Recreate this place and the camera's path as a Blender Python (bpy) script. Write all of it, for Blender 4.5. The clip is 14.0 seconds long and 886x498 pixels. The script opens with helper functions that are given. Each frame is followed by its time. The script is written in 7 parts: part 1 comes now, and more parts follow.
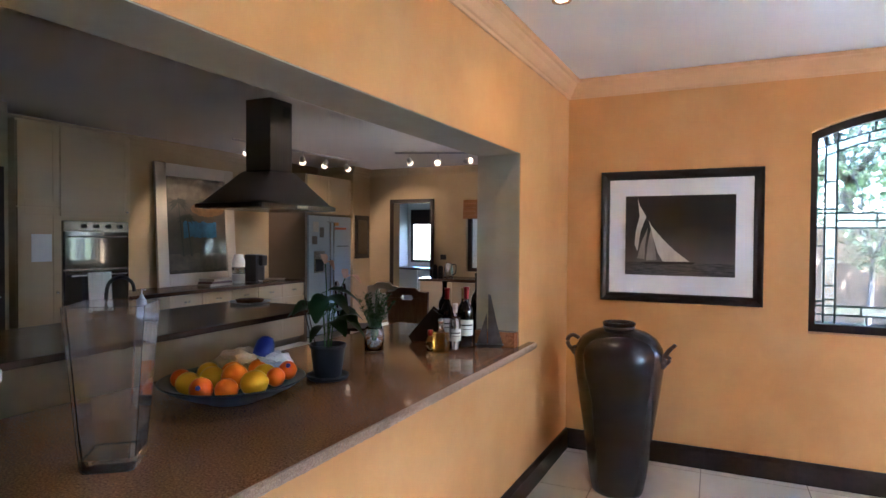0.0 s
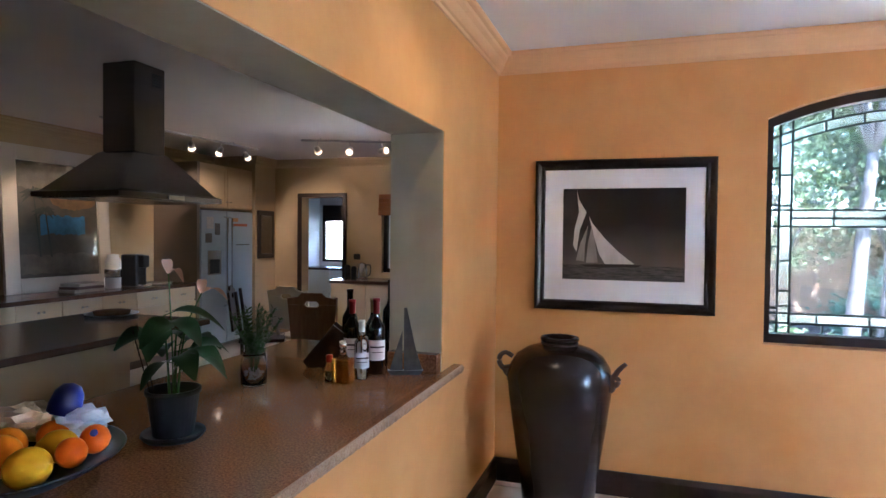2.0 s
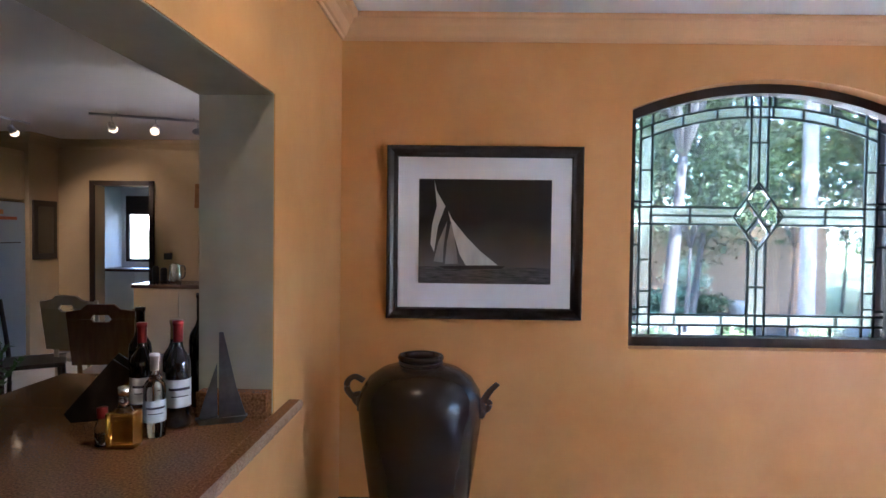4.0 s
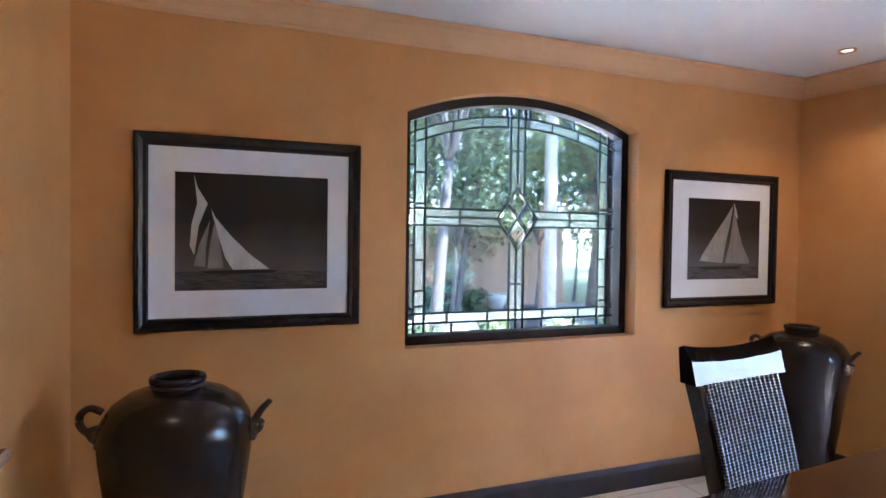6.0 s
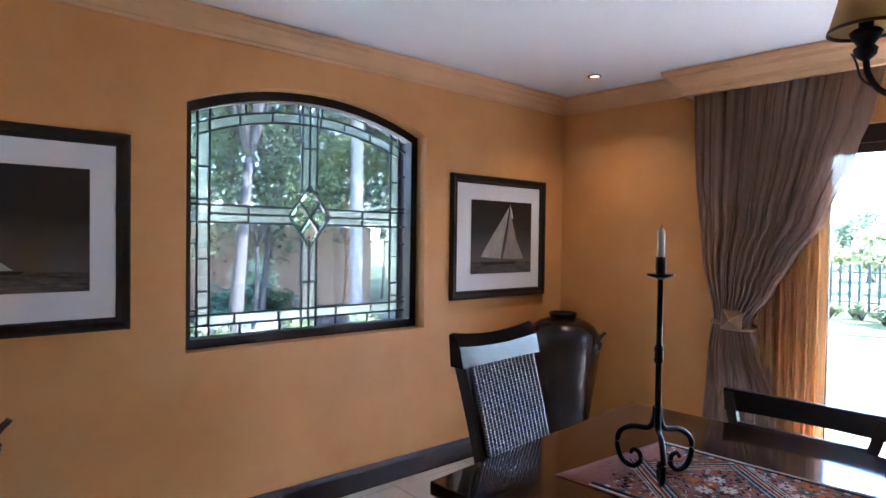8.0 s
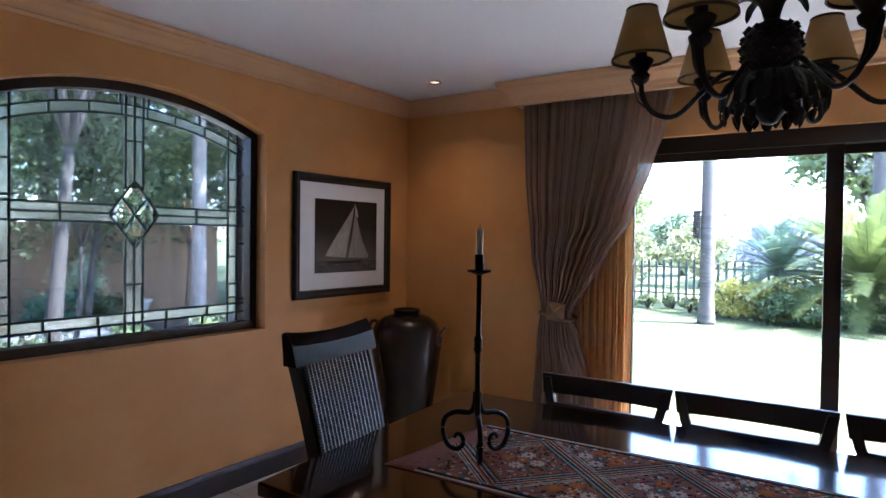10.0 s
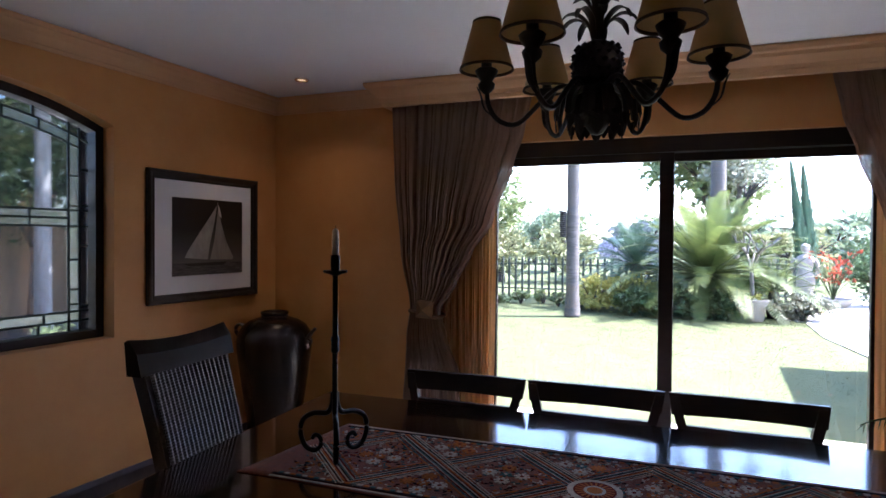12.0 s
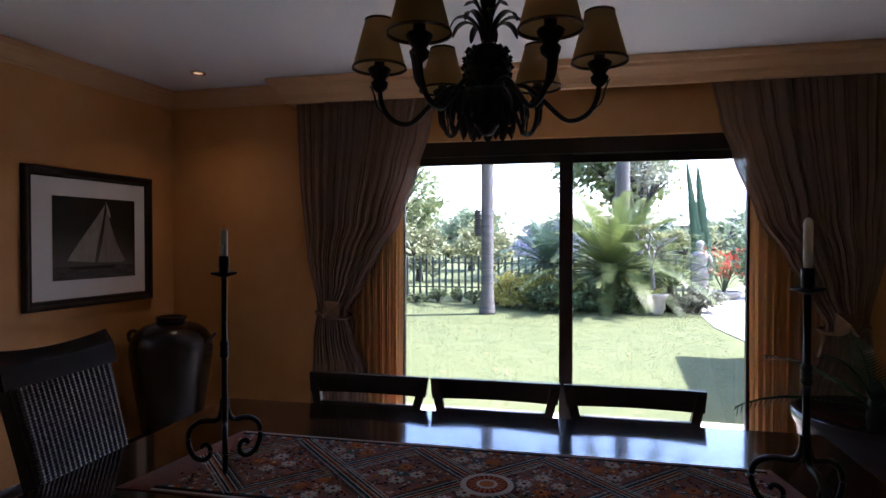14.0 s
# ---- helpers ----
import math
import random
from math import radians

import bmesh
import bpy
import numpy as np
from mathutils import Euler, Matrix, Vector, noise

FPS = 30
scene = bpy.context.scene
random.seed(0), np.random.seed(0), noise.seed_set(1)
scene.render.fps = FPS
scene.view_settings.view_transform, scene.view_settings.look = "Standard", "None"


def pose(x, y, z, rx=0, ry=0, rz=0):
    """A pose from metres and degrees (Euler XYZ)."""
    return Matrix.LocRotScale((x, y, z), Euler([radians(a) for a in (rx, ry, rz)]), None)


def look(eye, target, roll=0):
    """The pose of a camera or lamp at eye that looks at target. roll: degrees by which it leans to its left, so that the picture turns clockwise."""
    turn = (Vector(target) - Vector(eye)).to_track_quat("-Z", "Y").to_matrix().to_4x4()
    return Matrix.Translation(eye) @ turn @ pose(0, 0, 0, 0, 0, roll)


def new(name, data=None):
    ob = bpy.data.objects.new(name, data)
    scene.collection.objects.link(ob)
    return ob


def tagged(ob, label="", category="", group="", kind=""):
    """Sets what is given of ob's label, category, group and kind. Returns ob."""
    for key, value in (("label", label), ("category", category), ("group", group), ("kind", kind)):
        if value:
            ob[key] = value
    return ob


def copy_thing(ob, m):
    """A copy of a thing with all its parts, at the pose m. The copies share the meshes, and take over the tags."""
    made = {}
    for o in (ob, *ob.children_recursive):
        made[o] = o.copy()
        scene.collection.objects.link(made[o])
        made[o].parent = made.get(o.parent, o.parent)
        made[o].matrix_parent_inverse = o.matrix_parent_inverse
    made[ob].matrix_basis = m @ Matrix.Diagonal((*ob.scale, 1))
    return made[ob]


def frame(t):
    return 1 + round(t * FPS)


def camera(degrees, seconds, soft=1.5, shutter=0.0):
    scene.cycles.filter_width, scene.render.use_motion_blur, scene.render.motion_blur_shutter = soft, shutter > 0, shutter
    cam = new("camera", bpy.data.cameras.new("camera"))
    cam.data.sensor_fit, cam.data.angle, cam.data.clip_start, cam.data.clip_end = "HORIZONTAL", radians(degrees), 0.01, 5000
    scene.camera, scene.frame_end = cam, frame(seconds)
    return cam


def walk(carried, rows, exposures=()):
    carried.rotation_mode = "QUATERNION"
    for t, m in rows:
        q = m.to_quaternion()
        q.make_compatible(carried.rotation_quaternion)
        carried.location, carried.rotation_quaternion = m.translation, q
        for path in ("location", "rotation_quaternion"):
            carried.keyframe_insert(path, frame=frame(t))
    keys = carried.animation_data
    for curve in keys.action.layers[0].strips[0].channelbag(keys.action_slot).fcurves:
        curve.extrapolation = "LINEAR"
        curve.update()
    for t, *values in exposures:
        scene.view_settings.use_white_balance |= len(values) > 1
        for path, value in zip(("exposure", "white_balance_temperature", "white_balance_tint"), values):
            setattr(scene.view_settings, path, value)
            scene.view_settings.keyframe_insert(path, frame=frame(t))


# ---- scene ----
cam = camera(74.4, 14.0)
PATH = [
    (0, (0.96, 0.938, 1.519), (0.119, 2.752, 1.478), 0.4),
    (0.5, (0.926, 1.103, 1.503), (0.125, 2.935, 1.462), 0.5),
    (1, (0.883, 1.291, 1.519), (0.136, 3.146, 1.475), 0.6),
    (1.5, (0.832, 1.441, 1.515), (0.151, 3.321, 1.47), 0.6),
    (2, (0.734, 1.576, 1.522), (0.154, 3.489, 1.476), 0.6),
    (2.5, (0.666, 1.689, 1.525), (0.238, 3.642, 1.473), 0.8),
    (4.8, (0.533, 2.257, 1.536), (0.791, 4.24, 1.484), 0.8),
    (5, (0.529, 2.261, 1.538), (0.872, 4.231, 1.483), 0.9),
    (5.5, (0.552, 2.26, 1.536), (1.088, 4.187, 1.486), 0.8),
    (6, (0.571, 2.257, 1.538), (1.3, 4.118, 1.491), 0.8),
    (6.5, (0.592, 2.232, 1.531), (1.49, 4.019, 1.491), 0.9),
    (7, (0.622, 2.203, 1.529), (1.664, 3.91, 1.49), 0.8),
    (7.5, (0.635, 2.175, 1.525), (1.803, 3.798, 1.488), 0.9),
    (8, (0.646, 2.15, 1.527), (1.921, 3.691, 1.489), 0.8),
    (10.5, (0.682, 2.011, 1.529), (2.35, 3.114, 1.494), 0.6),
    (11, (0.693, 1.989, 1.531), (2.416, 3.003, 1.495), 0.4),
    (11.5, (0.696, 1.962, 1.53), (2.466, 2.893, 1.497), 0.4),
    (12, (0.693, 1.933, 1.533), (2.502, 2.786, 1.5), 0.4),
    (12.5, (0.702, 1.906, 1.531), (2.544, 2.686, 1.498), 0.3),
    (13, (0.708, 1.886, 1.532), (2.577, 2.598, 1.499), 0.2),
    (13.5, (0.715, 1.862, 1.533), (2.605, 2.515, 1.499), 0.1),
    (14, (0.728, 1.852, 1.533), (2.636, 2.451, 1.499), 0.0),
]
EXPOSURES = [(t, ev, k, g) for t, ev, k, g in ((0.0, 6.2, 5250, 17), (2.5, 6.05, 5250, 18), (5.0, 5.55, 5200, 17), (8.0, 5.25, 5200, 17), (10.5, 4.05, 5400, 19), (12.0, 3.47, 5600, 23), (14.0, 2.98, 5700, 24))]
walk(cam, [(t, look(eye, target, roll)) for t, eye, target, roll in PATH], EXPOSURES)

# ---- world and large lights ----
world = bpy.data.worlds.new("sky")
scene.world = world
world.use_nodes = True
wn = world.node_tree
sky = wn.nodes.new("ShaderNodeTexSky")
sky.sky_type = "NISHITA"
sky.sun_disc = False
sky.sun_elevation = radians(52)
sky.sun_rotation = radians(154)
sky.air_density, sky.dust_density = 1.0, 1.0
wn.nodes["Background"].inputs[1].default_value = 0.15
wn.links.new(sky.outputs[0], wn.nodes["Background"].inputs[0])

sun_data = bpy.data.lights.new("sun", "SUN")
sun_data.energy, sun_data.angle, sun_data.color = 3.6, radians(0.6), (1.0, 0.94, 0.84)
sun = new("sun", sun_data)
SUN_FROM = Vector((0.30, -0.62, 0.92))
sun.matrix_world = look(SUN_FROM * 40, (0, 0, 0))


def area_light(name, m, sx, sy, power, color):
    d = bpy.data.lights.new(name, "AREA")
    d.shape, d.size, d.size_y, d.energy, d.color = "RECTANGLE", sx, sy, power, color
    ob = new(name, d)
    ob.matrix_world = m
    return ob


def spot_light(name, place, target, power, color, angle=70, blend=0.6, radius=0.03):
    d = bpy.data.lights.new(name, "SPOT")
    d.energy, d.color, d.spot_size, d.spot_blend, d.shadow_soft_size = power, color, radians(angle), blend, radius
    ob = new(name, d)
    ob.matrix_world = look(place, target)
    return ob


# local frames: the pass-through wall leans 2 degrees, the garden-door wall 5 degrees
WEST = pose(0, 5.15, 0, 0, 0, -2)
EAST = pose(4.36, 5.15, 0, 0, 0, 5)
TABLE = pose(2.59, 2.336, 0, 0, 0, 5.5)


def east(u, v, z):
    """A place on the garden-door wall: u along it from the corner, v outwards."""
    return EAST @ Vector((v, -u, z))


DAY = (0.86, 0.93, 1.0)
WARM = (1.0, 0.72, 0.42)

# ---- materials ----


def mat(name, color, rough=0.6, metal=0.0, vary=0.0, scale=6.0, bump=0.0, bscale=40.0, spec=0.5, second=None,
        coat=0.0, transmission=0.0, stretch=None, random_tint=0.0, sheen=0.0, emission=None, rough_vary=0.0):
    """A node material: base colour varied by coarse and fine noise, with bump."""
    m = bpy.data.materials.new(name)
    m.use_nodes = True
    nt = m.node_tree
    p = nt.nodes["Principled BSDF"]
    p.inputs["Base Color"].default_value = (*color, 1)
    p.inputs["Roughness"].default_value = rough
    p.inputs["Metallic"].default_value = metal
    p.inputs["Specular IOR Level"].default_value = spec
    p.inputs["Coat Weight"].default_value = coat
    p.inputs["Transmission Weight"].default_value = transmission
    p.inputs["Sheen Weight"].default_value = sheen
    co = nt.nodes.new("ShaderNodeTexCoord")
    out = co.outputs["Object"]
    if stretch:
        mp = nt.nodes.new("ShaderNodeMapping")
        mp.inputs["Scale"].default_value = stretch
        nt.links.new(out, mp.inputs[0])
        out = mp.outputs[0]
    if vary or second:
        n1 = nt.nodes.new("ShaderNodeTexNoise")
        n1.inputs["Scale"].default_value, n1.inputs["Detail"].default_value = scale, 8
        n1.inputs["Roughness"].default_value = 0.62
        nt.links.new(out, n1.inputs["Vector"])
        ramp = nt.nodes.new("ShaderNodeValToRGB")
        c2 = second or tuple(c * (1 - vary) for c in color)
        ramp.color_ramp.elements[0].position, ramp.color_ramp.elements[1].position = 0.32, 0.68
        ramp.color_ramp.elements[0].color = (*c2, 1)
        ramp.color_ramp.elements[1].color = (*color, 1)
        nt.links.new(n1.outputs["Fac"], ramp.inputs[0])
        last = ramp.outputs[0]
        if random_tint:
            oi = nt.nodes.new("ShaderNodeObjectInfo")
            hs = nt.nodes.new("ShaderNodeHueSaturation")
            mr = nt.nodes.new("ShaderNodeMapRange")
            mr.inputs["To Min"].default_value, mr.inputs["To Max"].default_value = 1 - random_tint, 1 + random_tint
            nt.links.new(oi.outputs["Random"], mr.inputs[0])
            nt.links.new(mr.outputs[0], hs.inputs["Value"])
            nt.links.new(last, hs.inputs["Color"])
            last = hs.outputs[0]
        nt.links.new(last, p.inputs["Base Color"])
        if rough_vary:
            mr = nt.nodes.new("ShaderNodeMapRange")
            mr.inputs["To Min"].default_value, mr.inputs["To Max"].default_value = rough - rough_vary, rough + rough_vary
            nt.links.new(n1.outputs["Fac"], mr.inputs[0])
            nt.links.new(mr.outputs[0], p.inputs["Roughness"])
    if bump:
        n2 = nt.nodes.new("ShaderNodeTexNoise")
        n2.inputs["Scale"].default_value, n2.inputs["Detail"].default_value = bscale, 6
        nt.links.new(out, n2.inputs["Vector"])
        b = nt.nodes.new("ShaderNodeBump")
        b.inputs["Strength"].default_value, b.inputs["Distance"].default_value = bump, 0.01
        nt.links.new(n2.outputs["Fac"], b.inputs["Height"])
        nt.links.new(b.outputs[0], p.inputs["Normal"])
    if emission:
        p.inputs["Emission Color"].default_value = (*emission[:3], 1)
        p.inputs["Emission Strength"].default_value = emission[3]
    return m


def leaf_mat(name, color, second, rough=0.5, through_light=0.35):
    """Foliage: two greens by island, partly translucent."""
    m = mat(name, color, rough, spec=0.3)
    nt = m.node_tree
    p = nt.nodes["Principled BSDF"]
    g = nt.nodes.new("ShaderNodeNewGeometry")
    ramp = nt.nodes.new("ShaderNodeValToRGB")
    ramp.color_ramp.elements[0].color, ramp.color_ramp.elements[1].color = (*second, 1), (*color, 1)
    nt.links.new(g.outputs["Random Per Island"], ramp.inputs[0])
    nt.links.new(ramp.outputs[0], p.inputs["Base Color"])
    tr = nt.nodes.new("ShaderNodeBsdfTranslucent")
    nt.links.new(ramp.outputs[0], tr.inputs[0])
    mx = nt.nodes.new("ShaderNodeMixShader")
    mx.inputs[0].default_value = through_light
    nt.links.new(p.outputs[0], mx.inputs[1])
    nt.links.new(tr.outputs[0], mx.inputs[2])
    nt.links.new(mx.outputs[0], nt.nodes["Material Output"].inputs[0])
    return m


def cloth_mat(name, color, second, through_light, stretch=(1, 1, 1), scale=60, see=0.0):
    m = mat(name, color, 0.9, second=second, scale=scale, stretch=stretch, bump=0.15, bscale=400, spec=0.1, sheen=0.2)
    nt = m.node_tree
    p = nt.nodes["Principled BSDF"]
    tr = nt.nodes.new("ShaderNodeBsdfTranslucent")
    tr.inputs[0].default_value = (*color, 1)
    mx = nt.nodes.new("ShaderNodeMixShader")
    mx.inputs[0].default_value = through_light
    nt.links.new(p.outputs[0], mx.inputs[1])
    nt.links.new(tr.outputs[0], mx.inputs[2])
    last = mx.outputs[0]
    if see:
        tp = nt.nodes.new("ShaderNodeBsdfTransparent")
        m2 = nt.nodes.new("ShaderNodeMixShader")
        m2.inputs[0].default_value = see
        nt.links.new(last, m2.inputs[1])
        nt.links.new(tp.outputs[0], m2.inputs[2])
        last = m2.outputs[0]
    nt.links.new(last, nt.nodes["Material Output"].inputs[0])
    return m


M = {}
M["orange"] = mat("orange_limewash", (0.73, 0.375, 0.122), 0.50, second=(0.635, 0.285, 0.072), scale=1.6, bump=0.10, bscale=30, spec=0.5)
M["orange_trim"] = mat("orange_plaster_cornice", (0.76, 0.46, 0.225), 0.6, vary=0.12, scale=3, bump=0.05)
M["grey_plaster"] = mat("sage_grey_plaster", (0.43, 0.375, 0.275), 0.8, second=(0.36, 0.305, 0.215), scale=2.2, bump=0.1, bscale=30)
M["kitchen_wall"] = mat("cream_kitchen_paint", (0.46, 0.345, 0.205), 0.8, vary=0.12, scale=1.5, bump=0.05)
M["white_paint"] = mat("white_ceiling_paint", (0.78, 0.78, 0.79), 0.85, vary=0.04, scale=1.2, bump=0.03, bscale=80)
M["kitchen_ceiling"] = mat("warm_off_white_ceiling_paint", (0.70, 0.625, 0.56), 0.85, vary=0.05, scale=1.2, bump=0.03, bscale=80)
M["tile"] = mat("cream_floor_tile", (0.74, 0.71, 0.65), 0.28, vary=0.10, scale=4, bump=0.02, random_tint=0.06)
M["grout"] = mat("grey_grout", (0.36, 0.34, 0.31), 0.9, vary=0.2, scale=20, bump=0.3)
M["dark_wood"] = mat("dark_stained_wood", (0.034, 0.018, 0.012), 0.42, spec=0.35, second=(0.020, 0.011, 0.008), scale=5, stretch=(6, 1, 6), bump=0.06, bscale=60)
M["vase_glass"] = mat("clear_vase_glass", (0.95, 0.965, 0.98), 0.0, transmission=0.98, bump=0.02, bscale=25)
M["rail_gloss"] = mat("glossy_dark_chair_rail", (0.020, 0.012, 0.010), 0.13, vary=0.3, scale=5, spec=0.13)
M["table_wood"] = mat("polished_dark_table_wood", (0.034, 0.015, 0.009), 0.11, spec=0.5, second=(0.018, 0.008, 0.005), scale=5, stretch=(8, 0.8, 8), bump=0.003, bscale=12, coat=0.3, rough_vary=0.04)
M["frame_black"] = mat("black_lacquered_frame", (0.020, 0.012, 0.009), 0.42, vary=0.4, scale=30, bump=0.08, bscale=60)
M["mat_board"] = mat("white_mat_board", (0.80, 0.80, 0.82), 0.7, vary=0.03, scale=8, coat=0.25)
M["granite"] = mat("brown_speckled_granite", (0.46, 0.205, 0.083), 0.09, spec=0.5, second=(0.13, 0.054, 0.023), scale=150, bump=0.01, coat=0.2)
M["granite_edge"] = mat("rough_granite_edge", (0.47, 0.30, 0.185), 0.7, second=(0.23, 0.135, 0.078), scale=260, bump=0.4, bscale=120)
M["dark_granite"] = mat("dark_worktop_granite", (0.11, 0.056, 0.034), 0.24, second=(0.045, 0.03, 0.024), scale=300, coat=0.1)
M["bronze"] = mat("dark_bronze_urn", (0.028, 0.017, 0.014), 0.24, spec=0.36, second=(0.020, 0.012, 0.010), scale=2.5, bump=0.05, bscale=25, rough_vary=0.015)
M["bronze_handle"] = mat("worn_bronze_handle", (0.11, 0.065, 0.045), 0.45, metal=0.4, vary=0.5, scale=30, bump=0.3, bscale=60)
M["iron"] = mat("black_wrought_iron", (0.014, 0.013, 0.014), 0.42, metal=0.6, vary=0.4, scale=40, bump=0.2, bscale=70)
M["rust_iron"] = mat("dark_rusty_iron", (0.020, 0.015, 0.012), 0.55, metal=0.4, vary=0.5, scale=30, bump=0.3, bscale=60)
M["wax"] = mat("ivory_candle_wax", (0.80, 0.76, 0.62), 0.45, vary=0.06, scale=12)
M["wick"] = mat("charred_wick", (0.02, 0.018, 0.016), 0.9)
M["cane"] = mat("dark_woven_cane", (0.05, 0.032, 0.024), 0.55, second=(0.025, 0.016, 0.012), scale=60, bump=0.2, bscale=90)
M["cane_pale"] = mat("grey_brown_woven_cane", (0.20, 0.175, 0.16), 0.38, spec=0.3, second=(0.12, 0.10, 0.09), scale=50, bump=0.2, bscale=90)
M["lead"] = mat("dark_lead_came", (0.03, 0.045, 0.04), 0.5, metal=0.5, vary=0.3, scale=40)
M["glass"] = mat("clear_glass", (1, 1, 1), 0.0, transmission=1.0)
M["glass_clear_pane"] = mat("leaded_clear_glass", (0.46, 0.505, 0.53), 0.03, transmission=1.0, bump=0.04, bscale=9)
M["glass_ripple"] = mat("rippled_pale_green_glass", (0.53, 0.58, 0.58), 0.18, transmission=1.0, bump=0.35, bscale=70)
M["glass_bevel"] = mat("bevelled_glass", (0.75, 0.80, 0.79), 0.0, transmission=1.0)
M["shade"] = cloth_mat("mustard_lamp_shade", (0.58, 0.42, 0.235), (0.50, 0.355, 0.19), 0.68)
M["shade_trim"] = mat("brown_shade_trim", (0.05, 0.03, 0.015), 0.8)
M["drape"] = cloth_mat("taupe_drape", (0.44, 0.29, 0.215), (0.33, 0.21, 0.15), 0.38, (14, 14, 0.6), 8, 0.17)
# sheer: paler and darker upright streaks paint its lit and shaded folds
M["sheer"] = cloth_mat("golden_sheer", (0.84, 0.60, 0.33), (0.58, 0.38, 0.20), 0.78, (30, 30, 0.8), 6, 0.0)
M["tieback"] = mat("bronze_silk_tieback", (0.22, 0.115, 0.05), 0.45, vary=0.3, scale=40)
M["chrome"] = mat("brushed_chrome", (0.62, 0.62, 0.62), 0.25, metal=1.0, vary=0.06, scale=30, stretch=(1, 1, 30))
M["steel_dark"] = mat("dark_brushed_steel", (0.19, 0.17, 0.16), 0.27, metal=1.0, vary=0.15, scale=12, stretch=(1, 1, 14))
M["fridge_steel"] = mat("grey_fridge_steel", (0.42, 0.49, 0.56), 0.34, metal=0.6, vary=0.06, scale=10, stretch=(1, 1, 12))
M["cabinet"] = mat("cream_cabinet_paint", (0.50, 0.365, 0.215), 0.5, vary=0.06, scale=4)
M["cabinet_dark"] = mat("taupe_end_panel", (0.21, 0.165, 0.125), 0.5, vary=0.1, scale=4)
M["black_glass"] = mat("black_oven_glass", (0.012, 0.012, 0.013), 0.08, coat=0.6)
M["black_plastic"] = mat("black_plastic", (0.016, 0.016, 0.018), 0.42, vary=0.2, scale=20)
M["white_plastic"] = mat("white_plastic", (0.75, 0.75, 0.76), 0.45, vary=0.03, scale=10)
M["paper"] = mat("white_paper", (0.78, 0.77, 0.74), 0.85, vary=0.05, scale=20)
M["lamp_glow"] = mat("lit_lamp", (1, 0.9, 0.7), 0.4, emission=(1.0, 0.62, 0.28, 0.12))
M["spot_glow"] = mat("lit_halogen_spot", (1, 0.9, 0.8), 0.4, emission=(1.0, 0.66, 0.36, 0.06))
M["wood_warm"] = mat("reddish_chair_wood", (0.32, 0.15, 0.07), 0.35, second=(0.22, 0.095, 0.045), scale=6, stretch=(6, 1, 1))

# ---- mesh helpers ----


def part(name, bm, material, parent=None, label="", smooth=False, m=None):
    """Link a bmesh as one mesh object, under a thing if one is given."""
    me = bpy.data.meshes.new(name)
    bmesh.ops.recalc_face_normals(bm, faces=bm.faces)
    bm.to_mesh(me)
    bm.free()
    if smooth:
        for f in me.polygons:
            f.use_smooth = True
    me.materials.append(material)
    ob = new(name, me)
    if m is not None:
        ob.matrix_world = m
    if parent is not None:
        ob.parent = parent
    if label:
        tagged(ob, label)
    return ob


def empty(name, m, label, category, group="", kind=""):
    ob = new(name)
    ob.empty_display_size = 0.1
    ob.matrix_world = m
    return tagged(ob, label, category, group, kind)


def add_box(bm, x0, x1, y0, y1, z0, z1, bevel=0.0, m=None):
    r = bmesh.ops.create_cube(bm, size=1)
    vs = r["verts"]
    bmesh.ops.scale(bm, vec=(x1 - x0, y1 - y0, z1 - z0), verts=vs)
    bmesh.ops.translate(bm, vec=((x0 + x1) / 2, (y0 + y1) / 2, (z0 + z1) / 2), verts=vs)
    if bevel:
        es = list({e for v in vs for e in v.link_edges})
        r = bmesh.ops.bevel(bm, geom=es, offset=bevel, segments=2, profile=0.6, affect="EDGES")
        vs = list({v for f in r["faces"] for v in f.verts} | {v for v in vs if v.is_valid})
    if m is not None:
        bmesh.ops.transform(bm, matrix=m, verts=[v for v in vs if v.is_valid])
    return bm


def box(x0, x1, y0, y1, z0, z1, bevel=0.0, m=None):
    return add_box(bmesh.new(), x0, x1, y0, y1, z0, z1, bevel, m)


def add_lathe(bm, profile, seg=40, m=None, sx=1.0, sy=1.0):
    """Turn a profile of (radius, height) round z."""
    rings = []
    for r, z in profile:
        rings.append([bm.verts.new((sx * r * math.cos(2 * math.pi * i / seg), sy * r * math.sin(2 * math.pi * i / seg), z)) for i in range(seg)])
    for a, b in zip(rings, rings[1:]):
        for i in range(seg):
            j = (i + 1) % seg
            bm.faces.new((a[i], a[j], b[j], b[i]))
    if profile[0][0] > 1e-4 and profile[-1][0] > 1e-4:
        for i in range(seg):
            j = (i + 1) % seg
            bm.faces.new((rings[-1][i], rings[-1][j], rings[0][j], rings[0][i]))
    if m is not None:
        bmesh.ops.transform(bm, matrix=m, verts=[v for r in rings for v in r])
    return bm


def lathe(profile, seg=40, m=None, sx=1.0, sy=1.0):
    return add_lathe(bmesh.new(), profile, seg, m, sx, sy)


def smooth_line(pts, n=8):
    """Catmull-Rom through the points."""
    P = [Vector(p) for p in pts]
    P = [P[0] * 2 - P[1]] + P + [P[-1] * 2 - P[-2]]
    out = []
    for i in range(1, len(P) - 2):
        for k in range(n):
            t = k / n
            a, b, c, d = P[i - 1:i + 3]
            out.append(0.5 * ((2 * b) + (c - a) * t + (2 * a - 5 * b + 4 * c - d) * t * t + (3 * b - a - 3 * c + d) * t ** 3))
    out.append(P[-2].copy())
    return out


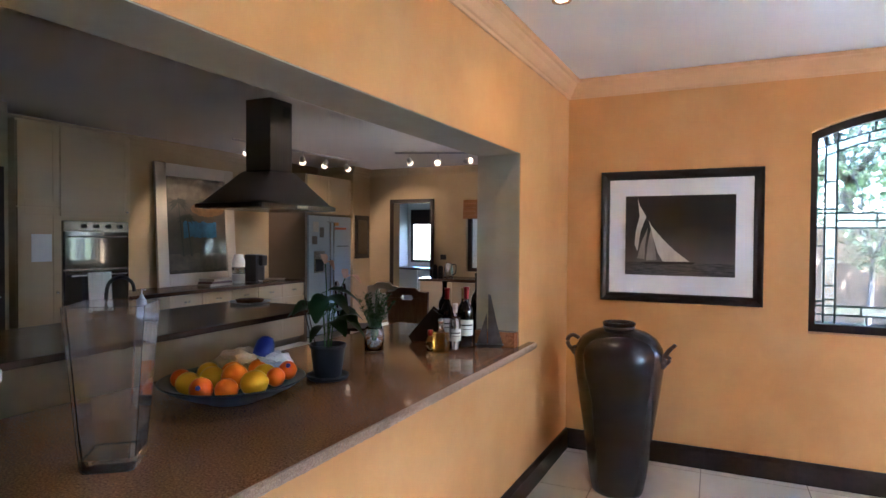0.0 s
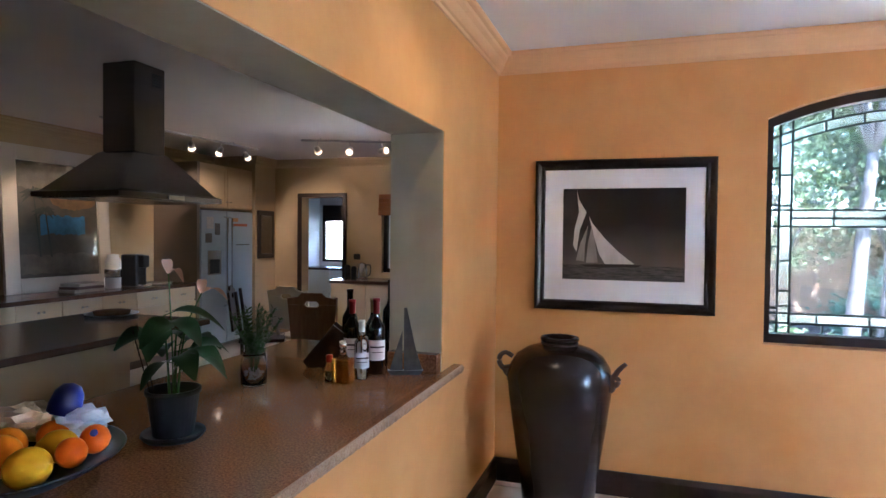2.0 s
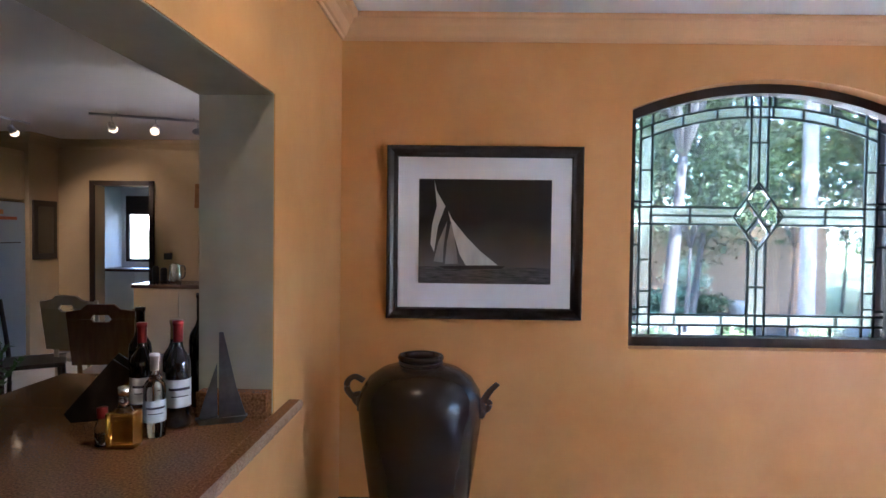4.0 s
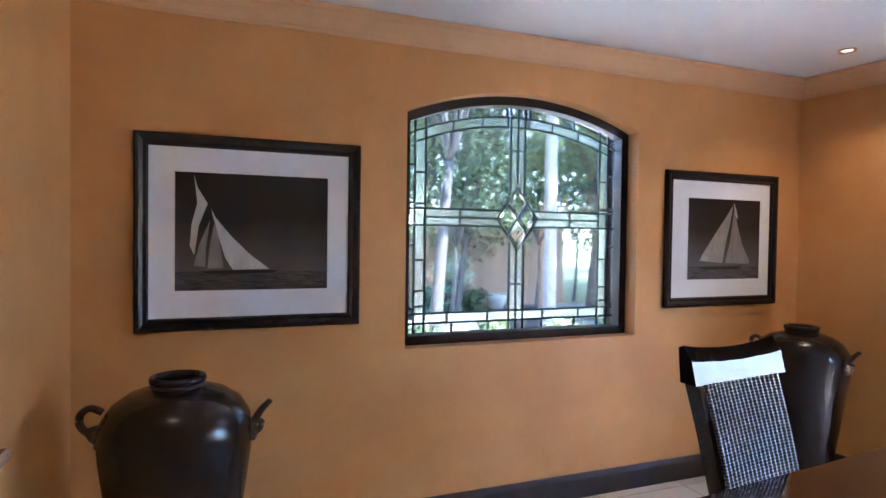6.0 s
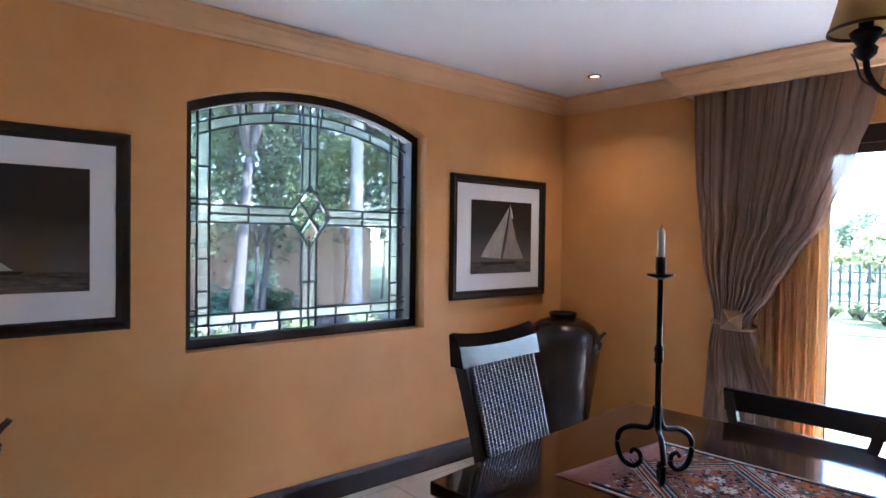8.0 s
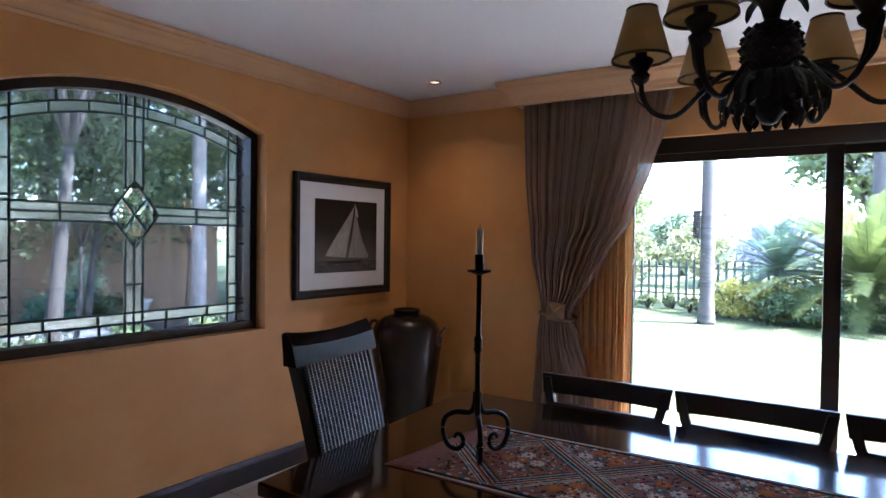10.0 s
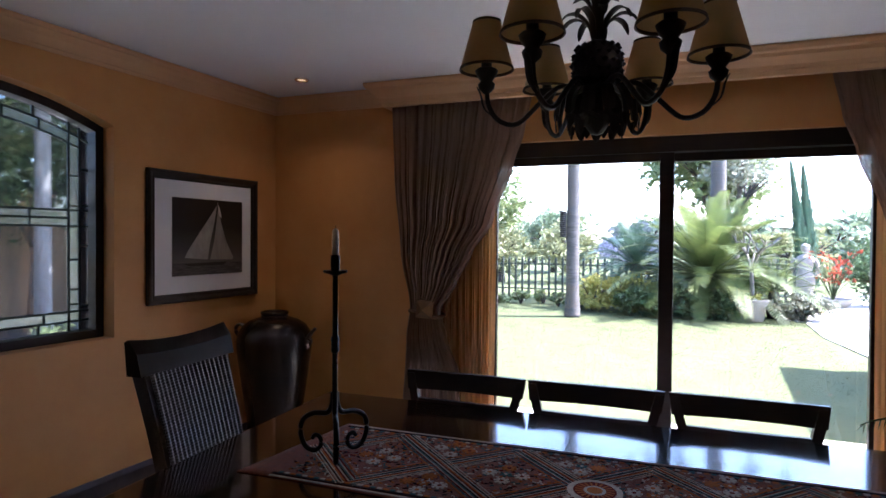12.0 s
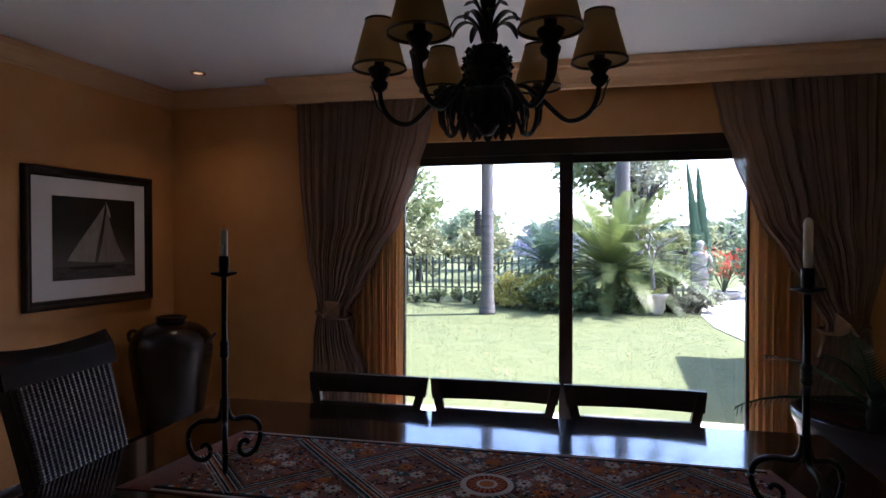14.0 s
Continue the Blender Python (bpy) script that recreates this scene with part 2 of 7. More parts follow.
def add_tube(bm, pts, radius, seg=8):
    """A tube along points; radius is a number or a function of 0..1."""
    pts = [Vector(p) for p in pts]
    rings, up = [], Vector((0, 0, 1))
    n = len(pts)
    for i, p in enumerate(pts):
        d = (pts[min(i + 1, n - 1)] - pts[max(i - 1, 0)]).normalized()
        side = d.cross(up)
        if side.length < 1e-3:
            side = d.cross(Vector((0, 1, 0)))
        side.normalize()
        other = side.cross(d).normalized()
        r = radius(i / max(n - 1, 1)) if callable(radius) else radius
        rings.append([bm.verts.new(p + r * (math.cos(2 * math.pi * k / seg) * side + math.sin(2 * math.pi * k / seg) * other)) for k in range(seg)])
    for a, b in zip(rings, rings[1:]):
        for k in range(seg):
            j = (k + 1) % seg
            bm.faces.new((a[k], a[j], b[j], b[k]))
    bm.faces.new(rings[0][::-1])
    bm.faces.new(rings[-1])
    return bm


def tube(pts, radius, seg=8):
    return add_tube(bmesh.new(), pts, radius, seg)


def sweep(profile, pts, closed=False):
    """Sweep a profile of (inset, height) along a plan line, mitred, inset to its left."""
    bm = bmesh.new()
    P = [Vector((x, y)) for x, y in pts]
    n = len(P)
    rings = []
    for i in range(n):
        def normal(a, b):
            d = (b - a).normalized()
            return Vector((-d.y, d.x))
        before = normal(P[i - 1], P[i]) if (closed or i > 0) else None
        after = normal(P[i], P[(i + 1) % n]) if (closed or i < n - 1) else None
        if before is None:
            off = after
        elif after is None:
            off = before
        else:
            off = (before + after) / (1 + before.dot(after))
        rings.append([bm.verts.new((P[i].x + off.x * d, P[i].y + off.y * d, z)) for d, z in profile])
    k = len(profile)
    for i in range(n if closed else n - 1):
        a, b = rings[i], rings[(i + 1) % n]
        for j in range(k):
            jj = (j + 1) % k
            bm.faces.new((a[j], a[jj], b[jj], b[j]))
    if not closed:
        bm.faces.new(rings[0][::-1])
        bm.faces.new(rings[-1])
    return bm


def plate(outline, thick):
    """A flat plate from an outline of (a, z), extruded along y from 0 to thick."""
    bm = bmesh.new()
    f = [bm.verts.new((a, 0, z)) for a, z in outline]
    b = [bm.verts.new((a, thick, z)) for a, z in outline]
    bm.faces.new(f)
    bm.faces.new(b[::-1])
    for i in range(len(f)):
        j = (i + 1) % len(f)
        bm.faces.new((f[i], f[j], b[j], b[i]))
    return bm


def structure(name, bm, material, label, category, m=None):
    return tagged(part(name, bm, material, None, "", m=m), label, category, kind="structure")


# ---- structure: dining room and kitchen ----
CEIL = 2.63
A2, B2 = Vector((0, 5.15)), Vector((4.36, 5.15))
C2 = B2 + 6.8 * Vector((math.sin(radians(5)), -math.cos(radians(5))))
D2 = A2 + 6.8 * Vector((-math.sin(radians(2)), -math.cos(radians(2))))

# pass-through wall, in the frame WEST: y runs from 0 at the corner to -6.8, the room side is x = 0
OPEN_TOP, COUNTER = 1.995, 0.90
bm = box(-0.25, 0, -1.03, 0.0, 0, CEIL)
add_box(bm, -0.25, 0, -6.8, -5.3, 0, CEIL)
add_box(bm, -0.25, 0, -5.3, -1.03, OPEN_TOP, CEIL)
add_box(bm, -0.25, 0, -5.3, -1.03, 0, COUNTER - 0.04)
wall_west = structure("wall_west", bm, M["orange"], "orange limewashed wall with a wide serving opening", "wall", WEST)
bm = box(-0.262, -0.004, -1.034, -1.028, COUNTER, OPEN_TOP)
add_box(bm, -0.262, -0.004, -5.3, -1.03, OPEN_TOP - 0.004, OPEN_TOP + 0.002)
add_box(bm, -0.262, -0.252, -5.3, -1.03, OPEN_TOP, CEIL)
add_box(bm, -0.262, -0.252, -1.03, 0.3, 0, CEIL)
part("reveal_plaster", bm, M["grey_plaster"], wall_west, "sage grey plaster lining the opening").matrix_world = WEST

# back wall with an arched window hole
WX0, WX1, WZ0, WCX = 1.497, 2.975, 0.94, 2.236
ARC_R = 1.823
ARC_Z = 2.337 - ARC_R


def arch(x, inset=0.0):
    return ARC_Z + math.sqrt((ARC_R - inset) ** 2 - (x - WCX) ** 2)


bm = box(-0.25, WX0, 5.15, 5.45, 0, CEIL)
add_box(bm, WX1, 4.85, 5.15, 5.45, 0, CEIL)
add_box(bm, WX0, WX1, 5.15, 5.45, 0, WZ0)
STEPS = 28
for i in range(STEPS):
    xa, xb = WX0 + (WX1 - WX0) * i / STEPS, WX0 + (WX1 - WX0) * (i + 1) / STEPS
    vs = [bm.verts.new(p) for y in (5.15, 5.45) for p in ((xa, y, arch(xa)), (xb, y, arch(xb)), (xb, y, CEIL), (xa, y, CEIL))]
    for q in ((0, 1, 2, 3), (7, 6, 5, 4), (0, 4, 5, 1), (3, 2, 6, 7)):
        bm.faces.new([vs[k] for k in q])
structure("wall_north", bm, M["orange"], "orange limewashed wall with an arched window opening", "wall")

# garden-door wall, in the frame EAST: y = -u, x outwards
DU0, DU1, DTOP = 1.74, 4.13, 2.20
bm = box(0, 0.3, -DU0, 0, 0, CEIL)
add_box(bm, 0, 0.3, -6.8, -DU1, 0, CEIL)
add_box(bm, 0, 0.3, -DU1, -DU0, DTOP, CEIL)
structure("wall_east", bm, M["orange"], "orange limewashed wall round the garden doors", "wall", EAST)
structure("wall_south", box(-0.6, 5.3, -1.85, -1.6, 0, CEIL), M["orange"], "orange limewashed end wall", "wall")
structure("ceiling", box(-0.15, 5.3, -1.7, 5.3, CEIL, CEIL + 0.15), M["white_paint"], "white painted flat ceiling", "ceiling")

CROWN = [(0, 2.512), (0.012, 2.512), (0.016, 2.527), (0.028, 2.533), (0.040, 2.550), (0.050, 2.572), (0.068, 2.588),
         (0.074, 2.602), (0.094, 2.606), (0.100, 2.616), (0.100, 2.628), (0, 2.628)]
eu = lambda u, v=0.0: tuple(east(u, v, 0)[:2])
structure("cornice", sweep(CROWN, [eu(0.98), tuple(B2), tuple(A2), tuple(D2)]), M["orange_trim"], "orange painted moulded plaster cornice", "cornice")
PEL = [(0, 2.475), (0.015, 2.475), (0.018, 2.500), (0.028, 2.506), (0.032, 2.527), (0.055, 2.549), (0.078, 2.566), (0.083, 2.586), (0.106, 2.592), (0.116, 2.612), (0.116, 2.627), (-0.03, 2.627), (-0.03, 2.475)]
structure("pelmet", sweep(PEL, [eu(5.6, 0.0), eu(5.6, -0.15), eu(1.04, -0.15), eu(1.04, 0.0)]), M["orange_trim"], "orange painted moulded curtain pelmet", "pelmet")
BASE = [(0, 0), (0.022, 0), (0.022, 0.112), (0.016, 0.128), (0.010, 0.140), (0, 0.140)]
structure("baseboard", sweep(BASE, [eu(DU0 - 0.02), tuple(B2), tuple(A2), tuple(D2)]), M["dark_wood"], "dark stained wooden baseboard", "baseboard")

# kitchen shell
KX0, KY1 = -5.0, 9.35
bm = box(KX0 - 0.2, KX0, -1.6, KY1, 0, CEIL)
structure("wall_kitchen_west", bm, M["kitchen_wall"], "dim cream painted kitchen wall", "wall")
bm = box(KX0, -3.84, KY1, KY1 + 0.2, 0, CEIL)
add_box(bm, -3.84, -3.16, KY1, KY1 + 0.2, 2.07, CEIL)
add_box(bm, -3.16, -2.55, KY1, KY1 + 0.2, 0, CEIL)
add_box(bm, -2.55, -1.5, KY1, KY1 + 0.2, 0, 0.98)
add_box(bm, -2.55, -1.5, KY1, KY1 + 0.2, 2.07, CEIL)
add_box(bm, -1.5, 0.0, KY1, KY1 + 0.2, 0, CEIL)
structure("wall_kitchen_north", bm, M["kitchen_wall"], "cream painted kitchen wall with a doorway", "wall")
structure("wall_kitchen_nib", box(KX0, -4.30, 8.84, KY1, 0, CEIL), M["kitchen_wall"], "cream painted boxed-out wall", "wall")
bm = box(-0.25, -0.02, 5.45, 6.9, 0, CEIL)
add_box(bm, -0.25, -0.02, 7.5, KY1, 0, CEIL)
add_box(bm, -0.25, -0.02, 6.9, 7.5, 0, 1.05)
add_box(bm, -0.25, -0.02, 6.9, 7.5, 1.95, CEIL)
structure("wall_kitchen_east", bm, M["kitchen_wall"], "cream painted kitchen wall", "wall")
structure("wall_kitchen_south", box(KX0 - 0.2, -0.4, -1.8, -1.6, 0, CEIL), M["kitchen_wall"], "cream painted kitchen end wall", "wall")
structure("ceiling_kitchen", box(KX0 - 0.2, -0.16, -1.7, KY1 + 0.2, CEIL, CEIL + 0.15), M["kitchen_ceiling"], "off-white painted kitchen ceiling", "ceiling")
structure("cornice_kitchen", sweep(CROWN, [(-0.25, KY1), (-4.30, KY1), (-4.30, 8.84), (KX0, 8.84), (KX0, -1.6)]), M["kitchen_wall"], "cream moulded kitchen cornice", "cornice")
# scullery beyond the doorway
bm = box(-5.2, -5.0, KY1 + 0.2, 12.0, 0, CEIL)
add_box(bm, -2.6, -2.4, KY1 + 0.2, 12.0, 0, CEIL)
add_box(bm, -5.2, -4.95, 12.0, 12.2, 0, CEIL)
add_box(bm, -4.95, -4.32, 12.0, 12.2, 0, 0.98)
add_box(bm, -4.95, -4.32, 12.0, 12.2, 2.10, CEIL)
add_box(bm, -4.32, -2.4, 12.0, 12.2, 0, CEIL)
structure("wall_scullery", bm, M["white_paint"], "white painted scullery walls", "wall")
structure("ceiling_scullery", box(-5.2, -2.4, KY1 + 0.2, 12.2, CEIL, CEIL + 0.15), M["white_paint"], "white scullery ceiling", "ceiling")

# floor: one bed of grout, tiles laid on it at the end of the file
floor = structure("floor", box(-5.2, 5.2, -1.85, 12.2, -0.12, -0.004), M["grout"], "cream tiled floor with grey joints", "floor")

# ---- dining room: arched leaded window ----
window = empty("window_1", pose(WCX, 5.30, WZ0), "arched leaded window with a dark wooden frame", "window", kind="structure")


def strip_part(name, xa, xb, low, high, y0, y1, material, n=1, label=""):
    """A window piece between two heights that may follow the arch."""
    bm = bmesh.new()
    cols = []
    for i in range(n + 1):
        x = xa + (xb - xa) * i / n
        lo, hi = (low(x) if callable(low) else low), (high(x) if callable(high) else high)
        cols.append([bm.verts.new(p) for p in ((x, y0, lo), (x, y1, lo), (x, y1, hi), (x, y0, hi))])
    for a, b in zip(cols, cols[1:]):
        for k in range(4):
            j = (k + 1) % 4
            bm.faces.new((a[k], a[j], b[j], b[k]))
    bm.faces.new(cols[0][::-1])
    bm.faces.new(cols[-1])
    ob = part(name, bm, material, None, label)
    ob.parent = window
    ob.matrix_parent_inverse = window.matrix_world.inverted()
    return ob


FR = 0.048
strip_part("frame_bottom", WX0, WX1, WZ0, WZ0 + FR, 5.245, 5.336, M["dark_wood"])
strip_part("frame_side", WX0, WX0 + FR, WZ0 + FR, lambda x: arch(x), 5.245, 5.336, M["dark_wood"], 2)
strip_part("frame_side", WX1 - FR, WX1, WZ0 + FR, lambda x: arch(x), 5.245, 5.336, M["dark_wood"], 2)
strip_part("frame_arch", WX0 + FR, WX1 - FR, lambda x: arch(x, FR), lambda x: arch(x), 5.245, 5.336, M["dark_wood"], 24)
# added dark lining, keeps the outer reveal from showing bright through the glass
M["lining"] = mat("matte_dark_added_lining", (0.016, 0.011, 0.009), 0.95, vary=0.3, scale=20, spec=0.05)
for xa, xb, lo, hi, n in ((WX0, WX1, WZ0, WZ0 + 0.03, 1), (WX0, WX0 + 0.012, WZ0 + 0.03, lambda x: arch(x), 2), (WX1 - 0.012, WX1, WZ0 + 0.03, lambda x: arch(x), 2), (WX0 + 0.012, WX1 - 0.012, lambda x: arch(x, 0.012), lambda x: arch(x), 24)):
    strip_part("outer_lining", xa, xb, lo, hi, 5.337, 5.449, M["lining"], n)
GX0, GX1, GZ0 = WX0 + FR, WX1 - FR, WZ0 + FR
col = [GX0, GX0 + 0.052, GX0 + 0.114, WCX - 0.047, WCX, WCX + 0.047, GX1 - 0.114, GX1 - 0.052, GX1]
MIDZ, BAND = 1.640, 0.046
row = [GZ0, GZ0 + 0.056, GZ0 + 0.112, MIDZ - BAND, MIDZ, MIDZ + BAND]
T0, T1, T2 = (lambda x: arch(x, FR)), (lambda x: arch(x, FR + 0.056)), (lambda x: arch(x, FR + 0.112))
panes = []


def pane(xa, xb, lo, hi, material, n=1):
    ob = strip_part("pane", xa, xb, lo, hi, 5.318, 5.322, material, n)
    ob.visible_shadow = False
    panes.append(ob)


CW = 0.0052


def came_h(xa, xb, z, n=1):
    f = z if callable(z) else (lambda x: z)
    strip_part("lead_came", xa, xb, lambda x: f(x) - CW, lambda x: f(x) + CW, 5.312, 5.328, M["lead"], n)


def came_v(x, za, zb):
    strip_part("lead_came", x - CW, x + CW, za, zb, 5.3125, 5.3275, M["lead"])


def splits(a, b, cuts):
    edges = [a] + [a + (b - a) * c for c in cuts] + [b]
    return list(zip(edges, edges[1:]))


CL, RP = M["glass_clear_pane"], M["glass_ripple"]
# large panes
for xa, xb in ((col[2], col[3]), (col[5], col[6])):
    pane(xa, xb, row[2], row[3], CL)
    pane(xa, xb, row[5], T2, CL, 8)
# side columns: outer clear, inner rippled, with short cross cames
for ca, cb, glass, cuts in ((0, 1, CL, (0.12, 0.42, 0.62, 0.80)), (7, 8, CL, (0.12, 0.42, 0.62, 0.80)), (1, 2, RP, (0.09, 0.17, 0.33, 0.62, 0.78)), (6, 7, RP, (0.09, 0.17, 0.33, 0.62, 0.78))):
    x_mid = (col[ca] + col[cb]) / 2
    edges = splits(row[0] if glass is CL else row[1], T1(x_mid) if glass is RP else T0(x_mid), cuts)
    for k, (za, zb) in enumerate(edges):
        last = k == len(edges) - 1
        pane(col[ca], col[cb], za, (T1 if glass is RP else T0) if last else zb, glass, 2)
        if not last:
            came_h(col[ca], col[cb], zb)
    came_h(col[ca], col[cb], MIDZ - BAND)
    came_h(col[ca], col[cb], MIDZ + BAND)
# bottom bands
for lo, hi, glass, cuts in ((row[0], row[1], CL, (0.18, 0.36, 0.64, 0.82)), (row[1], row[2], RP, (0.12, 0.34, 0.66, 0.88))):
    for xa, xb in splits(col[1] if glass is CL else col[2], col[7] if glass is CL else col[6], cuts):
        pane(xa, xb, lo, hi, glass)
        came_v(xa, lo, hi)
# top arch bands
for lo, hi, glass, cuts in ((T1, T0, CL, (0.2, 0.44, 0.56, 0.8)), (T2, T1, RP, (0.14, 0.30, 0.44, 0.56, 0.70, 0.86))):
    for xa, xb in splits(col[1] if glass is CL else col[2], col[7] if glass is CL else col[6], cuts):
        pane(xa, xb, lo, hi, glass, 4)
        came_v(xa, lo(xa), hi(xa))
# middle cross
DH, DW = 0.186, 0.134
for xa, xb in ((col[3], col[4]), (col[4], col[5])):
    for za, zb in splits(row[2], MIDZ - DH * 0.8, (0.4,)) + [(MIDZ + DH * 0.8, MIDZ + 0.40), (MIDZ + 0.40, T2)]:
        pane(xa, xb, za, zb, RP)
        came_h(xa, xb, za)
for za, zb in ((row[3], row[4]), (row[4], row[5])):
    for xa, xb in splits(col[2], WCX - DW * 0.8, (0.45,)) + splits(WCX + DW * 0.8, col[6], (0.55,)):
        pane(xa, xb, za, zb, RP)
        came_v(xa, za, zb)
for x in col[1:8]:
    if x in (col[3], col[4], col[5]):
        came_v(x, row[0], MIDZ - DH * 0.72)
        came_v(x, MIDZ + DH * 0.72, T0(x))
    else:
        came_v(x, GZ0, T0(x))
for z in row[1:3]:
    came_h(col[0], col[8], z)
for z in row[3:6]:
    came_h(col[2], WCX - DW * 0.72, z)
    came_h(WCX + DW * 0.72, col[6], z)
came_h(col[0], col[8], T1, 24)
came_h(col[1], col[7], T2, 24)
# bevelled diamond of four lozenges
for dx, dz in ((0, 0.5), (0, -0.5), (0.5, 0), (-0.5, 0)):
    bm = bmesh.new()
    c = Vector((WCX + dx * DW, 5.306, MIDZ + dz * DH))
    outer = [bm.verts.new(c + Vector(p)) for p in ((0, 0.006, DH / 2), (DW / 2, 0.006, 0), (0, 0.006, -DH / 2), (-DW / 2, 0.006, 0))]
    inner = [bm.verts.new(c + Vector(p)) for p in ((0, -0.002, DH * 0.32), (DW * 0.32, -0.002, 0), (0, -0.002, -DH * 0.32), (-DW * 0.32, -0.002, 0))]
    bm.faces.new(inner)
    bm.faces.new(outer[::-1])
    for k in range(4):
        bm.faces.new((outer[k], outer[(k + 1) % 4], inner[(k + 1) % 4], inner[k]))
    ob = part("bevelled_pane", bm, M["glass_bevel"], None)
    ob.parent, ob.matrix_parent_inverse, ob.visible_shadow = window, window.matrix_world.inverted(), False
D4 = [Vector((WCX, 5.309, MIDZ + DH)), Vector((WCX + DW, 5.309, MIDZ)), Vector((WCX, 5.309, MIDZ - DH)), Vector((WCX - DW, 5.309, MIDZ))]
lines = [(D4[k], D4[(k + 1) % 4]) for k in range(4)]
lines += [((D4[0] + D4[1]) / 2, (D4[2] + D4[3]) / 2), ((D4[1] + D4[2]) / 2, (D4[3] + D4[0]) / 2)]
for a, b in lines:
    ob = part("lead_came", tube([a, b], 0.0055, 6), M["lead"])
    ob.parent, ob.matrix_parent_inverse = window, window.matrix_world.inverted()

# ---- garden doors ----
door = empty("door_1", EAST, "sliding garden doors with dark wooden frames", "sliding door", kind="structure")


def door_part(name, u0, u1, v0, v1, z0, z1, material, bevel=0.004):
    ob = part(name, box(v0, v1, -u1, -u0, z0, z1, bevel), material, None)
    ob.parent = door
    return ob


door_part("head", DU0, DU1, 0.05, 0.17, 2.10, DTOP, M["dark_wood"])
door_part("jamb", DU0, DU0 + 0.035, 0.05, 0.17, 0, 2.10, M["dark_wood"])
door_part("jamb", DU1 - 0.035, DU1, 0.05, 0.17, 0, 2.10, M["dark_wood"])
door_part("track", DU0, DU1, 0.05, 0.17, -0.003, 0.03, M["dark_wood"])
for ua, ub, v in ((DU0 + 0.036, 2.975, 0.068), (2.888, DU1 - 0.036, 0.117)):
    door_part("stile", ua, ua + 0.04 if v < 0.1 else 2.978, v, v + 0.045, 0.031, 2.099, M["dark_wood"])
    door_part("stile", 2.888 if v < 0.1 else ub - 0.04, ub, v, v + 0.045, 0.031, 2.099, M["dark_wood"])
    door_part("rail", ua + 0.04, ub - 0.04, v + 0.002, v + 0.043, 2.045, 2.099, M["dark_wood"])
    door_part("rail", ua + 0.04, ub - 0.04, v + 0.002, v + 0.043, 0.031, 0.11, M["dark_wood"])
    g = door_part("glass_pane", ua + 0.03, ub - 0.03, v + 0.018, v + 0.024, 0.10, 2.05, M["glass"], 0)
    g.visible_shadow = False

# ---- curtains ----


def lerp_table(table, z):
    for (za, a), (zb, b) in zip(table, table[1:]):
        if za >= z >= zb:
            k = (za - z) / (za - zb)
            k = k * k * (3 - 2 * k) * 0.5 + k * 0.5
            return a + (b - a) * k
    return table[-1][1]


def curtain(left, right, v, folds, depth, nz, nu, seed, mirror=False, calm=0.0):
    """A hanging cloth between two edge tables of (height, u), folded along its width."""
    bm = bmesh.new()
    rng = random.Random(seed)
    ph = [rng.uniform(0, 6.28) for _ in range(4)]
    grid = []
    z_top, z_low = left[0][0], left[-1][0]
    for i in range(nz + 1):
        z = z_top + (z_low - z_top) * i / nz
        ul, ur = lerp_table(left, z), lerp_table(right, z)
        wide = ur - ul
        r = []
        for j in range(nu + 1):
            s = j / nu
            swing = s + 0.035 * math.sin(6.3 * s + ph[0]) + 0.016 * math.sin(14 * s + ph[3]) + 0.02 * math.sin(3.1 * s + 1.5 * z + ph[1]) * min(1, 2 * s) * min(1, 2 * (1 - s))
            w = math.sin(2 * math.pi * folds * swing + 0.25 * math.sin(2.2 * z + ph[2]))
            w2 = math.sin(2 * math.pi * folds * 2.37 * s + ph[3] + 0.6 * z)
            w3 = math.sin(2 * math.pi * folds * 4.9 * s + ph[1] - 0.8 * z)
            bold = 0.75 + 0.45 * math.sin(17 * s + ph[2] + 0.7 * z)
            d = depth * (0.8 * w * bold + 0.30 * w2 + 0.12 * w3) * (0.75 + 0.25 * min(1, wide / 0.5)) * (1 - calm * s * s * max(0.0, min(1.0, (z - 1.1) / 0.8)))
            u = ul + wide * s + 0.25 * depth * math.cos(2 * math.pi * folds * swing)
            if mirror:
                u = 5.87 - u
            r.append(bm.verts.new((v + d, -u, z)))
        grid.append(r)
    for a, b in zip(grid, grid[1:]):
        for j in range(nu):
            bm.faces.new((a[j], a[j + 1], b[j + 1], b[j]))
    return bm


def thicken(ob, t):
    md = ob.modifiers.new("thickness", "SOLIDIFY")
    md.thickness = t


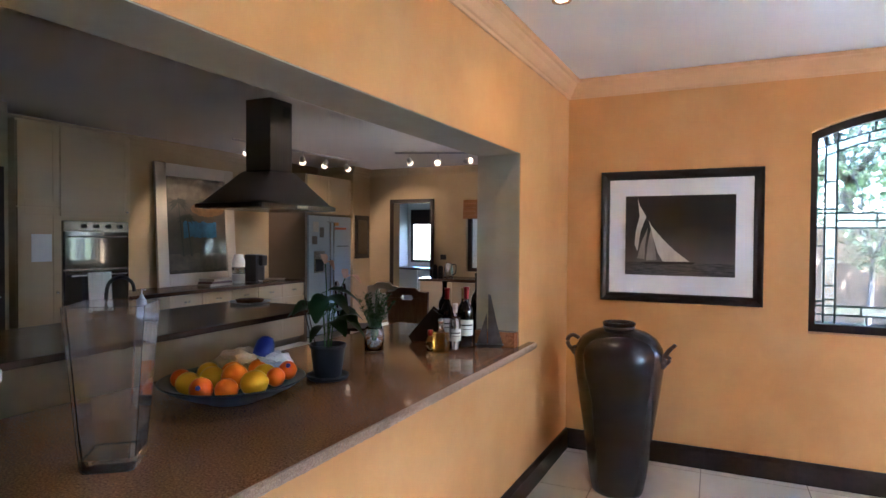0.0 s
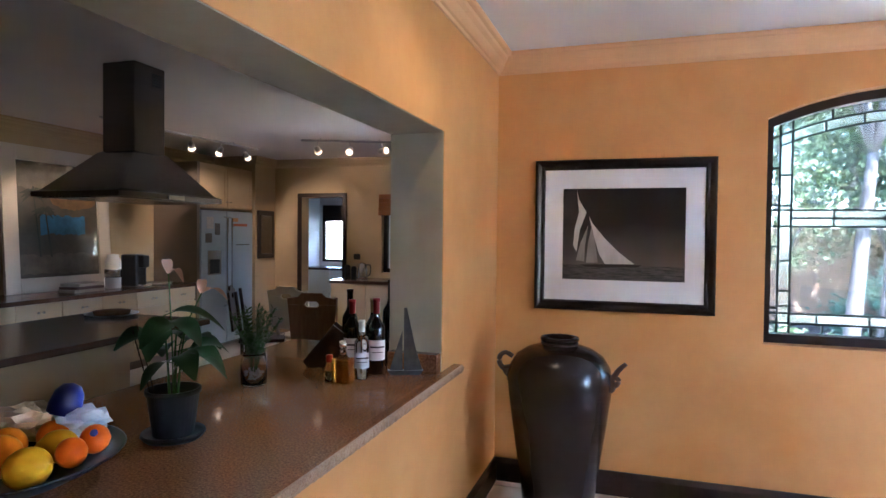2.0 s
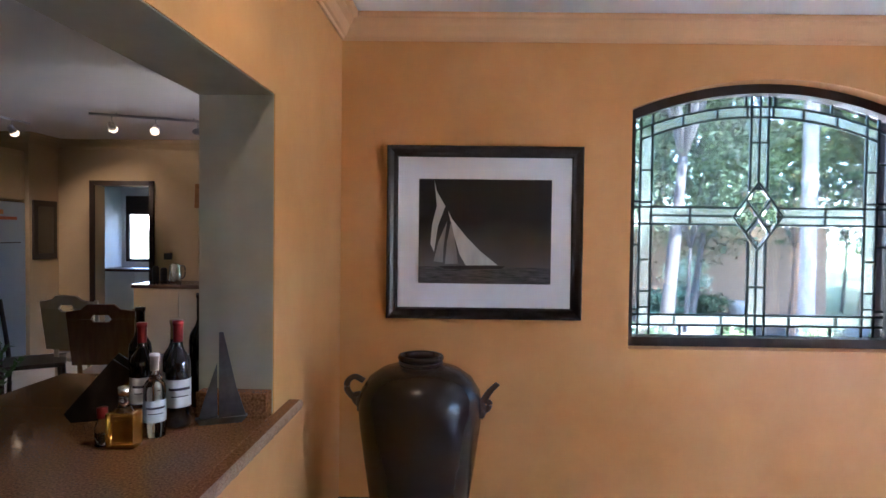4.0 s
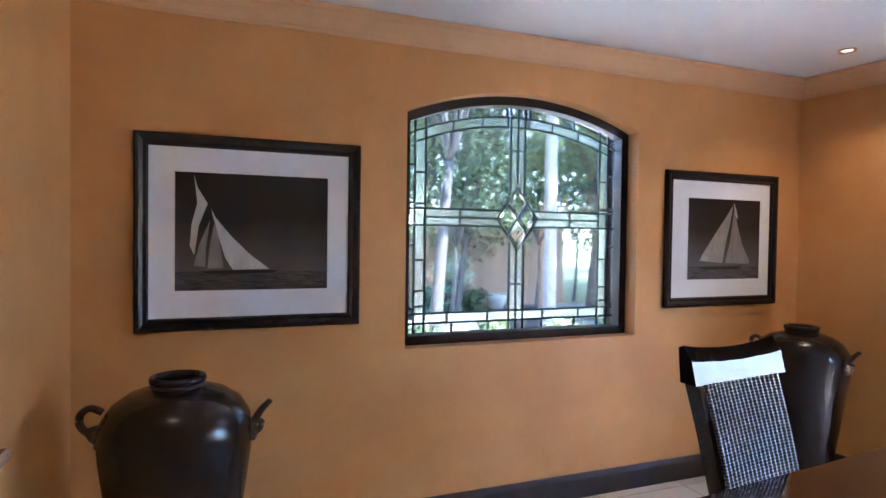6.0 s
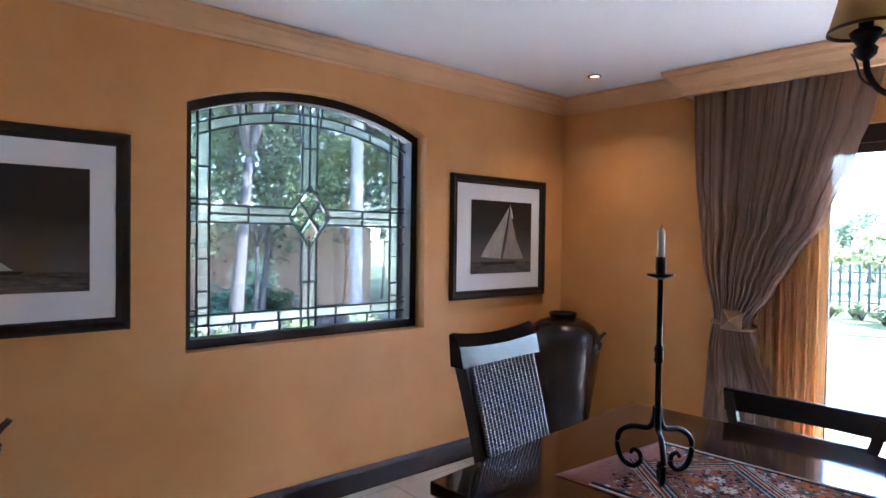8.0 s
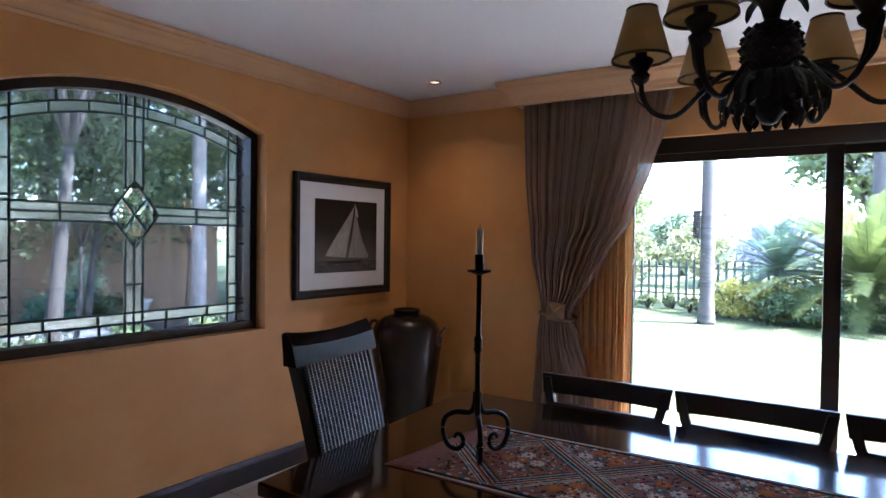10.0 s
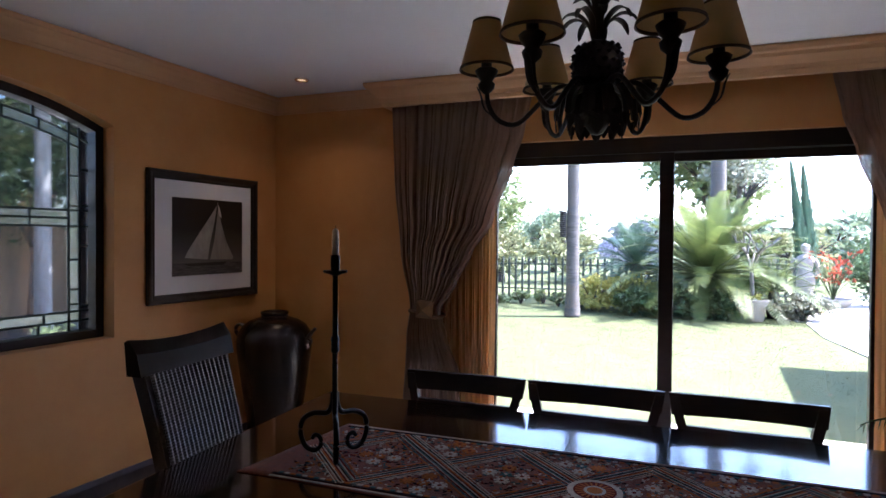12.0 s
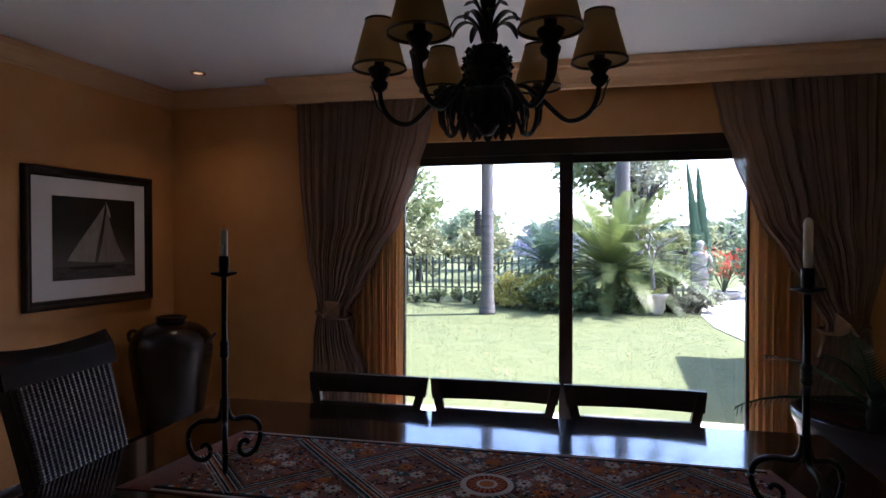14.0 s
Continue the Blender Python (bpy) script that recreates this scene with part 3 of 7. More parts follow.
D_LEFT = [(2.50, 1.075), (2.0, 1.095), (1.43, 1.15), (1.05, 1.23), (0.85, 1.20), (0.012, 1.15)]
D_RIGHT = [(2.50, 2.09), (2.25, 2.04), (2.04, 1.97), (1.66, 1.83), (1.43, 1.675), (1.25, 1.575), (1.03, 1.445), (0.85, 1.49), (0.61, 1.58), (0.012, 1.62)]
S_LEFT = [(2.50, 1.25), (1.4, 1.30), (0.012, 1.32)]
S_RIGHT = [(2.50, 1.84), (1.4, 1.84), (0.012, 1.83)]
for mirror in (False, True):
    c = empty("curtain", EAST, "taupe drape tied back beside the garden doors", "curtain", "tied-back drapes")
    cloth = part("cloth", curtain(D_LEFT, D_RIGHT, -0.105, 10, 0.027, 90, 300, 3 + mirror, mirror, 0.75), M["drape"], None, smooth=True)
    cloth.parent = c
    thicken(cloth, 0.003)
    mu = (lambda u: 5.87 - u) if mirror else (lambda u: u)
    tb = bmesh.new()
    add_tube(tb, smooth_line([(-0.16, -mu(1.24), 1.03), (-0.165, -mu(1.36), 1.00), (-0.16, -mu(1.45), 0.99), (-0.07, -mu(1.47), 1.0), (-0.02, -mu(1.36), 1.03), (-0.04, -mu(1.22), 1.06)], 6), 0.013, 8)
    add_lathe(tb, [(0.0, -0.016), (0.082, -0.015), (0.088, 0.0), (0.0, 0.050)], 4, pose(-0.178, -mu(1.365), 1.045, 0, -90, 0) @ Matrix.Rotation(radians(41), 4, "Z"))
    t = part("tieback", tb, M["tieback"], None, "bronze tieback with a faceted square boss")
    t.parent = c
    s = empty("sheer_curtain", EAST, "golden sheer curtain hanging behind the drape", "curtain", "sheers")
    sc = part("cloth", curtain(S_LEFT, S_RIGHT, -0.042, 9, 0.024, 40, 200, 13 + mirror, mirror), M["sheer"], None, smooth=True)
    sc.parent = s
    thicken(sc, 0.002)
rod = part("curtain_rod", tube([(-0.07, -1.1, 2.52), (-0.07, -5.3, 2.52)], 0.012, 10), M["dark_wood"], None, m=EAST)
tagged(rod, "dark curtain rod hidden behind the pelmet", "curtain rod")

# ---- framed pictures ----
M["photo_water"] = mat("photographed_water", (0.11, 0.10, 0.09), 0.4, second=(0.015, 0.013, 0.012), scale=14, stretch=(1, 1, 7), coat=0.15)
M["sail"] = mat("photographed_sail", (0.60, 0.57, 0.52), 0.5, vary=0.25, scale=7, stretch=(3, 1, 0.6), coat=0.1)
M["sail_mid"] = mat("photographed_grey_sail", (0.40, 0.37, 0.33), 0.5, vary=0.4, scale=5, stretch=(2, 1, 1.2), coat=0.1)
M["sail_dim"] = mat("photographed_dim_sail", (0.30, 0.27, 0.235), 0.5, vary=0.35, scale=7, stretch=(3, 1, 0.6), coat=0.1)


def gradient_photo(name):
    """A photographed dark sky that pales towards the horizon, in object height."""
    m = mat(name, (0.02, 0.016, 0.013), 0.4, coat=0.15)
    nt = m.node_tree
    co = nt.nodes.new("ShaderNodeTexCoord")
    sp = nt.nodes.new("ShaderNodeSeparateXYZ")
    ns = nt.nodes.new("ShaderNodeTexNoise")
    ns.inputs["Scale"].default_value = 3.5
    ad = nt.nodes.new("ShaderNodeMath")
    ad.operation = "MULTIPLY_ADD"
    ad.inputs[1].default_value = 0.16
    rp = nt.nodes.new("ShaderNodeValToRGB")
    rp.color_ramp.elements[0].position, rp.color_ramp.elements[0].color = 0.15, (0.115, 0.098, 0.082, 1)
    rp.color_ramp.elements[1].position, rp.color_ramp.elements[1].color = 0.40, (0.009, 0.007, 0.006, 1)
    nt.links.new(co.outputs["Object"], sp.inputs[0])
    nt.links.new(co.outputs["Object"], ns.inputs["Vector"])
    nt.links.new(ns.outputs["Fac"], ad.inputs[0])
    nt.links.new(sp.outputs["Z"], ad.inputs[2])
    nt.links.new(ad.outputs[0], rp.inputs[0])
    nt.links.new(rp.outputs[0], nt.nodes["Principled BSDF"].inputs["Base Color"])
    return m


M["photo_sky"] = gradient_photo("sepia_sky_photograph")


def framed_picture(x0, x1, z0, z1, ix0, ix1, iz0, iz1, sails, label):
    """Frame against the back wall; sails as outlines in 0..1 of the photograph."""
    fw = 0.058
    pic = empty("framed_picture", pose(x0, 5.15, z0), label, "picture", "sailing photographs")
    w, h = x1 - x0, z1 - z0
    prof = [(0, -0.002), (0, -0.026), (0.008, -0.034), (0.020, -0.032), (0.036, -0.020), (0.050, -0.022), (fw, -0.012), (fw, -0.002)]
    ring = [(0, 0), (w, 0), (w, h), (0, h)]
    bm = bmesh.new()
    rings = []
    for k, (cx, cz) in enumerate(ring):
        sx, sz = (1 if k in (0, 3) else -1), (1 if k in (0, 1) else -1)
        rings.append([bm.verts.new((cx + sx * d, y, cz + sz * d)) for d, y in prof])
    for k in range(4):
        a, b = rings[k], rings[(k + 1) % 4]
        for j in range(len(prof)):
            jj = (j + 1) % len(prof)
            bm.faces.new((a[j], a[jj], b[jj], b[j]))
    part("frame", bm, M["frame_black"], pic)
    part("mat_board", box(fw - 0.004, w - fw + 0.004, -0.010, -0.004, fw - 0.004, h - fw + 0.004), M["mat_board"], pic, "white mat board")
    px0, pz0, pw, ph = ix0 - x0, iz0 - z0, ix1 - ix0, iz1 - iz0
    bm = bmesh.new()
    for e in ((px0 - .004, px0 + pw + .004, pz0 - .004, pz0), (px0 - .004, px0 + pw + .004, pz0 + ph, pz0 + ph + .004), (px0 - .004, px0, pz0, pz0 + ph), (px0 + pw, px0 + pw + .004, pz0, pz0 + ph)):
        add_box(bm, e[0], e[1], -0.0115, -0.009, e[2], e[3])
    part("mat_bevel", bm, M["paper"], pic)
    photo = part("photograph", box(0, pw, -0.0105, -0.008, 0, ph), M["photo_sky"], pic, "dark sepia photograph of sailing yachts")
    photo.location = (px0, 0, pz0)
    part("water", box(px0, px0 + pw, -0.0112, -0.0106, pz0, pz0 + 0.16 * ph), M["photo_water"], pic)
    for name, outline, mt in sails:
        bm = plate([(px0 + a * pw, pz0 + b * ph) for a, b in outline], -0.0005)
        bmesh.ops.translate(bm, vec=(0, -0.0113, 0), verts=bm.verts)
        part(name, bm, mt, pic)
    return pic


yacht1 = [
    ("mainsail", [(0.22, 0.70), (0.25, 0.62), (0.36, 0.45), (0.47, 0.31), (0.60, 0.18), (0.36, 0.175), (0.31, 0.28), (0.27, 0.45)], M["sail"]),
    ("jib", [(0.115, 0.985), (0.135, 0.88), (0.20, 0.74), (0.145, 0.55), (0.118, 0.30), (0.09, 0.38), (0.10, 0.56), (0.135, 0.74)], M["sail"]),
    ("staysail", [(0.215, 0.60), (0.19, 0.36), (0.185, 0.20), (0.115, 0.21), (0.15, 0.40)], M["sail_dim"]),
    ("foresail", [(0.245, 0.60), (0.285, 0.34), (0.30, 0.19), (0.20, 0.185), (0.215, 0.40)], M["sail_dim"]),
    ("hull", [(0.15, 0.165), (0.20, 0.14), (0.62, 0.145), (0.66, 0.17), (0.40, 0.175)], M["frame_black"]),
]
yacht2 = [
    ("mainsail", [(0.61, 0.93), (0.565, 0.66), (0.51, 0.42), (0.475, 0.20), (0.16, 0.23), (0.21, 0.33), (0.37, 0.57), (0.52, 0.79)], M["sail_mid"]),
    ("jib", [(0.63, 0.92), (0.67, 0.70), (0.75, 0.44), (0.86, 0.22), (0.84, 0.19), (0.51, 0.20), (0.57, 0.45)], M["sail_dim"]),
    ("topsail", [(0.615, 0.97), (0.655, 0.88), (0.68, 0.76), (0.635, 0.80)], M["sail"]),
    ("hull", [(0.15, 0.155), (0.22, 0.12), (0.70, 0.12), (0.76, 0.165), (0.45, 0.16)], M["frame_black"]),
]
framed_picture(0.240, 1.248, 1.088, 1.978, 0.405, 1.088, 1.270, 1.808, yacht1, "black-framed sepia photograph of a racing yacht on the orange wall")
framed_picture(3.181, 4.130, 1.106, 1.966, 3.368, 3.984, 1.278, 1.797, yacht2, "black-framed sepia photograph of a gaff yacht on the orange wall")

# ---- bronze urns ----


def handle_points(side):
    """A cast loop on one side; on the other a horn that rises outwards from its boss."""
    if side < 0:
        return smooth_line([(-0.222, 0, 0.955), (-0.258, 0, 0.972), (-0.286, 0, 0.950), (-0.288, 0, 0.910), (-0.264, 0, 0.878), (-0.232, 0, 0.862)], 6)
    return smooth_line([(side * 0.215, 0, 0.868), (side * 0.240, 0, 0.895), (side * 0.262, 0, 0.935), (side * 0.292, 0, 0.972)], 6)


def urn(m, label):
    ob = empty("bronze_urn", m, label, "urn", "urns flanking the window")
    prof = [(0.0, 0.0), (0.135, 0.0), (0.140, 0.02), (0.156, 0.12), (0.184, 0.38), (0.214, 0.62), (0.234, 0.80), (0.239, 0.88), (0.230, 0.948),
            (0.200, 1.005), (0.155, 1.042), (0.108, 1.060), (0.083, 1.066), (0.078, 1.072), (0.078, 1.082), (0.086, 1.088), (0.090, 1.098), (0.086, 1.110), (0.078, 1.112),
            (0.068, 1.106), (0.064, 1.08), (0.10, 1.03), (0.18, 0.96), (0.19, 0.8), (0.0, 0.6)]
    WIDE, HIGH = 1.085, 0.915
    prof = [(WIDE * r, HIGH * z) for r, z in prof]
    part("body", lathe(prof, 64), M["bronze"], ob, smooth=True)
    part("lip_ring", lathe([(0.084, 0.977), (0.092, 0.981), (0.094, 0.987), (0.085, 0.991)], 48), M["bronze_handle"], ob, smooth=True)
    for side in (-1, 1):
        bm = tube(handle_points(side), lambda k: 0.0165 - 0.006 * k if side > 0 else 0.0125, 10)
        add_tube(bm, smooth_line([(side * 0.236, 0, 0.895), (side * 0.262, 0.0, 0.885), (side * 0.255, 0, 0.855), (side * 0.238, 0, 0.842)], 5), lambda k: 0.013 - 0.004 * k, 8)
        for a in range(6):
            c = math.radians(60 * a)
            add_lathe(bm, [(0.0, -0.013), (0.012, 0), (0.0, 0.013)], 8, pose(side * 0.236, 0.022 * math.cos(c), 0.852 + 0.030 * math.sin(c)))
        add_lathe(bm, [(0.0, -0.045), (0.024, -0.022), (0.028, 0.005), (0.018, 0.032), (0.0, 0.045)], 10, pose(side * 0.226, 0, 0.855))
        bmesh.ops.scale(bm, vec=(1.11, 1.11, 0.936), verts=bm.verts)
        part("handle", bm, M["bronze_handle"], ob, "worn cast bronze horn handle", smooth=True)
    return ob


urn(pose(0.450, 4.57, 0, 0, 0, -8), "tall dark bronze urn standing by the serving counter")
urn(pose(3.92, 4.77, 0, 0, 0, -82), "tall dark bronze urn standing in the room's corner")

# ---- dining table and what lies on it ----
table = empty("dining_table", TABLE, "long polished dark wooden dining table", "table")
part("tabletop", box(-0.665, 0.690, -1.31, 1.33, 0.705, 0.75, 0.006), M["table_wood"], table)
for ya, yb in ((-1.16, -1.13), (1.13, 1.16)):
    part("apron", box(-0.50, 0.50, ya, yb, 0.61, 0.704, 0.003), M["table_wood"], table)
for xa in (-0.53, 0.50):
    part("apron", box(xa, xa + 0.03, -1.13, 1.13, 0.61, 0.704, 0.003), M["table_wood"], table)
for sx in (-1, 1):
    for sy in (-1, 1):
        part("leg", box(sx * 0.55 - 0.05, sx * 0.55 + 0.05, sy * 1.19 - 0.05, sy * 1.19 + 0.05, 0, 0.7045, 0.006), M["table_wood"], table)

M["runner"] = mat("rust_woven_cloth", (0.30, 0.10, 0.058), 0.95, second=(0.16, 0.065, 0.05), scale=55, bump=0.5, bscale=260, spec=0.1, sheen=0.15)
M["yarn_cream"] = mat("cream_embroidery", (0.68, 0.61, 0.52), 0.95, vary=0.3, scale=120, bump=0.5, bscale=300, spec=0.1)
M["yarn_teal"] = mat("teal_embroidery", (0.09, 0.20, 0.22), 0.95, vary=0.4, scale=120, bump=0.5, bscale=300, spec=0.1)
M["yarn_orange"] = mat("orange_embroidery", (0.60, 0.20, 0.06), 0.95, vary=0.3, scale=120, bump=0.5, bscale=300, spec=0.1)
M["yarn_red"] = mat("dark_red_embroidery", (0.20, 0.03, 0.022), 0.95, vary=0.3, scale=120, bump=0.5, bscale=300, spec=0.1)
M["yarn_dark"] = mat("dark_embroidery", (0.028, 0.022, 0.028), 0.95, vary=0.3, scale=120, spec=0.1)
runner = empty("table_runner", TABLE @ pose(-0.045, 0, 0.7505), "rust patterned embroidered runner lying on the dining table", "table runner")
RX, RY = 0.288, 1.03
bm = bmesh.new()
nx, ny = 12, 60
g = []
for j in range(ny + 1):
    y = -RY + 2 * RY * j / ny
    g.append([bm.verts.new(((-RX + 2 * RX * i / nx) + 0.004 * math.sin(9 * y + i), y + (0.05 * (-RX + 2 * RX * i / nx) / RX * (-1 if y > 0 else 1)) * abs(y) / RY, 0.0008 + 0.0005 * math.sin(17 * y) * math.sin(5 * i))) for i in range(nx + 1)])
for a, b in zip(g, g[1:]):
    for i in range(nx):
        bm.faces.new((a[i], a[i + 1], b[i + 1], b[i]))
cloth = part("cloth", bm, M["runner"], runner, smooth=True)
thicken(cloth, 0.002)


def band(bm, a, b, off, w, z=0.0052):
    a, b = Vector(a), Vector(b)
    d = (b - a).normalized()
    n = Vector((-d.y, d.x))
    ps = [a + n * (off - w), b + n * (off - w), b + n * (off + w), a + n * (off + w)]
    top = [bm.verts.new((p.x, p.y, z)) for p in ps]
    low = [bm.verts.new((p.x, p.y, z - 0.002)) for p in ps]
    bm.faces.new(top)
    for k in range(4):
        bm.faces.new((low[k], low[(k + 1) % 4], top[(k + 1) % 4], top[k]))


yarn = {k: bmesh.new() for k in ("yarn_cream", "yarn_teal", "yarn_orange", "yarn_red", "yarn_dark")}
for e in ((-1, 1), (1, 1)):
    x = e[0] * (RX - 0.012)
    band(yarn["yarn_cream"], (x, -RY + 0.07), (x, RY - 0.07), 0, 0.004)
    x = e[0] * (RX - 0.030)
    band(yarn["yarn_dark"], (x, -RY + 0.07), (x, RY - 0.07), 0, 0.006)
    x = e[0] * (RX - 0.044)
    for k in range(84):
        y = -RY + 0.08 + k * (2 * RY - 0.16) / 84
        band(yarn[("yarn_orange", "yarn_cream", "yarn_teal")[k % 3]], (x, y), (x, y + 0.016), 0, 0.005)
# lattice of diagonal bands
HX, PITCH = RX - 0.058, 0.46
for k in range(-3, 4):
    for s in (-1, 1):
        a, b = Vector((-HX, k * PITCH - s * PITCH / 2)), Vector((HX, k * PITCH + s * PITCH / 2))
        lim = RY - 0.075
        if max(abs(a.y), abs(b.y)) > lim:
            if min(abs(a.y), abs(b.y)) > lim:
                continue
            far, near = (a, b) if abs(a.y) > abs(b.y) else (b, a)
            far = near + (far - near) * (math.copysign(lim, far.y) - near.y) / (far.y - near.y)
            a, b = far, near
        z = 0.0052 + 0.0003 * (s > 0)
        for off, w, kind in ((0, 0.0016, "yarn_cream"), (0.006, 0.0022, "yarn_dark"), (-0.006, 0.0022, "yarn_red"), (0.012, 0.0018, "yarn_teal"), (-0.012, 0.0018, "yarn_orange"), (0.018, 0.0012, "yarn_cream"), (-0.018, 0.0012, "yarn_cream"), (0.024, 0.002, "yarn_red"), (-0.024, 0.002, "yarn_dark"), (0.030, 0.0013, "yarn_teal"), (-0.030, 0.0013, "yarn_cream"), (0.041, 0.0014, "yarn_orange"), (-0.041, 0.0014, "yarn_cream")):
            band(yarn[kind], a, b, off, w, z)


def flower(cx, cy, r, kind, centre, petals=8):
    for q in range(petals):
        an = 2 * math.pi * q / petals
        band(yarn[kind], (cx + 0.25 * r * math.cos(an), cy + 0.25 * r * math.sin(an)), (cx + r * math.cos(an), cy + r * math.sin(an)), 0, 0.19 * r, 0.0058)
    add_lathe(yarn[centre], [(0.30 * r, 0.004), (0.28 * r, 0.0064), (0, 0.0066)], 10, pose(cx, cy, 0))


rng = random.Random(5)
for k in range(-4, 5):
    for cx, cy in ((0.0, k * PITCH + PITCH / 2), (-0.16, k * PITCH), (0.16, k * PITCH)):
        if abs(cy) > RY - 0.14 or (cx == 0 and abs(cy) < 0.1):
            continue
        for ox, oy in ((0, 0.055), (0, -0.055), (0.055, 0), (-0.055, 0)):
            flower(cx + ox, cy + oy, 0.026, rng.choice(("yarn_cream", "yarn_cream", "yarn_orange")), rng.choice(("yarn_red", "yarn_orange")))
        flower(cx, cy, 0.020, rng.choice(("yarn_orange", "yarn_teal")), "yarn_cream", 6)
# small stitches between
for k in range(2600):
    x, y = rng.uniform(-HX, HX), rng.uniform(-RY + 0.09, RY - 0.09)
    an = rng.choice((0.5, -0.5, 1.1, -1.1))
    band(yarn[rng.choice(("yarn_teal", "yarn_orange", "yarn_red", "yarn_dark", "yarn_cream"))], (x, y), (x + 0.013 * math.cos(an), y + 0.013 * math.sin(an)), 0, 0.0024, 0.005)
# medallion
mx, my = -0.03, -0.06
for r0, r1, kind, z in ((0, 0.085, "yarn_cream", 0.0062), (0, 0.066, "yarn_red", 0.0068), (0, 0.034, "yarn_cream", 0.0074), (0, 0.024, "yarn_orange", 0.008)):
    add_lathe(yarn[kind], [(r1, 0.004), (r1, z), (0, z)], 28, pose(mx, my, 0))
for q in range(20):
    an = 2 * math.pi * q / 20
    band(yarn["yarn_orange"], (mx + 0.036 * math.cos(an), my + 0.036 * math.sin(an)), (mx + 0.060 * math.cos(an), my + 0.060 * math.sin(an)), 0, 0.0032, 0.0074)
for kind, b in yarn.items():
    tagged(part("embroidery", b, M[kind], runner, kind.replace("yarn_", "").replace("_", " ") + " embroidery"), kind="stuff")


def candlestick(m, tall, label, dz=0.0):
    """Wrought-iron candlestick with three scrolled feet."""
    ob = empty("candlestick", m, label, "candlestick", "candlesticks on the table")
    part("stem", lathe([(0.010, 0.15), (0.013, 0.20), (0.010, 0.24), (0.0095, 0.37), (0.014, 0.375), (0.016, 0.385), (0.013, 0.392), (0.015, 0.40), (0.013, 0.408), (0.016, 0.416), (0.014, 0.426), (0.0095, 0.432), (0.009, 0.66 - dz)], 12), M["iron"], ob, smooth=True)
    part("drip_pan", lathe([(0.010, 0.645), (0.020, 0.650), (0.040, 0.656), (0.044, 0.661), (0.042, 0.664), (0.016, 0.660), (0.016, 0.664)], 20, Matrix.Translation((0, 0, -dz))), M["iron"], ob, smooth=True)
    part("socket", lathe([(0.0155, 0.663), (0.017, 0.69), (0.0165, 0.718), (0.013, 0.718), (0.013, 0.70), (0, 0.70)], 16, Matrix.Translation((0, 0, -dz))), M["iron"], ob, smooth=True)
    for k in range(3):
        an = radians(120 * k - 95)
        ca, sa = math.cos(an), math.sin(an)
        line = [(0.006, 0.23), (0.010, 0.19), (0.030, 0.155), (0.085, 0.148), (0.128, 0.120), (0.138, 0.072), (0.118, 0.026), (0.082, 0.014), (0.056, 0.034), (0.058, 0.062), (0.078, 0.070), (0.090, 0.056)]
        part("foot", tube(smooth_line([(r * ca, r * sa, z) for r, z in line], 6), lambda q: 0.0105 - 0.003 * q, 8), M["iron"], ob, smooth=True)
    candle = empty("candle", m @ pose(0, 0, 0.701 - dz), "ivory pillar candle standing in the candlestick", "candle", "candles")
    part("wax", lathe([(0, 0), (0.0122, 0), (0.0125, tall - 0.03), (0.0118, tall - 0.012), (0.007, tall - 0.004), (0, tall)], 18), M["wax"], candle, smooth=True)
    part("wick", tube([(0, 0, tall - 0.002), (0.001, 0, tall + 0.010)], 0.0012, 6), M["wick"], candle)


candlestick(pose(2.40, 3.159, 0.757, 0, 0, -47), 0.112, "black wrought-iron candlestick with scrolled feet on the runner")
candlestick(pose(2.57, 1.372, 0.757, 0, 0, -80), 0.158, "black wrought-iron candlestick with a taller candle on the runner", 0.022)

# ---- chairs ----


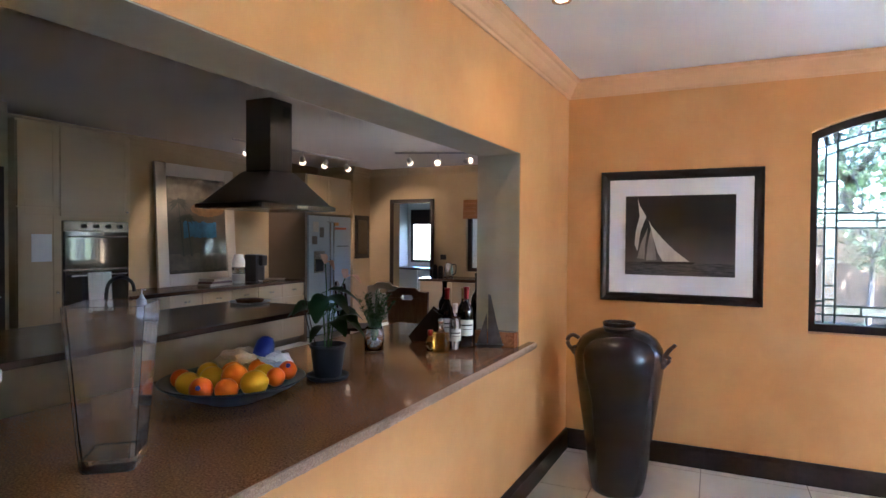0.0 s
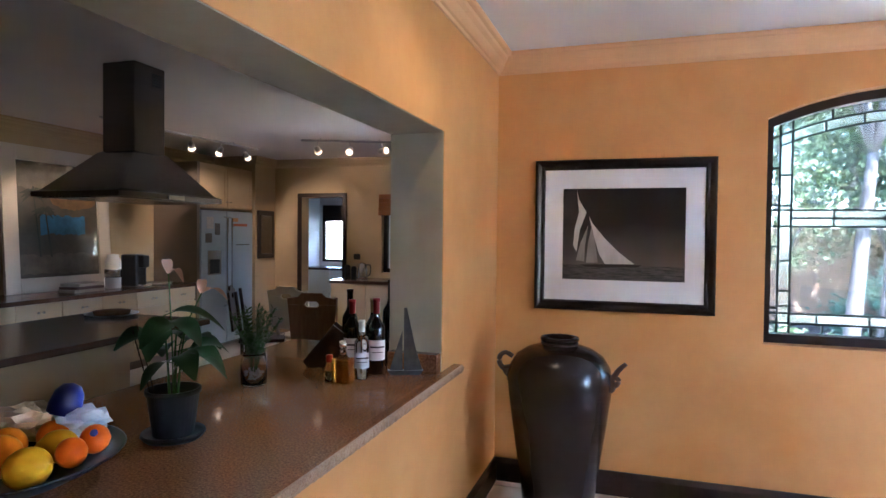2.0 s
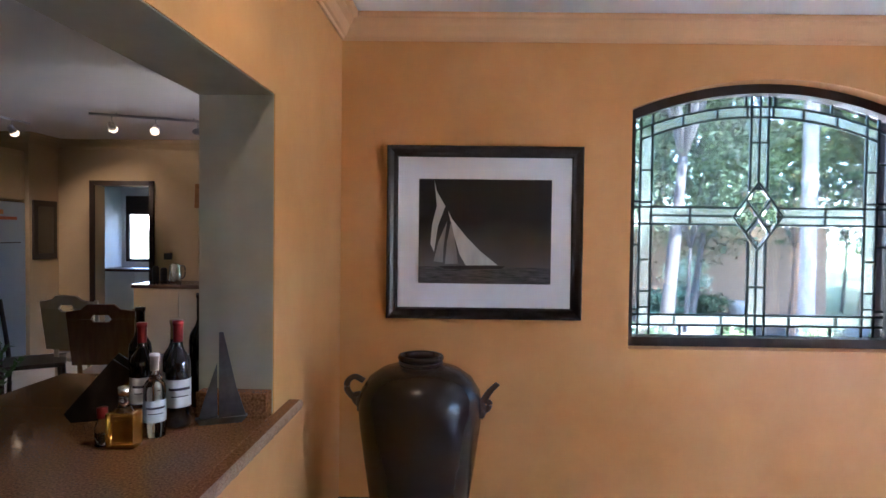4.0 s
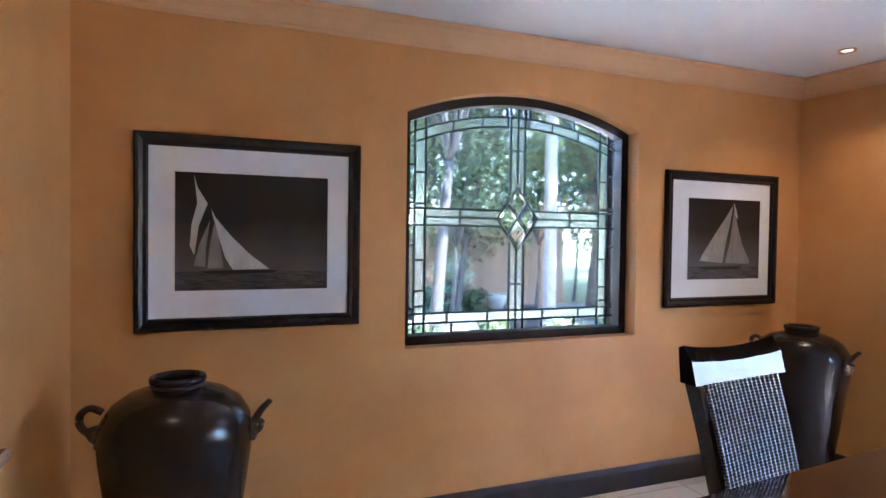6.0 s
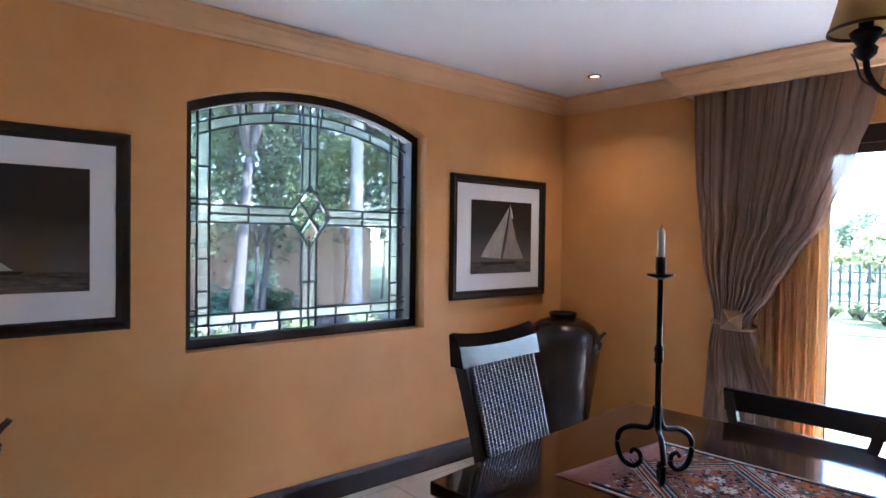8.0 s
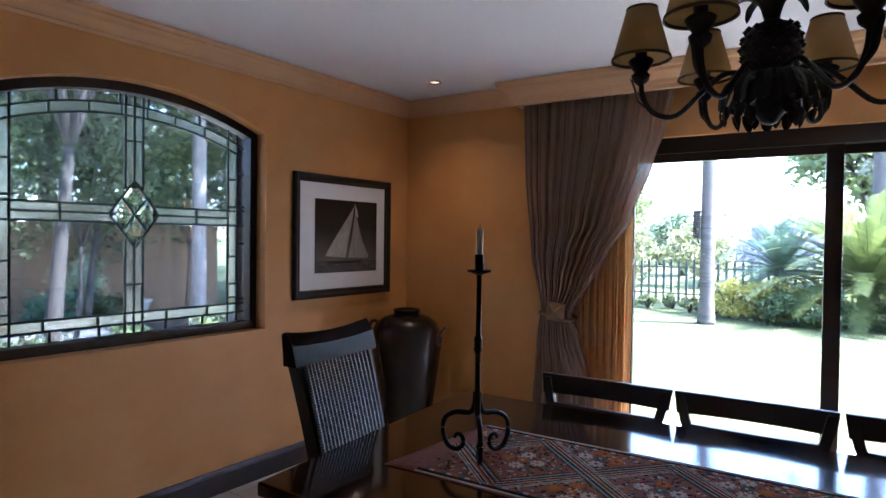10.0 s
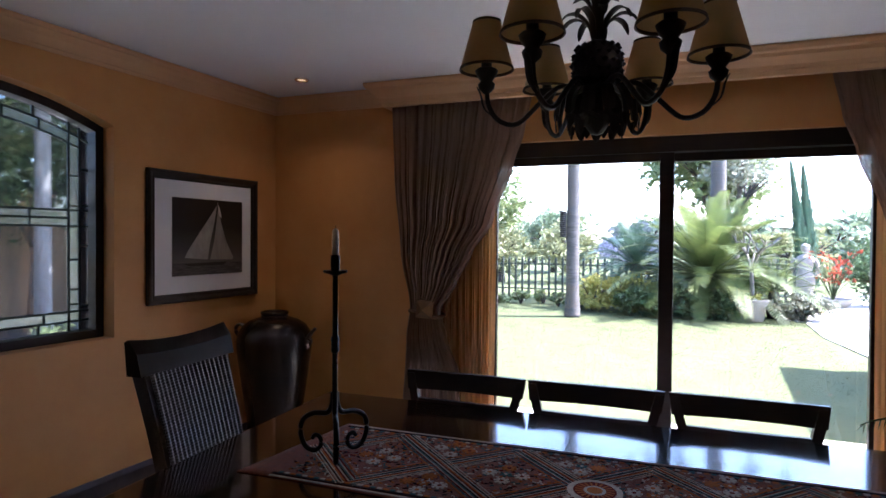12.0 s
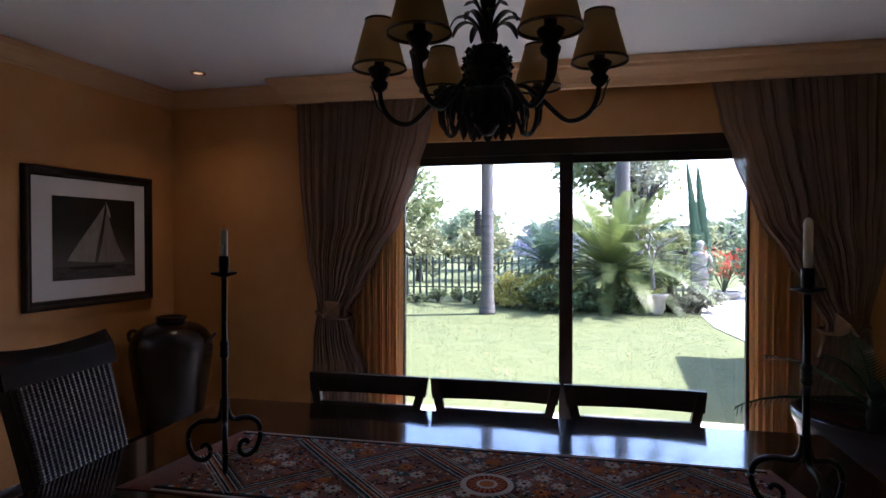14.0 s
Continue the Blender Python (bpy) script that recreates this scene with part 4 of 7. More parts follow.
def end_chair(m):
    """High-backed chair with a woven cane back; the back leans along +y, the seat is towards -y."""
    ch = empty("dining_chair", m, "dark wooden dining chair with a high woven cane back", "chair")
    lean = lambda z: 0.0 + 0.16 * max(0, (z - 0.46) / 0.68) ** 1.35
    for s in (-1, 1):
        pts = [(s * 0.182, -0.01, 0.0), (s * 0.182, 0.0, 0.45)] + [(s * (0.182 + 0.05 * (z - 0.45)), lean(z), z) for z in (0.6, 0.75, 0.9, 1.0, 1.045)]
        bm = bmesh.new()
        rings = []
        for p in smooth_line(pts, 4):
            rings.append([bm.verts.new((p.x + dx, p.y + dy, p.z)) for dx, dy in ((-0.017, -0.004), (0.017, -0.004), (0.017, 0.055), (-0.017, 0.055))])
        for a, b in zip(rings, rings[1:]):
            for k in range(4):
                bm.faces.new((a[k], a[(k + 1) % 4], b[(k + 1) % 4], b[k]))
        bm.faces.new(rings[0][::-1])
        bm.faces.new(rings[-1])
        part("back_post", bm, M["cane"], ch)
        part("front_leg", box(s * 0.20 - 0.02, s * 0.20 + 0.02, -0.45, -0.41, 0, 0.42, 0.004), M["dark_wood"], ch)
    # curved top rail
    bm = bmesh.new()
    rows_ = []
    for i in range(15):
        x = -0.255 + 0.510 * i / 14
        bow = 0.005 * (1 - (x / 0.255) ** 2)
        hump = 0.022 * (x / 0.255) ** 2
        r = []
        for z, y in ((1.030, lean(1.03) - 0.016), (1.060, lean(1.03) - 0.0088), (1.098 + 0.6 * hump, lean(1.03) + 0.0003 + 0.14 * hump), (1.140 + hump, lean(1.13) + 0.010), (1.130 + hump, lean(1.13) + 0.030), (1.030, lean(1.03) + 0.050)):
            r.append(bm.verts.new((x, y + bow, z)))
        rows_.append(r)
    for a, b in zip(rows_, rows_[1:]):
        for k in range(6):
            bm.faces.new((a[k], a[(k + 1) % 6], b[(k + 1) % 6], b[k]))
    bm.faces.new(rows_[0][::-1])
    bm.faces.new(rows_[-1])
    bmesh.ops.recalc_face_normals(bm, faces=bm.faces)
    part("top_rail", bm, M["rail_gloss"], ch, "glossy dark curved top rail", smooth=False)
    # woven back: beaded upright cords in turn before and behind the weft
    for name, mt, shift in (("woven_back", M["cane_pale"], 0.0), ("woven_core", M["cane"], 0.0)):
        bm = bmesh.new()
        if name == "woven_back":
            n = 18
            for i in range(n):
                x = -0.187 + 0.374 * i / (n - 1)
                pts = []
                for j in range(113):
                    z = 0.45 + 0.58 * j / 112
                    bow = 0.026 * (1 - (x / 0.23) ** 2) * (z - 0.45) / 0.58
                    pts.append((x * (1 + 0.10 * (z - 0.45)), lean(z) - 0.021 + bow, z))
                add_tube(bm, pts, lambda q: (0.0098, 0.0078)[round(q * 112) % 2], 6)
        else:
            for j in range(29):
                z = 0.455 + 0.57 * j / 28
                pts = [(x * (1 + 0.10 * (z - 0.45)), lean(z) - 0.010 + 0.026 * (1 - (x / 0.23) ** 2) * (z - 0.45) / 0.58, z) for x in [-0.190 + 0.380 * q / 12 for q in range(13)]]
                add_tube(bm, pts, 0.0078, 5)
        tagged(part(name, bm, mt, ch, "woven cane back"), kind="stuff")
    part("seat", box(-0.225, 0.225, -0.46, 0.0, 0.42, 0.47, 0.012), M["cane"], ch, "woven cane seat")
    part("back_lining", bm_lining(lean), M["cane"], ch)
    return ch


def bm_lining(lean):
    bm = bmesh.new()
    g = []
    for j in range(13):
        z = 0.45 + 0.585 * j / 12
        r = []
        for i in range(13):
            x = -0.188 + 0.376 * i / 12
            r.append(bm.verts.new((x * (1 + 0.1 * (z - 0.45)), lean(z) - 0.002 + 0.026 * (1 - (x / 0.23) ** 2) * (z - 0.45) / 0.58, z)))
        g.append(r)
    for a, b in zip(g, g[1:]):
        for i in range(12):
            bm.faces.new((a[i], a[i + 1], b[i + 1], b[i]))
    geom = bmesh.ops.extrude_face_region(bm, geom=list(bm.faces))["geom"]
    bmesh.ops.translate(bm, vec=(0, 0.012, 0), verts=[v for v in geom if isinstance(v, bmesh.types.BMVert)])
    return bm


end_chair(pose(2.380, 3.715, 0, 0, 0, 7))


def side_chair(m):
    """Low-backed chair with an open back between two rails; the back is at +x, leaning outwards."""
    ch = empty("side_chair", m, "dark wooden dining chair with a low open back at the table", "chair", "chairs along the table")
    lean = lambda z: 0.10 * max(0, (z - 0.45) / 0.46)
    for s in (-1, 1):
        bm = bmesh.new()
        rings = []
        for z in (0, 0.45, 0.57, 0.69, 0.78, 0.854):
            flare = 0.0 if z < 0.67 else 0.050 * (z - 0.67) / 0.19
            y = s * (0.236 + flare)
            rings.append([bm.verts.new((lean(z) + dx, y + dy, z)) for dx, dy in ((-0.016, -0.02), (0.016, -0.02), (0.016, 0.02), (-0.016, 0.02))])
        for a, b in zip(rings, rings[1:]):
            for k in range(4):
                bm.faces.new((a[k], a[(k + 1) % 4], b[(k + 1) % 4], b[k]))
        bm.faces.new(rings[0][::-1])
        bm.faces.new(rings[-1])
        part("back_post", bm, M["dark_wood"], ch)
        part("front_leg", box(-0.44, -0.40, s * 0.20 - 0.02, s * 0.20 + 0.02, 0, 0.42, 0.004), M["dark_wood"], ch)
    for name, za, zb, half in (("top_rail", 0.778, 0.862, 0.305), ("lower_rail", 0.655, 0.732, 0.249)):
        bm = bmesh.new()
        rows_ = []
        for i in range(13):
            k = -1 + 2 * i / 12
            bow = 0.028 * (1 - k * k) if name == "top_rail" else 0.012 * (1 - k * k)
            rows_.append([bm.verts.new((lean(z) + dx + bow, k * (half - (0.012 if z == za and name == "top_rail" else 0)), z + (0.006 * k * k if z == zb else 0))) for dx, z in ((-0.014, za), (0.012, za), (0.012, zb), (-0.014, zb))])
        for a, b in zip(rows_, rows_[1:]):
            for q in range(4):
                bm.faces.new((a[q], a[(q + 1) % 4], b[(q + 1) % 4], b[q]))
        bm.faces.new(rows_[0][::-1])
        bm.faces.new(rows_[-1])
        part(name, bm, M["dark_wood"], ch)
    part("seat", box(-0.45, 0.02, -0.23, 0.23, 0.42, 0.465, 0.012), M["cane"], ch, "woven cane seat")
    return ch


first = side_chair(TABLE @ pose(0.73, 0.645, 0))
for ly in (0.025, -0.600):
    copy_thing(first, TABLE @ pose(0.73, ly, 0))

# ---- chandelier ----
chandelier = empty("chandelier", pose(2.661, 2.302, 0, 0, 0, 0), "dark iron pineapple chandelier with six mustard shades", "chandelier")
ZB = 1.882
part("pineapple", lathe([(0.0, ZB + 0.150), (0.045, ZB + 0.155), (0.072, ZB + 0.188), (0.080, ZB + 0.225), (0.075, ZB + 0.262), (0.056, ZB + 0.292), (0.026, ZB + 0.307), (0, ZB + 0.310)], 28), M["rust_iron"], chandelier, smooth=True)
bm = bmesh.new()
for r_ in range(5):
    for k in range(14):
        an = 2 * math.pi * (k + 0.5 * (r_ % 2)) / 14
        z = ZB + 0.175 + 0.027 * r_
        rr = (0.068, 0.078, 0.082, 0.078, 0.068)[r_]
        add_lathe(bm, [(0.0, -0.010), (0.011, 0.0), (0.0, 0.010)], 6, pose(rr * math.cos(an), rr * math.sin(an), z))
tagged(part("pineapple_skin", bm, M["rust_iron"], chandelier), kind="stuff")
part("stem", tube([(0, 0, ZB + 0.10), (0, 0, CEIL - 0.02)], 0.011, 10), M["rust_iron"], chandelier)
part("ceiling_rose", lathe([(0.0, CEIL - 0.05), (0.03, CEIL - 0.045), (0.06, CEIL - 0.015), (0.062, CEIL - 0.001), (0, CEIL - 0.001)], 24), M["rust_iron"], chandelier, smooth=True)


def blade(bm, line, width, curl=0.25):
    """A curved metal leaf along a line, widest in the middle."""
    pts = [Vector(p) for p in line]
    n = len(pts)
    grid = []
    for i, p in enumerate(pts):
        d = (pts[min(i + 1, n - 1)] - pts[max(i - 1, 0)]).normalized()
        side = d.cross(Vector((0, 0, 1)))
        if side.length < 1e-3:
            side = Vector((-p.y, p.x, 0))
        side.normalize()
        up = side.cross(d).normalized()
        k = i / (n - 1)
        w = width * (0.35 + 1.6 * k) * (1 - k) ** 0.55 if k < 1 else 0.0005
        grid.append([bm.verts.new(p - side * w + up * curl * w), bm.verts.new(p), bm.verts.new(p + side * w + up * curl * w)])
    for a, b in zip(grid, grid[1:]):
        bm.faces.new((a[0], a[1], b[1], b[0]))
        bm.faces.new((a[1], a[2], b[2], b[1]))


def leaf_ring(name, n, lines, width, phase=0.0):
    for k in range(n):
        an = 2 * math.pi * k / n + phase
        bm = bmesh.new()
        blade(bm, smooth_line([(r * math.cos(an), r * math.sin(an), z) for r, z in lines], 4), width)
        ob = part(name, bm, M["rust_iron"], chandelier)
        thicken(ob, 0.003)


leaf_ring("crown_leaf", 9, [(0.018, ZB + 0.315), (0.035, ZB + 0.365), (0.075, ZB + 0.392), (0.112, ZB + 0.382), (0.132, ZB + 0.350)], 0.016)
leaf_ring("crown_leaf", 7, [(0.012, ZB + 0.345), (0.024, ZB + 0.415), (0.058, ZB + 0.462), (0.098, ZB + 0.462)], 0.014, 0.3)
leaf_ring("crown_leaf", 6, [(0.011, ZB + 0.39), (0.018, ZB + 0.48), (0.034, ZB + 0.55), (0.058, ZB + 0.585)], 0.014, 0.6)
leaf_ring("skirt_leaf", 14, [(0.030, ZB + 0.150), (0.085, ZB + 0.146), (0.122, ZB + 0.115), (0.136, ZB + 0.060), (0.130, ZB + 0.010)], 0.026)
leaf_ring("skirt_leaf", 10, [(0.025, ZB + 0.140), (0.065, ZB + 0.125), (0.092, ZB + 0.085), (0.096, ZB + 0.030), (0.084, ZB - 0.010)], 0.026, 0.2)
part("skirt_core", lathe([(0.0, ZB - 0.002), (0.020, ZB + 0.004), (0.052, ZB + 0.05), (0.056, ZB + 0.11), (0.035, ZB + 0.150), (0, ZB + 0.15)], 20), M["rust_iron"], chandelier, smooth=True)
for k in range(6):
    an = radians(60 * k + 41.5)
    ca, sa = math.cos(an), math.sin(an)
    P = lambda r, z, t=0.0: (r * ca - t * sa, r * sa + t * ca, ZB + z)
    part("arm", tube(smooth_line([P(0.05, 0.155), P(0.12, 0.165), P(0.18, 0.120), P(0.26, 0.048), P(0.325, 0.060), P(0.362, 0.115), P(0.370, 0.19)], 6), 0.0085, 8), M["rust_iron"], chandelier, smooth=True)
    bm = bmesh.new()
    blade(bm, smooth_line([P(0.345, 0.075), P(0.378, 0.105), P(0.390, 0.15), P(0.402, 0.18)], 4), 0.015)
    thicken(part("arm_leaf", bm, M["rust_iron"], chandelier), 0.003)
    cup = part("candle_cup", lathe([(0.010, 0.19), (0.026, 0.205), (0.030, 0.222), (0.020, 0.232), (0.034, 0.252), (0.040, 0.268), (0.032, 0.275), (0.018, 0.278), (0.018, 0.31), (0, 0.31)], 18), M["rust_iron"], chandelier, smooth=True)
    cup.location = (0.370 * ca, 0.370 * sa, ZB - 0.035)
    shade = part("shade", lathe([(0.0905, 0.272), (0.092, 0.272), (0.048, 0.436), (0.0465, 0.436)], 36), M["shade"], chandelier, "mustard fabric lamp shade", smooth=True)
    shade.location = (0.370 * ca, 0.370 * sa, ZB - 0.035)
    trim = part("trim", lathe([(0.0895, 0.270), (0.0945, 0.270), (0.0925, 0.279), (0.0885, 0.279)], 36), M["shade_trim"], shade)
    trim2 = part("trim", lathe([(0.0455, 0.430), (0.0505, 0.430), (0.0495, 0.438), (0.0455, 0.438)], 36), M["shade_trim"], shade)

# ---- recessed downlights ----


def downlight(x, y, power):
    d = empty("downlight", pose(x, y, CEIL), "recessed ceiling downlight, lit warm", "downlight", "ceiling downlights")
    part("ring", lathe([(0.030, -0.002), (0.034, -0.006), (0.044, -0.007), (0.048, -0.002), (0.048, 0.0), (0.030, 0.0)], 28), M["chrome"], d, smooth=True)
    part("lamp", lathe([(0, -0.0015), (0.030, -0.0015), (0.030, -0.0005), (0, -0.0005)], 20), M["lamp_glow"], d)
    spot_light("downlight_beam", (x, y, CEIL - 0.012), (x, y, 0), power, WARM, 120, 1.0, 0.04)


downlight(0.30, 3.66, 0.25)
downlight(3.94, 4.555, 0.7)

# ---- serving counter and what stands on it ----
counter = empty("serving_counter", WEST, "brown speckled granite serving counter in the wall opening", "counter")
part("worktop", box(-1.09, 0.0, -5.28, -1.036, COUNTER - 0.038, COUNTER, 0.004), M["granite"], counter)
bm = bmesh.new()
rng = random.Random(61)
lip = []
for k in range(443):
    y = -5.28 + 0.01 * k
    lip.append([bm.verts.new((x + rough * rng.uniform(-1, 1), y, COUNTER + z + 0.6 * rough * rng.uniform(-1, 1))) for x, z, rough in (
        (0.0005, -0.038, 0.0), (0.042, -0.038, 0.002), (0.050, -0.030, 0.0026), (0.053, -0.020, 0.0028), (0.052, -0.010, 0.0026), (0.047, -0.002, 0.0018), (0.040, 0.0, 0.0), (0.0005, 0.0, 0.0))])
for a, b in zip(lip, lip[1:]):
    for k in range(8):
        bm.faces.new((a[k], a[(k + 1) % 8], b[(k + 1) % 8], b[k]))
bm.faces.new(lip[0][::-1])
bm.faces.new(lip[-1])
part("front_lip", bm, M["granite_edge"], counter, "rough-cut granite front edge")
part("lip_top", box(0.002, 0.041, -5.28, -0.864, COUNTER - 0.006, COUNTER + 0.0012), M["granite"], counter)
part("upstand", box(-0.245, -0.004, -1.095, -1.036, COUNTER, COUNTER + 0.085, 0.004), M["granite"], counter, "granite ledge at the opening's end")
part("worktop_end", box(-1.09, -0.266, -1.035, -0.55, COUNTER - 0.038, COUNTER, 0.004), M["granite"], counter)
part("base_panel", box(-1.0, -0.27, -5.28, -0.6, 0, COUNTER - 0.039), M["cabinet_dark"], counter, "taupe panelled base")

# fruit bowl
bowl = empty("fruit_bowl", pose(-0.68, 2.60, COUNTER), "shallow dark blue-black bowl on the counter, full of fruit", "bowl")
part("bowl_body", lathe([(0, 0), (0.10, 0), (0.11, 0.006), (0.17, 0.028), (0.225, 0.055), (0.262, 0.078), (0.266, 0.082), (0.260, 0.084), (0.215, 0.064), (0.15, 0.036), (0.09, 0.018), (0, 0.014)], 56), mat("dark_blue_glaze", (0.012, 0.02, 0.035), 0.3, vary=0.4, scale=12, coat=0.3), bowl, smooth=True)
peel = dict(bump=0.06, bscale=160, spec=0.22)
M["orange_peel"] = mat("orange_peel", (0.95, 0.27, 0.004), 0.33, second=(0.86, 0.17, 0.003), scale=9, **peel)
M["lemon_peel"] = mat("lemon_peel", (0.95, 0.54, 0.010), 0.33, second=(0.90, 0.42, 0.006), scale=9, **peel)
M["mandarin_peel"] = mat("mandarin_peel", (0.95, 0.19, 0.003), 0.33, second=(0.84, 0.12, 0.003), scale=9, **peel)
FRUIT = [
    ("mandarin", -0.185, -0.03, 0.088, 0.038), ("lemon", -0.135, -0.085, 0.085, 0.045), ("mandarin", -0.055, -0.165, 0.085, 0.042), ("mandarin", 0.028, -0.150, 0.080, 0.041),
    ("lemon", 0.112, -0.105, 0.093, 0.050), ("mandarin", 0.165, -0.02, 0.095, 0.036), ("mandarin", 0.195, 0.035, 0.108, 0.036), ("orange", 0.02, -0.045, 0.100, 0.050),
    ("lemon", -0.075, -0.015, 0.090, 0.046), ("orange", -0.03, 0.075, 0.085, 0.046), ("lemon", 0.10, 0.06, 0.085, 0.044), ("lemon", -0.13, 0.085, 0.085, 0.044), ("orange", 0.05, 0.14, 0.085, 0.042),
]
# the bowl's own left-to-right runs across the walker's first view
FB = pose(-0.68, 2.60, COUNTER, 0, 0, 25)
for kind, fx, fy, fz, fr in FRUIT:
    tilt = random.Random(int(1000 * (fx + 2 * fy))).uniform(0, 6)
    p = [(0.0, -fr)] + [(fr * math.cos(a), fr * math.sin(a) * 0.96) for a in [math.radians(d) for d in range(-75, 90, 15)]] + [(0, fr * 0.94)]
    if kind == "lemon":
        p = [(0.0, -1.22 * fr), (0.2 * fr, -1.12 * fr)] + [(fr * 0.93 * math.cos(a), fr * 1.02 * math.sin(a)) for a in [math.radians(d) for d in range(-60, 75, 15)]] + [(0.18 * fr, 1.12 * fr), (0, 1.2 * fr)]
    ob = part(kind, lathe(p, 24), M[kind + "_peel"], None, smooth=True, m=FB @ pose(fx, fy, fz - 0.005, 75 if kind == "lemon" else 20 * tilt, 15 * tilt, 60 * tilt))
    tagged(ob, "ripe " + {"lemon": "yellow lemon", "orange": "large orange", "mandarin": "deep orange mandarin"}[kind] + " piled in the bowl", "fruit", "fruit in the bowl")
for (fx, fy, fz) in ((-0.050, -0.205, 0.094), (0.205, 0.005, 0.128)):
    tagged(part("fruit_sticker", lathe([(0, 0), (0.009, 0), (0.008, 0.0015), (0, 0.002)], 14), mat("blue_sticker", (0.05, 0.06, 0.35), 0.5), None, m=FB @ pose(fx, fy, fz, 65, 0, 10)), "small blue sticker on a mandarin", "sticker", "fruit stickers")
# crumpled snack packets and a blue cap behind the fruit
for name, label, c, col_, sz in (("paper_packet", "crumpled cream paper packet in the bowl", (-0.035, 0.165, 0.115), (0.72, 0.52, 0.30), 0.085), ("foil_packet", "crumpled white and pale blue packet in the bowl", (0.10, 0.175, 0.105), (0.70, 0.75, 0.82), 0.07)):
    bm = bmesh.new()
    bmesh.ops.create_icosphere(bm, subdivisions=3, radius=1.0)
    for v in bm.verts:
        n = noise.noise(v.co * 2.3 + Vector(c) * 9)
        v.co = Vector((v.co.x * sz, v.co.y * sz * 0.7, v.co.z * sz * 0.55)) * (1 + 0.55 * n)
    tagged(part(name, bm, mat(name + "_print", col_, 0.45, vary=0.25, scale=14, bump=0.3, bscale=30), None, m=FB @ pose(*c)), label, "packet")
tagged(part("blue_cap", lathe([(0, 0), (0.040, 0), (0.041, 0.03), (0.036, 0.062), (0.022, 0.082), (0, 0.088)], 28), mat("blue_plastic", (0.008, 0.014, 0.17), 0.35), None, smooth=True, m=FB @ pose(0.055, 0.17, 0.125, -18, 12, 0)), "glossy dark blue plastic cap lying on the packets", "cap")

# tall square glass vase
vase = empty("glass_vase", pose(-0.50, 1.985, COUNTER, 0, 0, 38), "tall clear square glass vase standing on the counter", "vase")
bm = bmesh.new()
levels = [(0.064, 0.0, 0), (0.067, 0.012, 0), (0.074, 0.10, 0), (0.088, 0.30, 0), (0.098, 0.435, 0), (0.0945, 0.436, 1), (0.0845, 0.30, 1), (0.0705, 0.10, 1), (0.0625, 0.035, 1)]
rings = []
for half, z, _ in levels:
    c = 0.16 * half
    rings.append([bm.verts.new((x, y, z)) for x, y in ((half, -half + c), (half, half - c), (half - c, half), (-half + c, half), (-half, half - c), (-half, -half + c), (-half + c, -half), (half - c, -half))])
for a, b in zip(rings, rings[1:]):
    for k in range(8):
        bm.faces.new((a[k], a[(k + 1) % 8], b[(k + 1) % 8], b[k]))
bm.faces.new(rings[0][::-1])
bm.faces.new(rings[-1])
part("glass_body", bm, M["vase_glass"], vase)

# canister at the counter's end
can = empty("steel_canister", pose(-0.71, 1.735, COUNTER), "brushed steel canister with a white lid on the counter", "canister")
part("can_body", lathe([(0, 0), (0.07, 0), (0.072, 0.01), (0.072, 0.245), (0, 0.245)], 32), M["steel_dark"], can, smooth=True)
part("lid", lathe([(0.078, 0.245), (0.08, 0.25), (0.08, 0.272), (0.05, 0.285), (0.03, 0.305), (0.0, 0.31)], 32), M["white_plastic"], can, "white plastic lid", smooth=True)

# potted peace lily
M["leaf_dark"] = leaf_mat("dark_green_leaf", (0.035, 0.085, 0.03), (0.022, 0.055, 0.02), 0.35, 0.2)
M["leaf_mid"] = leaf_mat("mid_green_leaf", (0.07, 0.14, 0.04), (0.04, 0.09, 0.03), 0.45, 0.25)
M["soil"] = mat("dark_potting_soil", (0.03, 0.022, 0.016), 0.95, vary=0.5, scale=60, bump=0.6, bscale=80)
plant = empty("potted_plant", pose(-0.56, 3.03, COUNTER), "broad-leaved green plant in a black plastic pot on the counter", "plant")
part("saucer", lathe([(0, 0), (0.082, 0), (0.092, 0.012), (0.090, 0.020), (0.080, 0.012), (0, 0.010)], 32), M["black_plastic"], plant, smooth=True)
part("pot", lathe([(0, 0.011), (0.058, 0.011), (0.075, 0.135), (0.080, 0.136), (0.080, 0.150), (0.073, 0.150), (0.070, 0.125), (0, 0.124)], 32), M["black_plastic"], plant, smooth=True)
part("soil", lathe([(0, 0.127), (0.0695, 0.126), (0.0695, 0.124), (0, 0.124)], 20), M["soil"], plant)


def broad_leaf(bm, base, tip, width, droop, twist=0.0):
    base, tip = Vector(base), Vector(tip)
    n = 9
    grid = []
    d = tip - base
    side = d.cross(Vector((0, 0, 1)))
    if side.length < 1e-4:
        side = Vector((1, 0, 0))
    side.normalize()
    side.rotate(Matrix.Rotation(twist, 3, d.normalized()))
    for i in range(n + 1):
        k = i / n
        p = base + d * k + Vector((0, 0, droop * 4 * k * (1 - k) - droop * k * k))
        w = width * math.sin(math.pi * min(1, k * 0.93 + 0.05)) ** 0.75 * (1.15 - 0.45 * k) + 0.0006
        up = Vector((0, 0, 0.22 * w))
        grid.append([bm.verts.new(p - side * w + up), bm.verts.new(p - side * w * 0.5 + up * 0.35), bm.verts.new(p), bm.verts.new(p + side * w * 0.5 + up * 0.35), bm.verts.new(p + side * w + up)])
    for a, b in zip(grid, grid[1:]):
        for j in range(4):
            bm.faces.new((a[j], a[j + 1], b[j + 1], b[j]))


